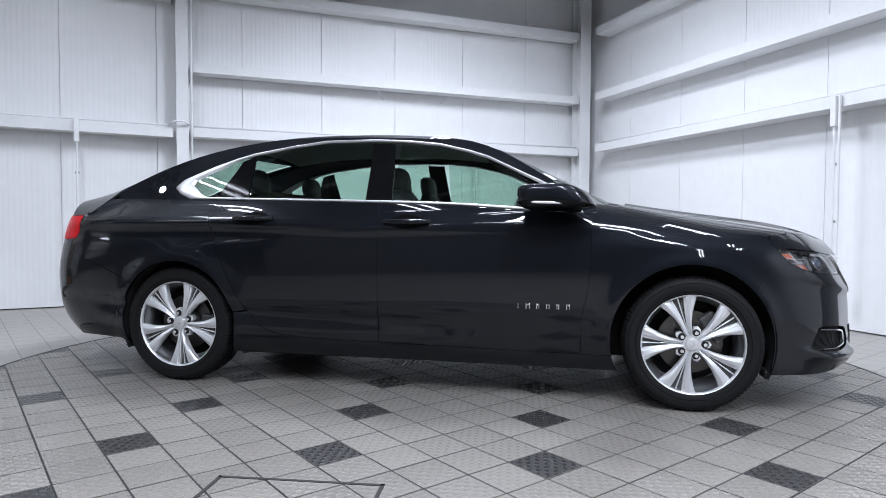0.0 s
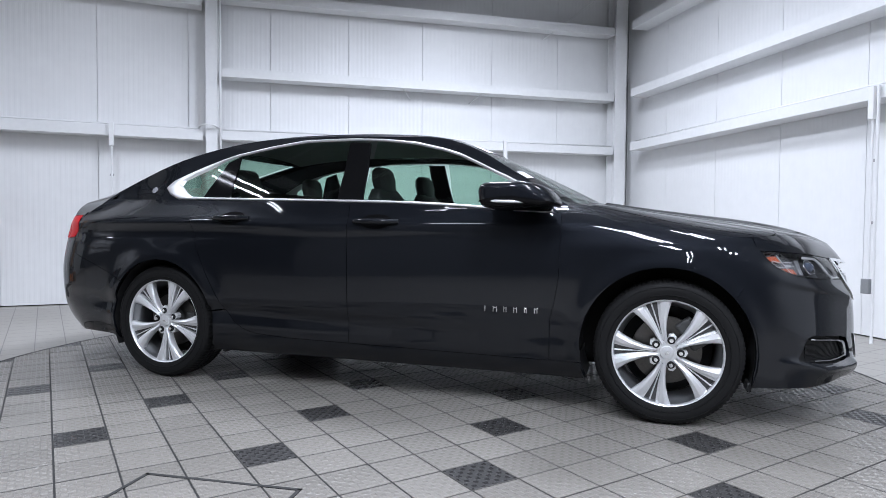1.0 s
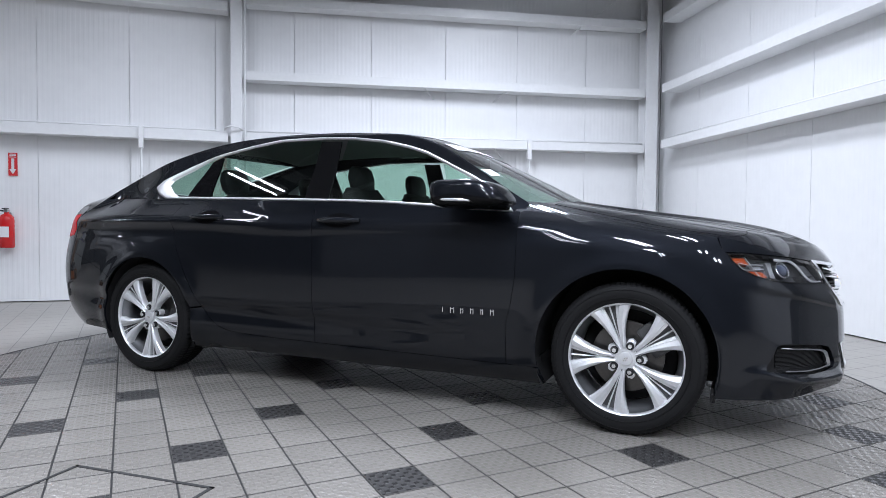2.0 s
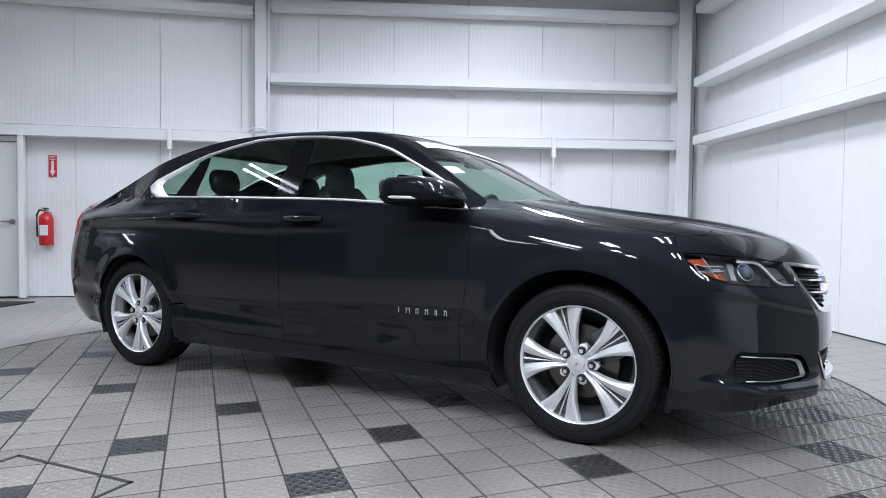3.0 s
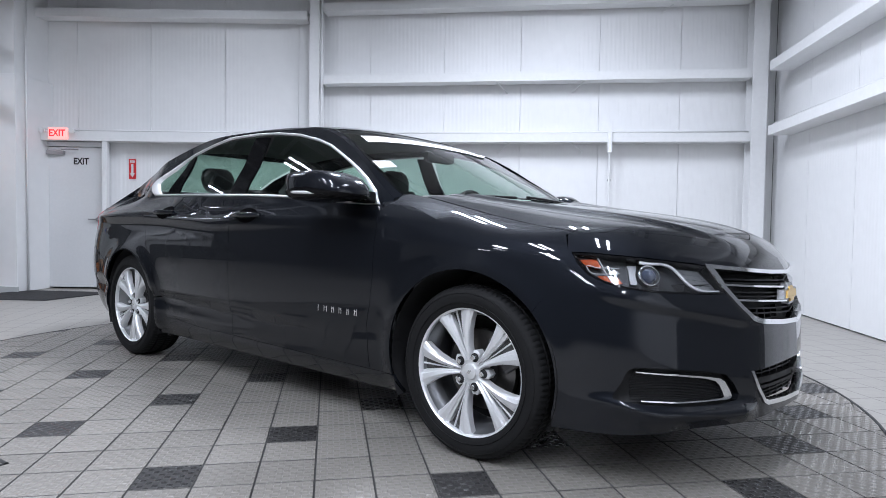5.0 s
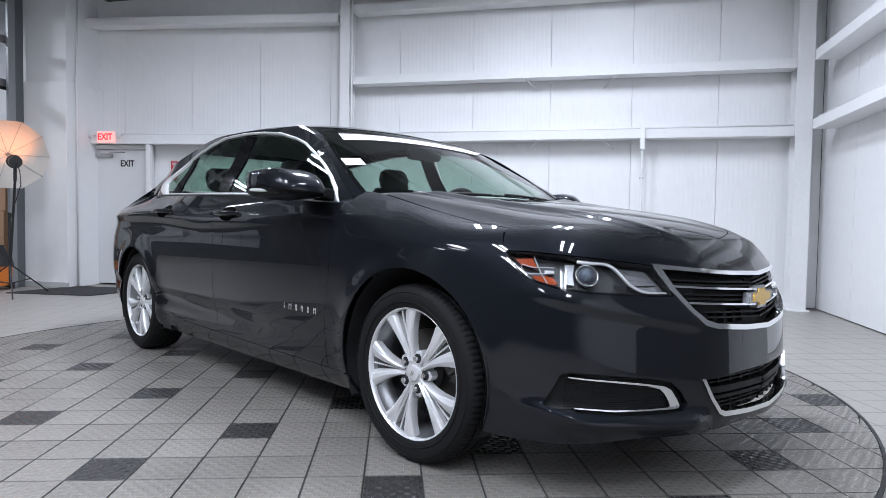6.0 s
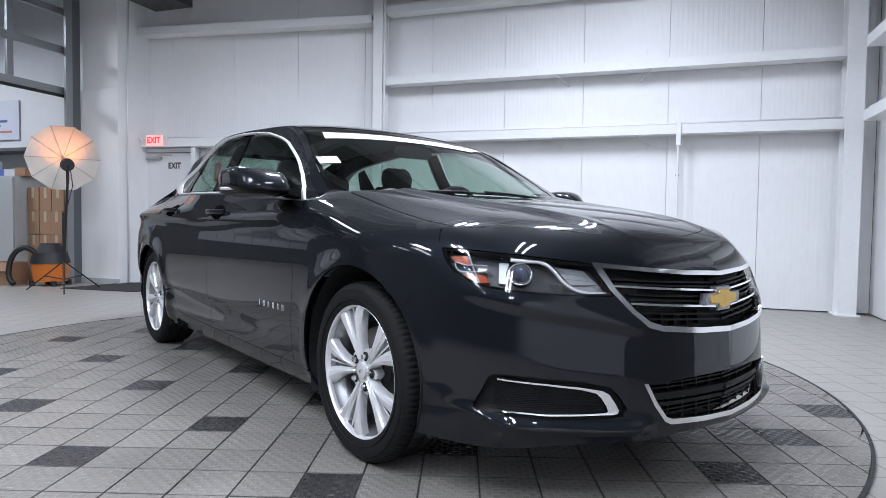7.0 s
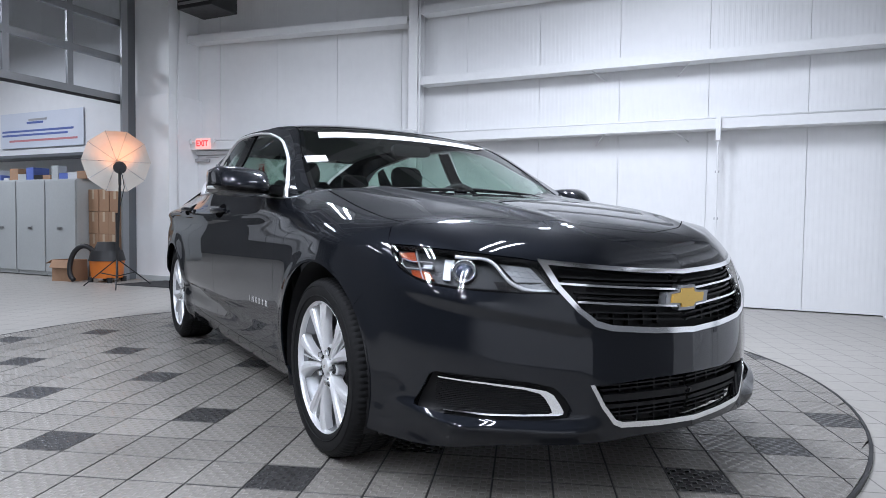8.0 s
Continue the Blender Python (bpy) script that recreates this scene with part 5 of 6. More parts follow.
# door mirrors
for s in (-1, 1):
    section = smooth_loop([(-0.128, 0.046), (-0.05, 0.060), (0.03, 0.062), (0.088, 0.043), (0.132, -0.008), (0.138, -0.040), (0.08, -0.056), (-0.05, -0.062), (-0.115, -0.056), (-0.133, -0.02)], 0.02)
    rings, low = [], []
    for u, k, dx in ((0.00, 0.30, 0.03), (0.008, 0.62, 0.022), (0.03, 0.88, 0.012), (0.07, 1.0, 0.004), (0.16, 1.0, -0.016), (0.212, 0.95, -0.030), (0.236, 0.83, -0.040), (0.249, 0.60, -0.048), (0.254, 0.22, -0.052)):
        rings.append([(-0.655 + dx + a * k * 1.26, s * (0.925 + u * 0.86), 1.046 + b * (0.25 + 0.75 * k) * (1 if k > 0.2 else 0.5) + 0.016 * (u / 0.24)) for a, b in section])
        low.append([(-0.655 + dx + a * k * 1.27, s * (0.925 + u * 0.87), 1.046 + min(b * 1.02, -0.034) * (0.25 + 0.75 * k) * (1 if k > 0.2 else 0.5) + 0.016 * (u / 0.24)) for a, b in section])
    m = loft("door_mirror", rings, PAINT, car, "dark grey door mirror with a silver lower strip")
    loft("lower_shell", low, GLOSS_BLACK, m)
    sweep("indicator_strip", [(-0.838, s * 1.055, 1.032), (-0.834, s * 1.095, 1.031), (-0.81, s * 1.126, 1.029), (-0.755, s * 1.139, 1.028), (-0.69, s * 1.139, 1.026), (-0.63, s * 1.130, 1.024)], 0.010, BRIGHT_TRIM, m, "silver indicator strip", flat=0.8)
    loft("mirror_foot", [[(x + a, s * y, z + b) for a, b in rounded(w, h, 0.010)] for y, w, h, x, z in ((0.870, 0.15, 0.050, -0.615, 1.012), (0.905, 0.12, 0.042, -0.615, 1.020), (0.95, 0.10, 0.038, -0.625, 1.028), (0.99, 0.08, 0.030, -0.64, 1.036))], GLOSS_BLACK, m)
    loft("mirror_glass", [[(-0.836 + t, s * (1.030 + a), 1.056 + b) for a, b in rounded(0.165, 0.098, 0.035)] for t in (0, 0.004)], material("mirror_silver", (0.85, 0.86, 0.87), 0.02, metal=1.0, dirt=0.01), m)
    if s > 0:  # folded in a little on the far side
        m.location = (0, -0.075, -0.018)

# door handles, lettering bar places
for s in (-1, 1):
    for x0, x1, z in ((-1.575, -1.318, 0.934), (-2.465, -2.222, 0.950)):
        ym = float(skin(q_of_x((x0 + x1) / 2), z)[1])
        cup = smooth_loop([(float(q_of_x(x0 + 0.035)), z), (float(q_of_x((x0 + x1) / 2)), z + 0.037), (float(q_of_x(x1 - 0.035)), z), (float(q_of_x((x0 + x1) / 2)), z - 0.041)])
        # flat black patch stands in for shade in the scoop behind the handle
        panel("handle_cup", [patch(right(skin), cup, step=0.012, gap=0, flange=0.0, lift=0.0012, mirror=s > 0)], FRIT_AND_CUP, car)
        rings = []
        for k in range(13):
            t = k / 12
            x = x0 + (x1 - x0) * t
            out = 0.010 + 0.032 * math.sin(math.pi * min(1, max(0, t)) ** 0.9) ** 0.7
            th = 0.011 + 0.006 * math.sin(math.pi * t)
            hh = 0.0105 + 0.0045 * math.sin(math.pi * t)
            yb = float(skin(q_of_x(x), z)[1])
            rings.append([(x, s * (yb + out + th * math.cos(c) * 0.8), z + hh * math.sin(c)) for c in [2 * math.pi * j / 12 for j in range(12)]])
        loft("door_handle", rings, PAINT, car, "body-coloured pull handle")

# raised chrome lettering on the front door, as plain bars
for xx, wide in zip(np.linspace(-0.856, -0.604, 6), (0, 0.018, 0.011, 0.013, 0.009, 0.013)):
    for dx in ((-wide / 2, wide / 2) if wide else (0,)):
        p = skin(q_of_x(xx + dx), 0.505)
        box("lettering_bar", (xx + dx - 0.0019, -float(p[1]) - 0.0035, 0.491), (xx + dx + 0.0019, -float(p[1]) + 0.002, 0.519), CHROME, car, 0.0008)
    if wide:
        p = skin(q_of_x(xx), 0.51)
        box("lettering_bar", (xx - wide / 2 + 0.0027, -float(p[1]) - 0.0035, 0.510), (xx + wide / 2 - 0.0027, -float(p[1]) + 0.002, 0.5145), CHROME, car, 0.0008)

# wheels
R_T = 0.336


def spoke_arm(sign):
    """One arm of a twin spoke along +x, face towards -y."""
    bm = bmesh.new()
    stations = [(0.046, 1.0, 19.0, -0.030), (0.075, 1.6, 16.5, -0.034), (0.11, 2.8, 15.6, -0.039), (0.16, 4.4, 17.6, -0.043), (0.20, 5.6, 19.8, -0.044), (0.230, 6.4, 21.6, -0.043), (0.2405, 6.8, 22.8, -0.041)]
    rows = []
    for r, a0, a1, y in stations:
        a0, a1 = radians(a0), radians(a1)
        mid = (a0 + a1) / 2
        row = []
        wide = a1 - a0
        for a, yy, in ((a0, y + 0.034), (a0, y + 0.011), (a0 + wide * 0.20, y + 0.008), (a0 + wide * 0.27, y + 0.0005), (mid + wide * 0.12, y - 0.004), (a1 - wide * 0.12, y + 0.001), (a1, y + 0.008), (a1, y + 0.036)):
            row.append(bm.verts.new((r * math.cos(a), yy, sign * r * math.sin(a))))
        rows.append(row)
    for i in range(len(rows) - 1):
        for k in range(7):
            bm.faces.new((rows[i][k], rows[i][k + 1], rows[i + 1][k + 1], rows[i + 1][k]))
    return bm


def build_wheel():
    w = empty("wheel")
    # tyre: bead, sidewall, shoulder, tread with three grooves; y below zero is the outer face
    prof = [(0.244, -0.098), (0.252, -0.106), (0.262, -0.108), (0.285, -0.1135), (0.300, -0.113), (0.315, -0.108), (0.324, -0.100), (0.3305, -0.090), (0.334, -0.078), (0.3355, -0.062), (0.3275, -0.060), (0.3275, -0.052), (0.336, -0.050), (0.3362, -0.008), (0.328, -0.006),
            (0.328, 0.006), (0.3362, 0.008), (0.336, 0.050), (0.3275, 0.052), (0.3275, 0.060), (0.3355, 0.062), (0.334, 0.078), (0.3305, 0.090), (0.324, 0.100), (0.315, 0.108), (0.285, 0.1135), (0.262, 0.108), (0.244, 0.098)]
    lug = {6: 0.002, 7: 0.0045, 8: 0.0045, 9: 0.0045, 12: 0.003, 13: 0.003, 16: 0.003, 17: 0.003, 20: 0.0045, 21: 0.0045, 22: 0.0045, 23: 0.002}
    tyre = lathe("tyre", prof, TYRE, w, 276, "black tyre with a grooved tread", wobble=lambda i, k: -lug.get(k, 0) if i % 3 == 0 else 0.0)
    for rr in (0.270, 0.3055):
        lathe("sidewall_rib", [(rr - 0.002, -0.1085 - (0.003 if rr < 0.3 else 0.0025)), (rr, -0.1145 if rr < 0.3 else -0.1140), (rr + 0.002, -0.1085 - (0.003 if rr < 0.3 else 0.0025))], TYRE, w, 96)
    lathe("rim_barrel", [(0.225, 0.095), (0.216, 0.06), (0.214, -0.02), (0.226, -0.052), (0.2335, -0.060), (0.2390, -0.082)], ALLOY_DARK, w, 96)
    rim = lathe("rim", [(0.2390, -0.082), (0.2395, -0.094), (0.2425, -0.101), (0.2465, -0.1035), (0.249, -0.100), (0.248, -0.094)], ALLOY, w, 96, "bright machined alloy rim")
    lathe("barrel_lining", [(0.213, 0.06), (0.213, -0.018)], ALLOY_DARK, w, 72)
    for k in range(5):
        t = pose(0, -0.052, 0, 0, -72 * k, 0)
        sp = part("spoke", spoke_arm(1), ALLOY, w, smooth=True, angle=28)
        sp.matrix_local = t
        sp2 = part("spoke", spoke_arm(-1), ALLOY, w, smooth=True, angle=28)
        sp2.matrix_local = t
        # slot floor between the two arms, with a thin rib
        bm = bmesh.new()
        pts = [(0.05, 0.0025), (0.11, 0.0070), (0.16, 0.0140), (0.236, 0.0300)]
        vs = [bm.verts.new((r, -0.012, h)) for r, h in pts] + [bm.verts.new((r, -0.012, -h)) for r, h in pts[::-1]]
        bm.faces.new(vs)
        fl = part("slot", bm, CALIPER, w)
        fl.matrix_local = t
        rib = part("rib", cyl_bm((0.06, -0.022, 0), (0.238, -0.026, 0), 0.0018, 8, 0.0040), ALLOY, w, smooth=True, angle=40)
        rib.matrix_local = t
        # lug pocket, nut
        n = pose(0, -0.052, 0, 0, -72 * k - 36, 0)
        wb = bmesh.new()
        a_ = [wb.verts.new(v) for v in ((0.030, -0.026, -0.020), (0.082, -0.024, -0.0165), (0.092, -0.020, 0), (0.082, -0.024, 0.0165), (0.030, -0.026, 0.020))]
        b_ = [wb.verts.new((v.co.x, 0.01, v.co.z)) for v in a_]
        wb.faces.new(a_)
        for i in range(5):
            wb.faces.new((a_[i], a_[(i + 1) % 5], b_[(i + 1) % 5], b_[i]))
        web = part("web", wb, ALLOY, w)
        web.matrix_local = n
        pk = part("nut_pocket", cyl_bm((0.060, -0.0275, 0), (0.060, -0.02, 0), 0.0175, 20), DARK_VOID, w, smooth=True, angle=40)
        pk.matrix_local = n
        nut = part("wheel_nut", cyl_bm((0.060, -0.042, 0), (0.060, -0.022, 0), 0.0098, 6, 0.0105), CHROME, w, smooth=True, angle=30)
        nut.matrix_local = n
    hub = part("hub_disc", cyl_bm((0, -0.078, 0), (0, -0.03, 0), 0.050, 40, 0.06), ALLOY, w, smooth=True, angle=30)
    cap = lathe("centre_cap", [(0.0005, -0.0905), (0.020, -0.0895), (0.029, -0.087), (0.031, -0.083), (0.031, -0.074)], ALLOY, w, 40, "silver centre cap with a small plain mark")
    bm = bmesh.new()
    vs = [bm.verts.new((y * 0.17, -0.0912, z * 0.17)) for y, z in CROSS]
    bm.faces.new(vs)
    part("cap_mark", bm, CHROME, w)
    part("valve", cyl_bm((0.205, -0.07, 0.05), (0.218, -0.088, 0.053), 0.0035, 8), CHROME, w, smooth=True)
    lathe("brake_disc", [(0.06, -0.005), (0.158, -0.005), (0.158, 0.018), (0.06, 0.018)], DISC, w, 64)
    lathe("disc_bell", [(0.01, -0.03), (0.072, -0.03), (0.078, -0.005)], CALIPER, w, 40)
    lathe("back_plate", [(0.02, 0.05), (0.205, 0.05)], DARK_VOID, w, 40)
    part("caliper", box_bm((0.095, -0.026, -0.075), (0.178, 0.03, 0.075), 0.012), CALIPER, w)
    return w


wheel = build_wheel()
wheel.name = "wheel"
wheel.parent = car
wheel.matrix_local = pose(0, -0.800, R_T - 0.002)
places = [(-2.837, -0.795, 11, False), (0.0, 0.800, 0, True), (-2.837, 0.795, 20, True)]


def copy_part(ob, m):
    """A copy of a part with its own parts, kept under the same thing."""
    made = {}
    for o in (ob, *ob.children_recursive):
        made[o] = o.copy()
        scene.collection.objects.link(made[o])
        made[o].parent = made.get(o.parent, o.parent)
    made[ob].matrix_local = m
    return made[ob]


for x, y, turn, flip in places:
    copy_part(wheel, pose(x, y, R_T - 0.002, 0, turn, 180 if flip else 0))
wheel.matrix_local = pose(0, -0.800, R_T - 0.002, 0, -36, 0)


# ---- things in the hall ----
WHITE_PAINT = material("white_door_paint", (0.70, 0.71, 0.72), 0.35, dirt=0.03, scale=2, grain=30)
RED_PAINT = material("red_enamel", (0.55, 0.018, 0.02), 0.22, dirt=0.06, scale=8)
SIGN_RED = material("red_sign_print", (0.62, 0.03, 0.035), 0.4, dirt=0.04)
BLACK_PRINT = material("black_print", (0.015, 0.015, 0.016), 0.5, dirt=0.05)
STEEL = material("brushed_steel", (0.45, 0.45, 0.46), 0.3, metal=0.9, dirt=0.06, scale=10, grain=120)
DARK_STEEL = material("dark_grey_door_steel", (0.13, 0.14, 0.15), 0.45, metal=0.3, dirt=0.08, scale=4)
MID_STEEL = material("grey_door_frame", (0.30, 0.31, 0.32), 0.4, metal=0.5, dirt=0.06, scale=4)
LOCKER = material("grey_cabinet_enamel", (0.42, 0.44, 0.44), 0.4, dirt=0.05, scale=2, grain=30)
CARD = material("brown_cardboard", (0.34, 0.205, 0.125), 0.85, dirt=0.12, scale=5, grain=60)
TAPE = material("pale_parcel_tape", (0.50, 0.40, 0.28), 0.4, dirt=0.06)
MAT_BLACK = material("black_mat", (0.018, 0.018, 0.019), 0.9, dirt=0.2, scale=14, grain=150, bump=0.001)
ORANGE = material("orange_plastic", (0.60, 0.16, 0.02), 0.4, dirt=0.08, scale=9)
BLUE_PRINT = material("blue_banner_print", (0.10, 0.15, 0.42), 0.5, dirt=0.05)
PINK_PRINT = material("red_banner_print", (0.55, 0.22, 0.24), 0.5, dirt=0.05)
BANNER = material("white_banner_vinyl", (0.66, 0.70, 0.78), 0.45, dirt=0.04, scale=2)
PAPER = material("mixed_paper", (0.55, 0.56, 0.58), 0.7, dirt=0.15, scale=9)
SIGN_GLOW = glow("lit_exit_letters", (0.95, 0.03, 0.04), 0.9)
SIGN_FACE = glow("lit_exit_face", (1.0, 0.50, 0.47), 0.62)


def word(name, text, size, mat, m, parent, stretch=(1, 1), extrude=0.001, bold=0.003):
    cu = bpy.data.curves.new(name, "FONT")
    cu.body, cu.size, cu.extrude, cu.align_x, cu.align_y = text, size, extrude, "CENTER", "CENTER"
    cu.offset = bold
    tmp = bpy.data.objects.new(name, cu)
    scene.collection.objects.link(tmp)
    bpy.context.view_layer.update()
    me = bpy.data.meshes.new_from_object(tmp.evaluated_get(bpy.context.evaluated_depsgraph_get()))
    bpy.data.objects.remove(tmp)
    me.materials.clear()
    me.materials.append(mat)
    ob = new(name, me)
    ob.parent = parent
    ob.matrix_local = m @ Matrix.Diagonal((stretch[0], stretch[1], 1, 1))
    return ob


def on_bay(x, y, z):
    """A frame on the turned bay: x along, y out of the wall is -y."""
    return bay @ pose(x, y, z)


def bay_x(x):
    """Way along the turned bay for a place x of the hall."""
    return (x - COL_X) / math.cos(radians(BEND))


# exit door with frame posts
ex_door = empty("door_1", on_bay(bay_x(-3.02), WY - 0.06, 0))
tagged(ex_door, "closed white steel exit door with a lever handle", "door", kind="structure")
box("leaf", (-0.375, -0.03, 0.012), (0.375, 0.02, 1.835), WHITE_PAINT, ex_door, 0.004)
for x0, x1 in ((-0.445, -0.382), (0.382, 0.445)):
    box("door_frame", (x0, -0.06, 0), (x1, 0.05, 1.90), WHITE_PAINT, ex_door, 0.004)
box("door_frame", (-0.382, -0.06, 1.842), (0.382, 0.05, 1.90), WHITE_PAINT, ex_door, 0.004)
box("door_closer", (-0.33, -0.085, 1.735), (-0.10, -0.032, 1.785), STEEL, ex_door, 0.008)
box("closer_arm", (-0.12, -0.10, 1.79), (0.10, -0.085, 1.803), STEEL, ex_door, 0.003)
cyl("lever", (0.325, -0.075, 0.90), (0.215, -0.075, 0.90), 0.010, STEEL, ex_door, 12)
cyl("rose", (0.325, -0.031, 0.90), (0.325, -0.05, 0.90), 0.030, STEEL, ex_door, 20)
cyl("spindle", (0.325, -0.05, 0.90), (0.325, -0.08, 0.90), 0.010, STEEL, ex_door, 12)
box("notice", (0.005, -0.034, 1.585), (0.20, -0.0305, 1.715), WHITE_PAINT, ex_door)
word("notice_text", "EXIT", 0.102, BLACK_PRINT, pose(0.103, -0.036, 1.65, 90, 0, 0), ex_door, (0.95, 1.15))
for x in (-3.555, -2.565):
    tagged(box("door_post", (bay_x(x) - 0.03, 0, 0), (bay_x(x) + 0.03, 0.06, 1.925), STEEL_WHITE, None, 0.004), "white square steel post beside the exit door", "post", kind="structure").matrix_world = bay @ pose(0, FY + 0.02, 0)

sign = empty("exit_sign", on_bay(bay_x(-3.12), FY - 0.002, 1.985))
tagged(sign, "red lit exit sign with two small lamp heads", "exit sign")
box("housing", (-0.118, -0.05, -0.070), (0.118, 0.0, 0.080), SIGN_FACE, sign, 0.006)
word("sign_text", "EXIT", 0.118, SIGN_GLOW, pose(0, -0.052, 0.004, 90, 0, 0), sign, (0.85, 1.0))
for s in (-1, 1):
    cyl("lamp_arm", (s * 0.13, -0.025, 0.03), (s * 0.175, -0.03, 0.045), 0.010, STEEL_WHITE, sign, 10)
    cyl("lamp_head", (s * 0.185, -0.005, 0.045), (s * 0.19, -0.065, 0.035), 0.024, STEEL_WHITE, sign, 20, 0.034)

arrow = empty("extinguisher_sign", on_bay(bay_x(-2.295), WY - 0.012, 1.57))
tagged(arrow, "red wall sign with a white down arrow", "sign")
box("plate", (-0.045, -0.003, -0.13), (0.045, 0.003, 0.13), SIGN_RED, arrow)
box("arrow_shaft", (-0.014, -0.006, -0.055), (0.014, -0.0035, 0.065), WHITE_PAINT, arrow)
bm = bmesh.new()
bm.faces.new([bm.verts.new(v) for v in ((-0.034, -0.0055, -0.055), (0.034, -0.0055, -0.055), (0, -0.0055, -0.115))])
part("arrow_head", bm, WHITE_PAINT, arrow)
for k in range(3):
    box("ink_bar", (-0.032, -0.0055, 0.078 + k * 0.016), (0.032, -0.0035, 0.086 + k * 0.016), WHITE_PAINT, arrow)

ext = empty("fire_extinguisher", on_bay(bay_x(-2.335), WY - 0.105, 0.62))
tagged(ext, "red fire extinguisher hung on the white wall", "fire extinguisher")
prof_e = [(0.0, 0.0), (0.068, 0.0), (0.076, 0.012), (0.076, 0.31), (0.070, 0.345), (0.050, 0.372), (0.026, 0.385), (0.024, 0.405)]
verts, faces = [], []
for i in range(28):
    a = 2 * math.pi * i / 28
    verts += [(r * math.cos(a), r * math.sin(a), z) for r, z in prof_e]
for i in range(28):
    for k in range(len(prof_e) - 1):
        a, b = i * len(prof_e) + k, ((i + 1) % 28) * len(prof_e) + k
        faces.append((a, b, b + 1, a + 1))
mesh_object("cylinder", verts, faces, RED_PAINT, ext, smooth=True)
box("label_plate", (-0.045, -0.0785, 0.12), (0.045, -0.0715, 0.24), WHITE_PAINT, ext, 0.002)
box("valve_head", (-0.022, -0.03, 0.40), (0.022, 0.03, 0.435), STEEL, ext, 0.006)
box("squeeze_lever", (-0.015, -0.10, 0.435), (0.015, 0.03, 0.447), BLACK_PRINT, ext, 0.003)
sweep("hose", [(-0.02, 0, 0.415), (-0.07, -0.01, 0.42), (-0.095, -0.02, 0.36), (-0.092, -0.02, 0.22), (-0.088, -0.02, 0.10)], 0.011, BLACK_PRINT, ext)
box("wall_hook", (-0.02, 0.076, 0.30), (0.02, 0.098, 0.40), STEEL, ext)

door_mat = mesh_object("door_mat", [(-3.55, 6.62, -0.012), (-2.45, 6.72, -0.012), (-2.25, 7.60, -0.012), (-3.40, 7.55, -0.012), (-3.54, 6.63, 0.0), (-2.46, 6.73, 0.0), (-2.26, 7.59, 0.0), (-3.39, 7.54, 0.0)],
                       [(4, 5, 6, 7), (0, 1, 5, 4), (1, 2, 6, 5), (2, 3, 7, 6), (3, 0, 4, 7), (3, 2, 1, 0)], MAT_BLACK)
tagged(door_mat, "black ribbed door mat on the concrete floor", "mat")


def power_drop(x0, m, z_low, label):
    """Wall rail power drop: a box on the rail, a conduit down, an outlet box."""
    ob = empty("power_drop", m)
    tagged(ob, label, "conduit")
    box("junction_box", (-0.025, -0.05, 1.79), (0.025, 0.0, 2.05), STEEL_WHITE, ob, 0.004)
    cyl("conduit", (0, -0.022, z_low), (0, -0.022, 1.79), 0.011, STEEL_WHITE, ob, 12)
    for z in (1.45, 0.95):
        if z > z_low + 0.1:
            box("clip", (-0.022, -0.014, z), (0.022, 0.0, z + 0.025), STEEL, ob, 0.002)
    if z_low < 1:
        box("outlet", (-0.037, -0.055, z_low - 0.06), (0.037, 0.0, z_low + 0.06), MID_STEEL, ob, 0.004)
    return ob


power_drop(0, on_bay(bay_x(-0.93), FY, 0), 0.45, "white conduit and outlet box below the wall rail")
power_drop(0, pose(3.80, FY, 0), 0.45, "white conduit and outlet box below the wall rail")
pd = power_drop(0, pose(FX, 4.27, 0, 0, 0, -90), 0.45, "white conduit and outlet box on the side wall")
cyl("riser", (0.045, -0.02, -0.01), (0.045, -0.02, 2.05), 0.012, STEEL_WHITE, pd, 12)
run = sweep("column_conduit", [(COL_X + 0.10, FY - 0.03, 5.3), (COL_X + 0.10, FY - 0.03, 0.0)], 0.013, STEEL_WHITE, None)
tagged(run, "white conduit running up the steel column", "conduit")
hook = sweep("rail_conduit", [(COL_X - 0.14, FY - 0.02, 2.045), (COL_X - 0.12, FY - 0.09, 2.06), (COL_X - 0.06, FY - 0.10, 2.085), (COL_X + 0.03, FY - 0.09, 2.08), (COL_X + 0.085, FY - 0.03, 2.05)] , 0.010, STEEL_WHITE, None)
tagged(hook, "white conduit bent round the column", "conduit")
for x, z, dx in ((2.43, 2.66, 0.13), (3.49, 2.66, -0.13), (2.60, 1.925, -0.14), (3.34, 1.925, 0.15)):
    tagged(sweep("rail_brace", [(x, FY + 0.03, z), (x + dx, WY - 0.01, z - 0.10)], 0.007, STEEL_WHITE), "thin white brace rod below a wall rail", "brace", "rail braces")
tagged(sweep("tension_rod", [(4.38, 8.30, 3.46), (5.34, 8.30, 4.22)], 0.007, STEEL_WHITE), "thin white tension rod across the wall bay", "brace", "rail braces")
for ln, m in ((5.15, pose(COL_X + 0.12, FY, 0)), (4.0, bay @ pose(-4.15, FY, 0))):
    tagged(sweep("rail_conduit", [m @ Vector((0, 0.02, 2.042)), m @ Vector((ln, 0.02, 2.042))], 0.010, STEEL_WHITE), "thin white conduit along the wall rail", "conduit")
tagged(sweep("rail_conduit", [(FX + 0.02, FY - 0.4, 2.072), (FX + 0.02, 3.05, 2.072)], 0.010, STEEL_WHITE), "thin white conduit along the wall rail", "conduit")

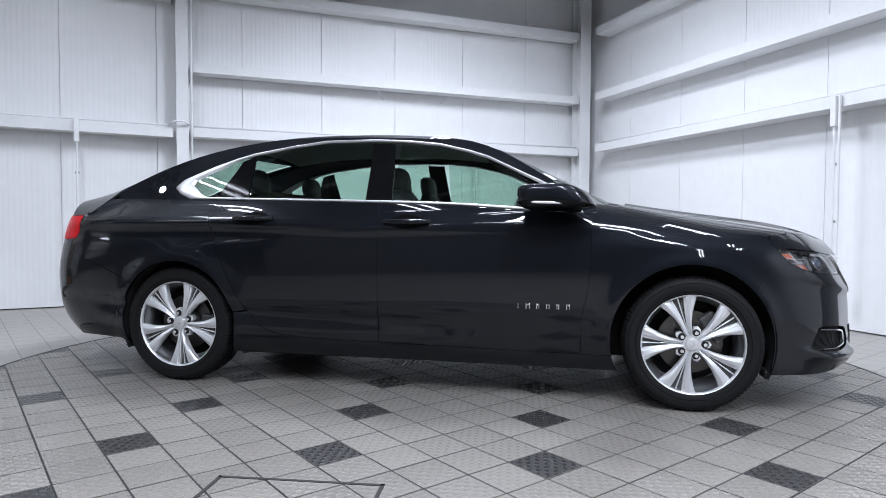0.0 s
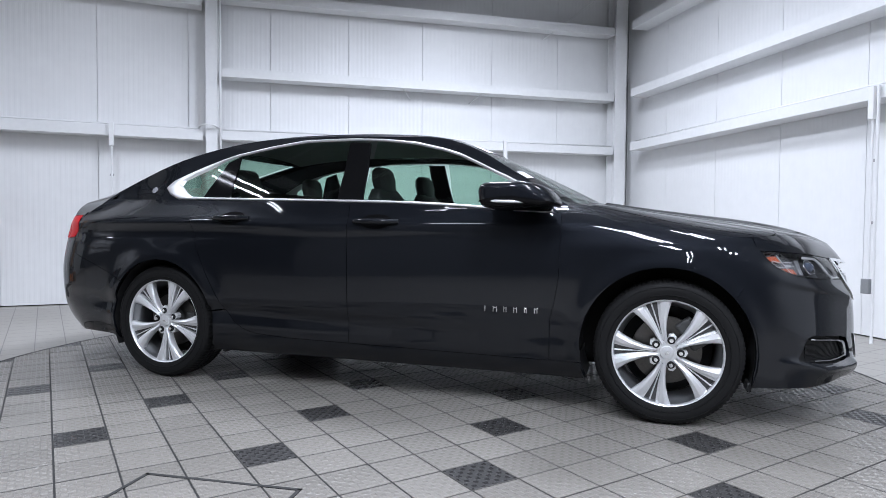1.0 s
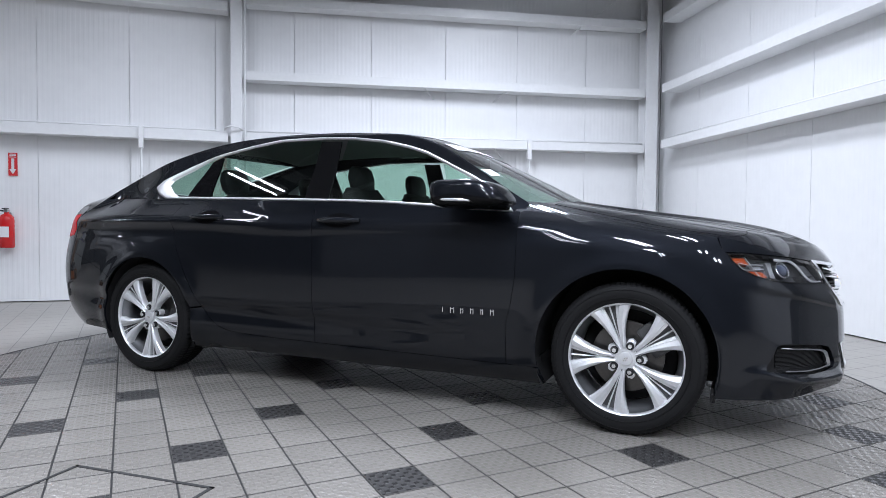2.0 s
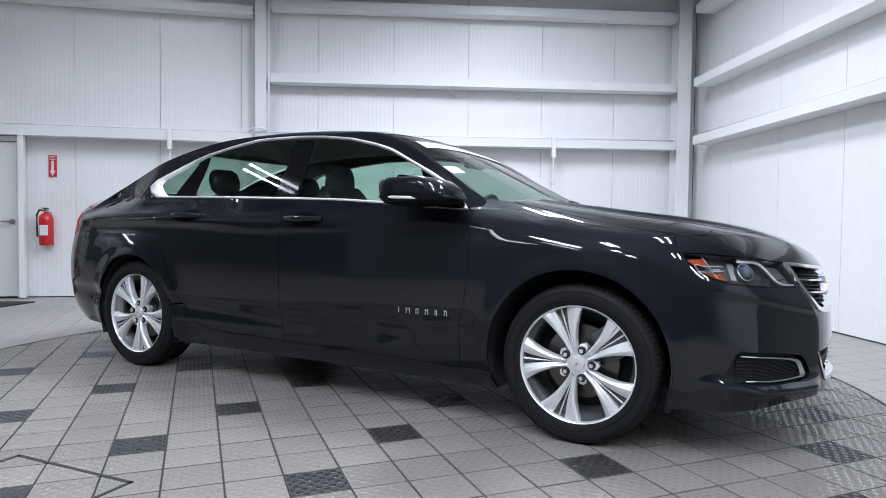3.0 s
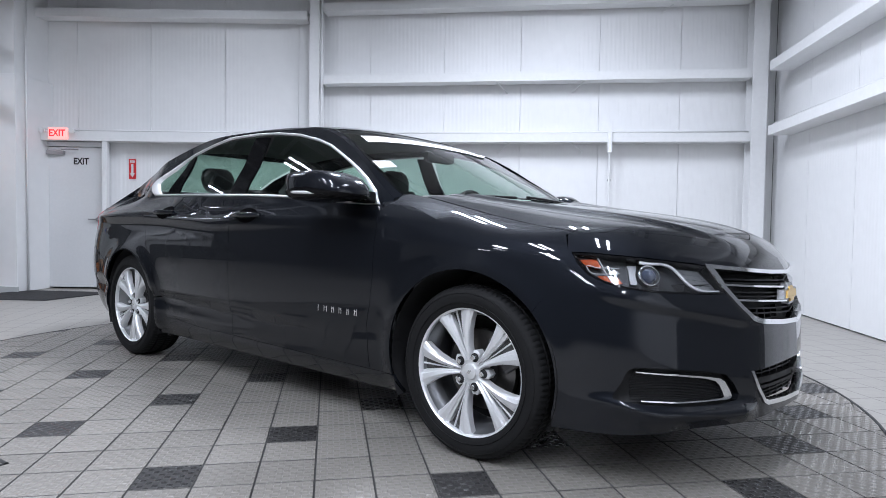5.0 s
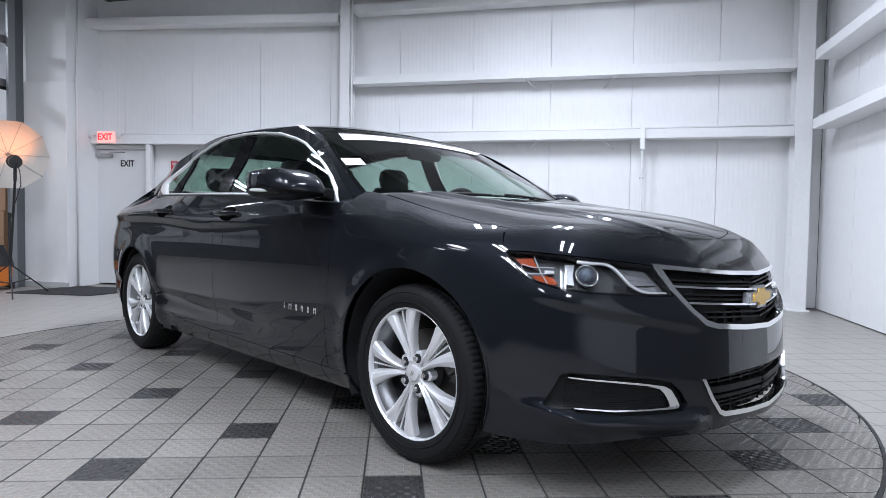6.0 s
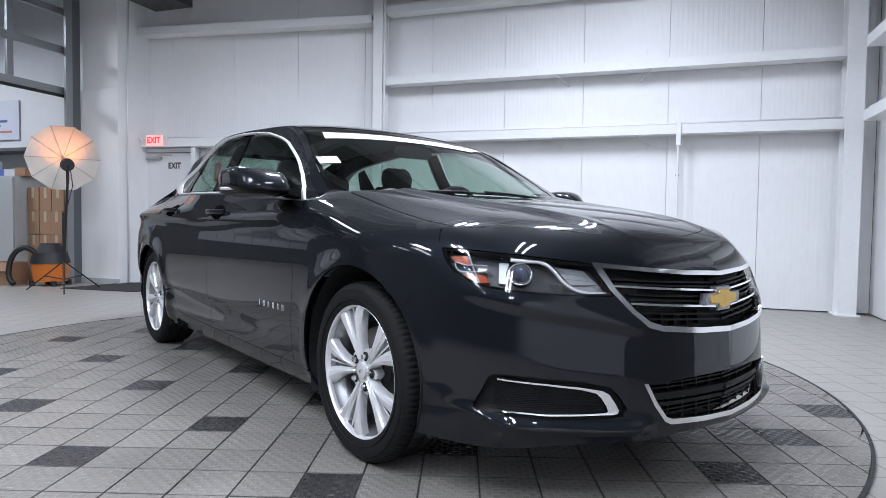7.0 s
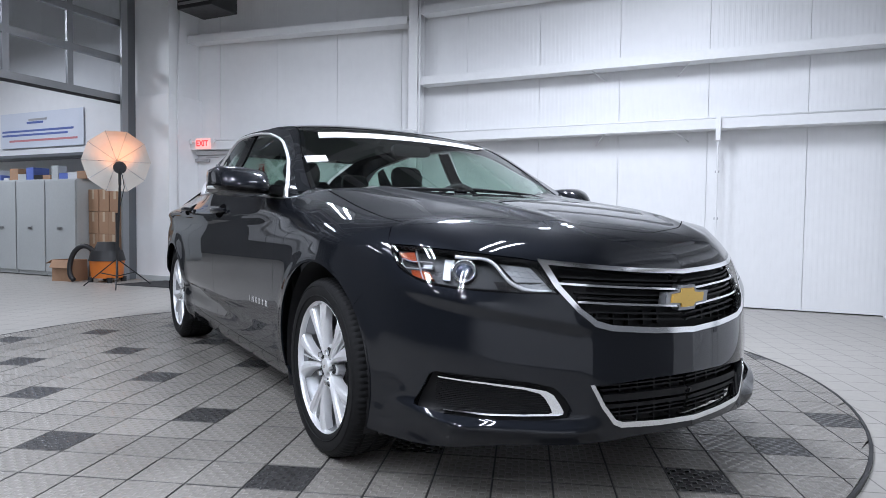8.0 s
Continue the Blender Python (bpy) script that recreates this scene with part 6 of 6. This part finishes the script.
# end wall pier, overhead door, and the store room behind
pier = empty("wall_west_pier")
tagged(pier, "white pier between the overhead door and the back wall", "wall", kind="structure")
box("upper", (-4.05, 7.42, 2.66), (-3.42, 8.6, CEIL), PANEL, pier)
box("cladding", (-4.07, 7.36, -0.01), (-3.36, 8.6, 2.66), PANEL, pier, 0.006)
tagged(sweep("pier_conduit", [(-3.36, 7.55, 3.9), (-3.38, 7.55, 2.9), (-3.33, 7.50, 2.70), (-3.33, 7.50, 0.0)], 0.014, STEEL_WHITE), "white conduit on the corner pier", "conduit")
tagged(box("pier_skirting", (-4.075, 7.34, -0.01), (-3.34, 7.36, 0.06), LOCKER), "grey skirting of the corner pier", "skirting", kind="structure")

odoor = empty("door_2")
tagged(odoor, "half raised overhead door of glazed grey metal sections", "overhead door", kind="structure")
box("jamb", (-4.13, 7.20, -0.01), (-4.02, 7.355, CEIL), DARK_STEEL, odoor, 0.004)
box("track", (-4.02, 7.10, -0.01), (-3.98, 7.20, CEIL), MID_STEEL, odoor, 0.003)
PANE = clear_glass("door_pane", (0.86, 0.88, 0.90), 1.45)
rails = (2.56, 3.11, 3.62, 4.15, 4.68)
for z in rails:
    box("rail", (-4.12, 1.2, z), (-4.07, 7.2, z + 0.095), MID_STEEL, odoor, 0.003)
for y in (6.40, 5.58, 4.76, 3.94, 3.12, 2.30):
    for z0, z1 in zip(rails[:-1], rails[1:]):
        box("stile", (-4.115, y - 0.04, z0 + 0.095), (-4.075, y + 0.04, z1), MID_STEEL, odoor)
ys = [7.2, 6.44, 6.36, 5.62, 5.54, 4.80, 4.72, 3.98, 3.90, 3.16, 3.08, 2.34, 2.26, 1.2]
for z0, z1 in zip(rails[:-1], rails[1:]):
    for ya, yb in zip(ys[0::2], ys[1::2]):
        g = mesh_object("pane", [(-4.095, ya, z0 + 0.09), (-4.095, yb, z0 + 0.09), (-4.095, yb, z1 + 0.005), (-4.095, ya, z1 + 0.005)], [(0, 1, 2, 3)], PANE, odoor)
        g.visible_shadow = False
box("bottom_seal", (-4.115, 1.2, 2.525), (-4.075, 7.2, 2.56), BLACK_RUBBER, odoor)
# unseen wall, added dark so that the car doors mirror little light
tagged(box("wall_west_south", (-4.15, -12, -0.01), (-4.03, 1.2, CEIL), DARK_WALL), "unseen dark end wall added beside the overhead door to darken reflections", "wall", kind="structure")
tagged(box("wall_store", (-9.0, 7.95, -0.01), (-4.07, 8.1, CEIL), PANEL), "pale wall of the store room", "wall", kind="structure")

for k in range(4):
    cab = empty("cabinet", pose(-4.80 - 0.705 * (k + 0.5), 7.22, 0))
    tagged(cab, "tall grey metal storage cabinet with one door", "cabinet", "cabinet row")
    box("body", (-0.345, -0.24, 0.0), (0.345, 0.27, 1.46), LOCKER, cab, 0.006)
    dr = box("cabinet_door", (-0.335, -0.262, 0.06), (0.335, -0.242, 1.44), LOCKER, cab, 0.005)
    box("handle", (-0.05, -0.275, 0.70), (0.05, -0.262, 0.74), STEEL, dr, 0.004)
random.seed(4)
for k in range(14):
    x = -7.4 + k * 0.20
    w, d, h = random.uniform(0.10, 0.22), random.uniform(0.12, 0.3), random.uniform(0.04, 0.22)
    if k % 4 == 0:
        ob = box("paper_stack", (x - w / 2, 7.05, 1.461), (x + w / 2, 7.05 + d, 1.461 + h * 0.5), PAPER if k % 8 else BLACK_PRINT, None, 0.003)
        tagged(ob, "untidy stack of papers on the cabinets", "papers", "cabinet clutter")
    else:
        ob = box("small_box", (x - w / 2, 7.05, 1.461), (x + w / 2, 7.05 + d, 1.461 + h), (PAPER, CARD, LOCKER, BLUE_PRINT)[k % 4], None, 0.004)
        tagged(ob, "small box lying on the grey cabinets", "box", "cabinet clutter")
shelf = box("wall_shelf", (-9.0, 7.55, 1.88), (-4.6, 7.95, 1.93), DARK_STEEL, None, 0.004)
tagged(shelf, "long dark shelf on the store room wall", "shelf")
ban = empty("banner", pose(-7.05, 7.93, 2.42))
tagged(ban, "white wall banner with blue and red printed bars", "banner")
box("sheet", (-1.15, -0.012, -0.31), (1.10, 0.0, 0.31), BANNER, ban)
for k, (z, x0, x1, mt) in enumerate(((-0.03, -1.1, 0.85, BLUE_PRINT), (-0.10, -1.1, 0.70, BLUE_PRINT), (-0.20, -0.9, 0.95, PINK_PRINT), (0.16, -0.35, 0.15, STEEL), (0.11, -0.40, 0.05, BLUE_PRINT))):
    box("print_bar", (x0, -0.016, z), (x1, -0.0125, z + 0.035), mt, ban)
for i in range(3):
    for j in range(4):
        w, h = 0.218, 0.33
        ob = empty("carton", pose(-4.68 + i * 0.222 + random.uniform(-0.003, 0.003), 7.35 + random.uniform(-0.015, 0.015), j * h - 0.012, 0, 0, random.uniform(-1.5, 1.5)))
        tagged(ob, "closed brown cardboard carton in a stack", "carton", "carton stack")
        box("carton_body", (-w / 2 + 0.004, -0.2, 0.001), (w / 2 - 0.004, 0.2, h - 0.002), CARD, ob, 0.004)
        box("tape", (-0.025, -0.2015, h * 0.55), (0.025, -0.2, h - 0.004), TAPE, ob)
oc = empty("open_carton", pose(-4.60, 6.72, -0.012, 0, 0, 8))
tagged(oc, "open empty cardboard carton on the floor", "carton")
for nm, lo, hi in (("wall", (-0.17, -0.14, 0), (-0.165, 0.14, 0.30)), ("wall", (0.165, -0.14, 0), (0.17, 0.14, 0.30)), ("wall", (-0.165, -0.14, 0), (0.165, -0.135, 0.30)), ("wall", (-0.165, 0.135, 0), (0.165, 0.14, 0.30)), ("base", (-0.165, -0.135, 0), (0.165, 0.135, 0.005))):
    box(nm, lo, hi, CARD, oc)
fl = box("flap", (0, -0.14, 0), (0.13, 0.14, 0.005), CARD, oc)
fl.matrix_local = pose(-0.17, 0, 0.30, 0, 155, 0)
fl = box("flap", (-0.165, 0, 0), (0.165, 0.12, 0.005), CARD, oc)
fl.matrix_local = pose(0, -0.14, 0.30, -115, 0, 0)

# studio umbrella on a stand, with its lamp
US = Vector((-3.29, 6.46, 0))
umb = empty("studio_umbrella", pose(*US))
tagged(umb, "white studio umbrella glowing orange on a black light stand", "umbrella")
CLOTH = material("white_umbrella_cloth", (0.70, 0.66, 0.60), 0.6, dirt=0.05, scale=6)
nt = CLOTH.node_tree
tr = nt.nodes.new("ShaderNodeBsdfTranslucent")
tr.inputs[0].default_value = (0.75, 0.70, 0.62, 1)
mx = nt.nodes.new("ShaderNodeMixShader")
mx.inputs[0].default_value = 0.45
nt.links.new(nt.nodes["Principled BSDF"].outputs[0], mx.inputs[1])
nt.links.new(tr.outputs[0], mx.inputs[2])
nt.links.new(mx.outputs[0], nt.nodes["Material Output"].inputs[0])
aim = look((0, 0, 1.60), (3.6, -2.9, 1.25)).to_3x3().to_4x4()     # -z looks out of the bowl
C0 = Vector((-0.03, 0.03, 1.62))
ribs_n, rad, dep = 10, 0.405, 0.15
verts, faces = [], []
rings_n = 6
for i in range(ribs_n * 2):
    a = math.pi * i / ribs_n
    sag = 1.0 if i % 2 == 0 else 0.955
    for k in range(rings_n + 1):
        t = k / rings_n
        r = rad * t * (1 - (1 - sag) * t)
        verts.append(C0 + aim.to_3x3() @ Vector((r * math.cos(a), r * math.sin(a), dep * (1 - t * t))))
for i in range(ribs_n * 2):
    for k in range(rings_n):
        a, b = i * (rings_n + 1) + k, ((i + 1) % (ribs_n * 2)) * (rings_n + 1) + k
        faces.append((a, b, b + 1, a + 1) if k else (a, b + 1, a + 1))
mesh_object("canopy", verts, faces, CLOTH, umb, label="white cloth canopy")
for i in range(ribs_n):
    a = 2 * math.pi * i / ribs_n
    sweep("rib", [C0 + aim.to_3x3() @ Vector((rad * t * math.cos(a), rad * t * math.sin(a), dep * (1 - t * t) - 0.008)) for t in (0.02, 0.25, 0.5, 0.75, 1.0)], 0.0035, STEEL, umb, n=6)
sweep("shaft", [C0 + aim.to_3x3() @ Vector((0, 0, dep)), C0 + aim.to_3x3() @ Vector((0, 0, -0.42))], 0.005, STEEL, umb, n=8)
head_c = C0 + aim.to_3x3() @ Vector((-0.02, -0.03, -0.24)) + Vector((0.03, 0, -0.05))
hv = aim.to_3x3() @ Vector((0, 0, 1))
cyl("flash_head", head_c - hv * 0.11, head_c + hv * 0.07, 0.064, SATIN_BLACK, umb, 24)
cyl("flash_rim", head_c + hv * 0.07, head_c + hv * 0.10, 0.066, SATIN_BLACK, umb, 24, 0.078)
cyl("bracket", head_c - Vector((0, 0, 0.05)), head_c - Vector((0, 0, 0.22)), 0.018, SATIN_BLACK, umb, 12)
sweep("lamp_cord", [head_c - hv * 0.11, head_c - hv * 0.13 + Vector((0.05, 0, -0.1)), head_c + Vector((0.08, 0, -0.25)), (0.02, 0, 0.9)], 0.005, SATIN_BLACK, umb, n=6)
cyl("stand_pole", (0, 0, 0.30), (head_c.x, head_c.y, head_c.z - 0.20), 0.014, SATIN_BLACK, umb, 12)
cyl("stand_sleeve", (0, 0, 0.10), (0, 0, 0.95), 0.015, SATIN_BLACK, umb, 12)
for a in (200, 320, 80):
    d = Vector((math.cos(radians(a)), math.sin(radians(a)), 0))
    cyl("stand_leg", d * 0.02 + Vector((0, 0, 0.34)), d * 0.46 + Vector((0, 0, -0.004)), 0.008, SATIN_BLACK, umb, 10)
    cyl("leg_brace", Vector((0, 0, 0.13)), d * 0.24 + Vector((0, 0, 0.17)), 0.007, SATIN_BLACK, umb, 8)
warm = bpy.data.lights.new("flash_lamp", "SPOT")
warm.energy, warm.color, warm.spot_size, warm.spot_blend, warm.shadow_soft_size = 17.0, (1.0, 0.33, 0.08), radians(125), 1.0, 0.05
new("flash_lamp", warm).matrix_world = look(US + head_c + hv * 0.115, US + head_c + hv * 1.0 + Vector((-0.35, 0, 1.5)))

vac = empty("vacuum_cleaner", pose(-4.03, 6.88, -0.012, 0, 0, 20))
tagged(vac, "orange and black wet vacuum cleaner with a black hose", "vacuum cleaner")
cyl("tub", (0, 0, 0.06), (0, 0, 0.30), 0.20, ORANGE, vac, 32, 0.225)
cyl("lid", (0, 0, 0.30), (0, 0, 0.44), 0.238, SATIN_BLACK, vac, 32, 0.20)
cyl("motor_head", (0, 0, 0.44), (0, 0, 0.56), 0.175, SATIN_BLACK, vac, 28, 0.12)
for a in range(4):
    d = Vector((math.cos(a * 1.57 + 0.7), math.sin(a * 1.57 + 0.7), 0))
    cyl("caster", d * 0.21 + Vector((0, 0, 0.0)), d * 0.21 + Vector((0, 0, 0.07)), 0.035, SATIN_BLACK, vac, 14)
_hx, _hz = Curve([(0, -0.12), (1, -0.24), (2, -0.36), (3, -0.43), (4, -0.43), (5, -0.36)]), Curve([(0, 0.42), (1, 0.50), (2, 0.45), (3, 0.30), (4, 0.12), (5, 0.032)])
sweep("hose", [(float(_hx(t)), -0.10 - 0.02 * t, float(_hz(t))) for t in np.linspace(0, 5, 40)], 0.034, SATIN_BLACK, vac, "black ribbed hose", n=12)

# hatch outline in the turntable
hatch = empty("floor_hatch")
tagged(hatch, "flush floor hatch with a thin dark metal frame", "hatch", kind="structure")
HA, HB = Vector((0.405, 2.692)), Vector((0.938, 2.417))
hd = (HB - HA).normalized()
hn = Vector((hd.y, -hd.x))
for p, q in ((HA, HB), (HB, HB + hn * 0.60), (HA, HA + hn * 0.60), (HA + hn * 0.60, HB + hn * 0.60)):
    d = (q - p).normalized()
    n = Vector((-d.y, d.x)) * 0.007
    pts = [p - n - d * 0.007, q - n + d * 0.007, q + n + d * 0.007, p + n - d * 0.007]
    polygon_prism("hatch_edge", [(v.x, v.y) for v in pts], -0.006, 0.0022, GROUT, hatch)

# ceiling fittings that carry the tubes
for k, (lx, ly, *rest) in enumerate(LAMP_SPOTS):
    f = empty("ceiling_light", pose(lx, ly, LAMP_Z))
    tagged(f, "long white high-bay tube light fixed under the roof", "ceiling light", "high-bay lights")
    box("reflector_tray", (-LAMP_X / 2 - 0.03, -LAMP_Y / 2 - 0.03, 0.012), (LAMP_X / 2 + 0.03, LAMP_Y / 2 + 0.03, 0.09), STEEL_WHITE, f, 0.01)
    for sy in (-0.45, 0.45):
        cyl("hanger_rod", (0, sy, 0.088), (0, sy, CEIL - LAMP_Z), 0.006, STEEL, f, 8)

# heater hung under the roof
heater = empty("unit_heater", pose(-2.66, 7.40, 3.72))
tagged(heater, "dark grey unit heater hung below the roof on rods", "heater")
box("case", (-0.31, -0.24, 0.0), (0.31, 0.24, 0.52), SATIN_BLACK, heater, 0.012)
for k in range(7):
    box("louvre", (-0.27, -0.262, 0.05 + 0.062 * k), (0.27, -0.242, 0.082 + 0.062 * k), MID_STEEL, heater, 0.003)
for sx in (-0.26, 0.26):
    for sy in (-0.18, 0.18):
        cyl("hanger_rod", (sx, sy, 0.52), (sx, sy, CEIL - 3.72), 0.006, STEEL, heater, 8)

# ---- turntable and its tiles ----
PITCH, TILE_TURN = 0.2035, 17.5
T_ORIGIN = (2.229, 1.812)     # a dark tile's centre in the turned grid


def tile_mesh(name, mat, size, thick=0.012):
    bm = bmesh.new()
    h = size / 2
    low = [bm.verts.new((sx * h, sy * h, -thick)) for sx, sy in ((-1, -1), (1, -1), (1, 1), (-1, 1))]
    mid = [bm.verts.new((sx * h, sy * h, -0.0018)) for sx, sy in ((-1, -1), (1, -1), (1, 1), (-1, 1))]
    top = [bm.verts.new((sx * (h - 0.0016), sy * (h - 0.0016), 0)) for sx, sy in ((-1, -1), (1, -1), (1, 1), (-1, 1))]
    for a, b in ((low, mid), (mid, top)):
        for i in range(4):
            bm.faces.new((a[i], a[(i + 1) % 4], b[(i + 1) % 4], b[i]))
    bm.faces.new(top)
    me = bpy.data.meshes.new(name)
    bm.to_mesh(me)
    bm.free()
    me.materials.append(mat)
    me.materials.append(TILE_EDGE)
    for face in list(me.polygons)[:-1]:
        face.material_index = 1
    return me


turntable = empty("turntable")
tagged(turntable, "round tiled vehicle turntable set flush into the floor", "turntable", kind="structure")
ring = [(TCX + TR * math.cos(a), TCY + TR * math.sin(a)) for a in [2 * math.pi * i / 128 for i in range(128)]]
polygon_prism("bed", ring, -0.011, -0.0035, GROUT, turntable)
seal_verts, seal_faces = [], []
for i in range(192):
    a = 2 * math.pi * i / 192
    for r, z in ((TR - 0.004, -0.01), (TR - 0.004, 0.0015), (TR + 0.009, 0.0015), (TR + 0.009, -0.012)):
        seal_verts.append((TCX + r * math.cos(a), TCY + r * math.sin(a), z))
for i in range(192):
    for k in range(3):
        a, b = 4 * i + k, 4 * ((i + 1) % 192) + k
        seal_faces.append((a, b, b + 1, a + 1))
mesh_object("edge_seal", seal_verts, seal_faces, BLACK_RUBBER, turntable, label="black rubber seal round the rim")
ca, sa = math.cos(radians(TILE_TURN)), math.sin(radians(TILE_TURN))
grey_me, dark_me = tile_mesh("tile", TILE_GREY, PITCH - 0.0050), tile_mesh("tile", TILE_DARK, PITCH - 0.0050)
spots = []
for i in range(-30, 31):
    for j in range(-20, 40):
        u, v = T_ORIGIN[0] + i * PITCH, T_ORIGIN[1] + j * PITCH
        x, y = u * ca - v * sa, u * sa + v * ca
        # dark tiles lie on the lattice of (2, 2) and (3, -3) steps
        p, q = (i + j) / 4.0, (i - j) / 6.0
        dark = p == int(p) and q == int(q) or (p - 0.5 == int(p - 0.5) and q - 0.5 == int(q - 0.5))
        spots.append((math.hypot(x - TCX, y - TCY), x, y, dark))
whole = [s for s in spots if s[0] < TR - 0.144]
cut = [s for s in spots if TR - 0.144 <= s[0] < TR + 0.14]
near = sorted(whole, key=lambda s: (s[1] - 2.2) ** 2 + (s[2] - 2.2) ** 2)
for d, x, y, dark in near[:300]:
    ob = new("tile", dark_me if dark else grey_me)
    ob.parent = turntable
    ob.matrix_local = pose(x, y, random.uniform(-0.0006, 0.0006), random.uniform(-0.12, 0.12), random.uniform(-0.12, 0.12), TILE_TURN)
for dark in (False, True):
    verts, faces = [], []
    me = dark_me if dark else grey_me
    for d, x, y, dk in near[300:]:
        if dk == dark:
            k = len(verts)
            m = pose(x, y, random.uniform(-0.0006, 0.0006), 0, 0, TILE_TURN)
            verts += [m @ v.co for v in me.vertices]
            faces += [tuple(k + i for i in p.vertices) for p in me.polygons]
    for d, x, y, dk in cut:
        if dk != dark:
            continue
        # tiles cut to the rim
        h = (PITCH - 0.0050) / 2
        m = pose(x, y, 0, 0, 0, TILE_TURN)
        poly = []
        for a, b in (((-h, -h), (h, -h)), ((h, -h), (h, h)), ((h, h), (-h, h)), ((-h, h), (-h, -h))):
            poly += [m @ Vector((a[0] + (b[0] - a[0]) * s / 6, a[1] + (b[1] - a[1]) * s / 6, 0)) for s in range(6)]
        keep = []
        for w in poly:
            d2 = math.hypot(w.x - TCX, w.y - TCY)
            lim = TR - 0.006
            keep.append(Vector((TCX + (w.x - TCX) * min(1, lim / d2), TCY + (w.y - TCY) * min(1, lim / d2), 0)))
        if sum(1 for w in poly if math.hypot(w.x - TCX, w.y - TCY) < TR - 0.006) < 3:
            continue
        k = len(verts)
        verts += keep + [Vector((w.x, w.y, -0.012)) for w in keep]
        n = len(keep)
        faces.append(tuple(k + i for i in range(n)))
        faces += [(k + n + i, k + n + (i + 1) % n, k + (i + 1) % n, k + i) for i in range(n)]
    turned = pose(0, 0, 0, 0, 0, TILE_TURN)
    ob = mesh_object("rim_tiles", [turned.inverted() @ w for w in verts], faces, TILE_DARK if dark else TILE_GREY, turntable, label="charcoal tiles towards the rim" if dark else "grey tiles towards the rim")
    ob["kind"] = "stuff"
    ob.matrix_local = turned
    ob.data.materials.append(TILE_EDGE)
    for face in ob.data.polygons:
        face.material_index = 0 if abs(face.normal.z) > 0.9 else 1
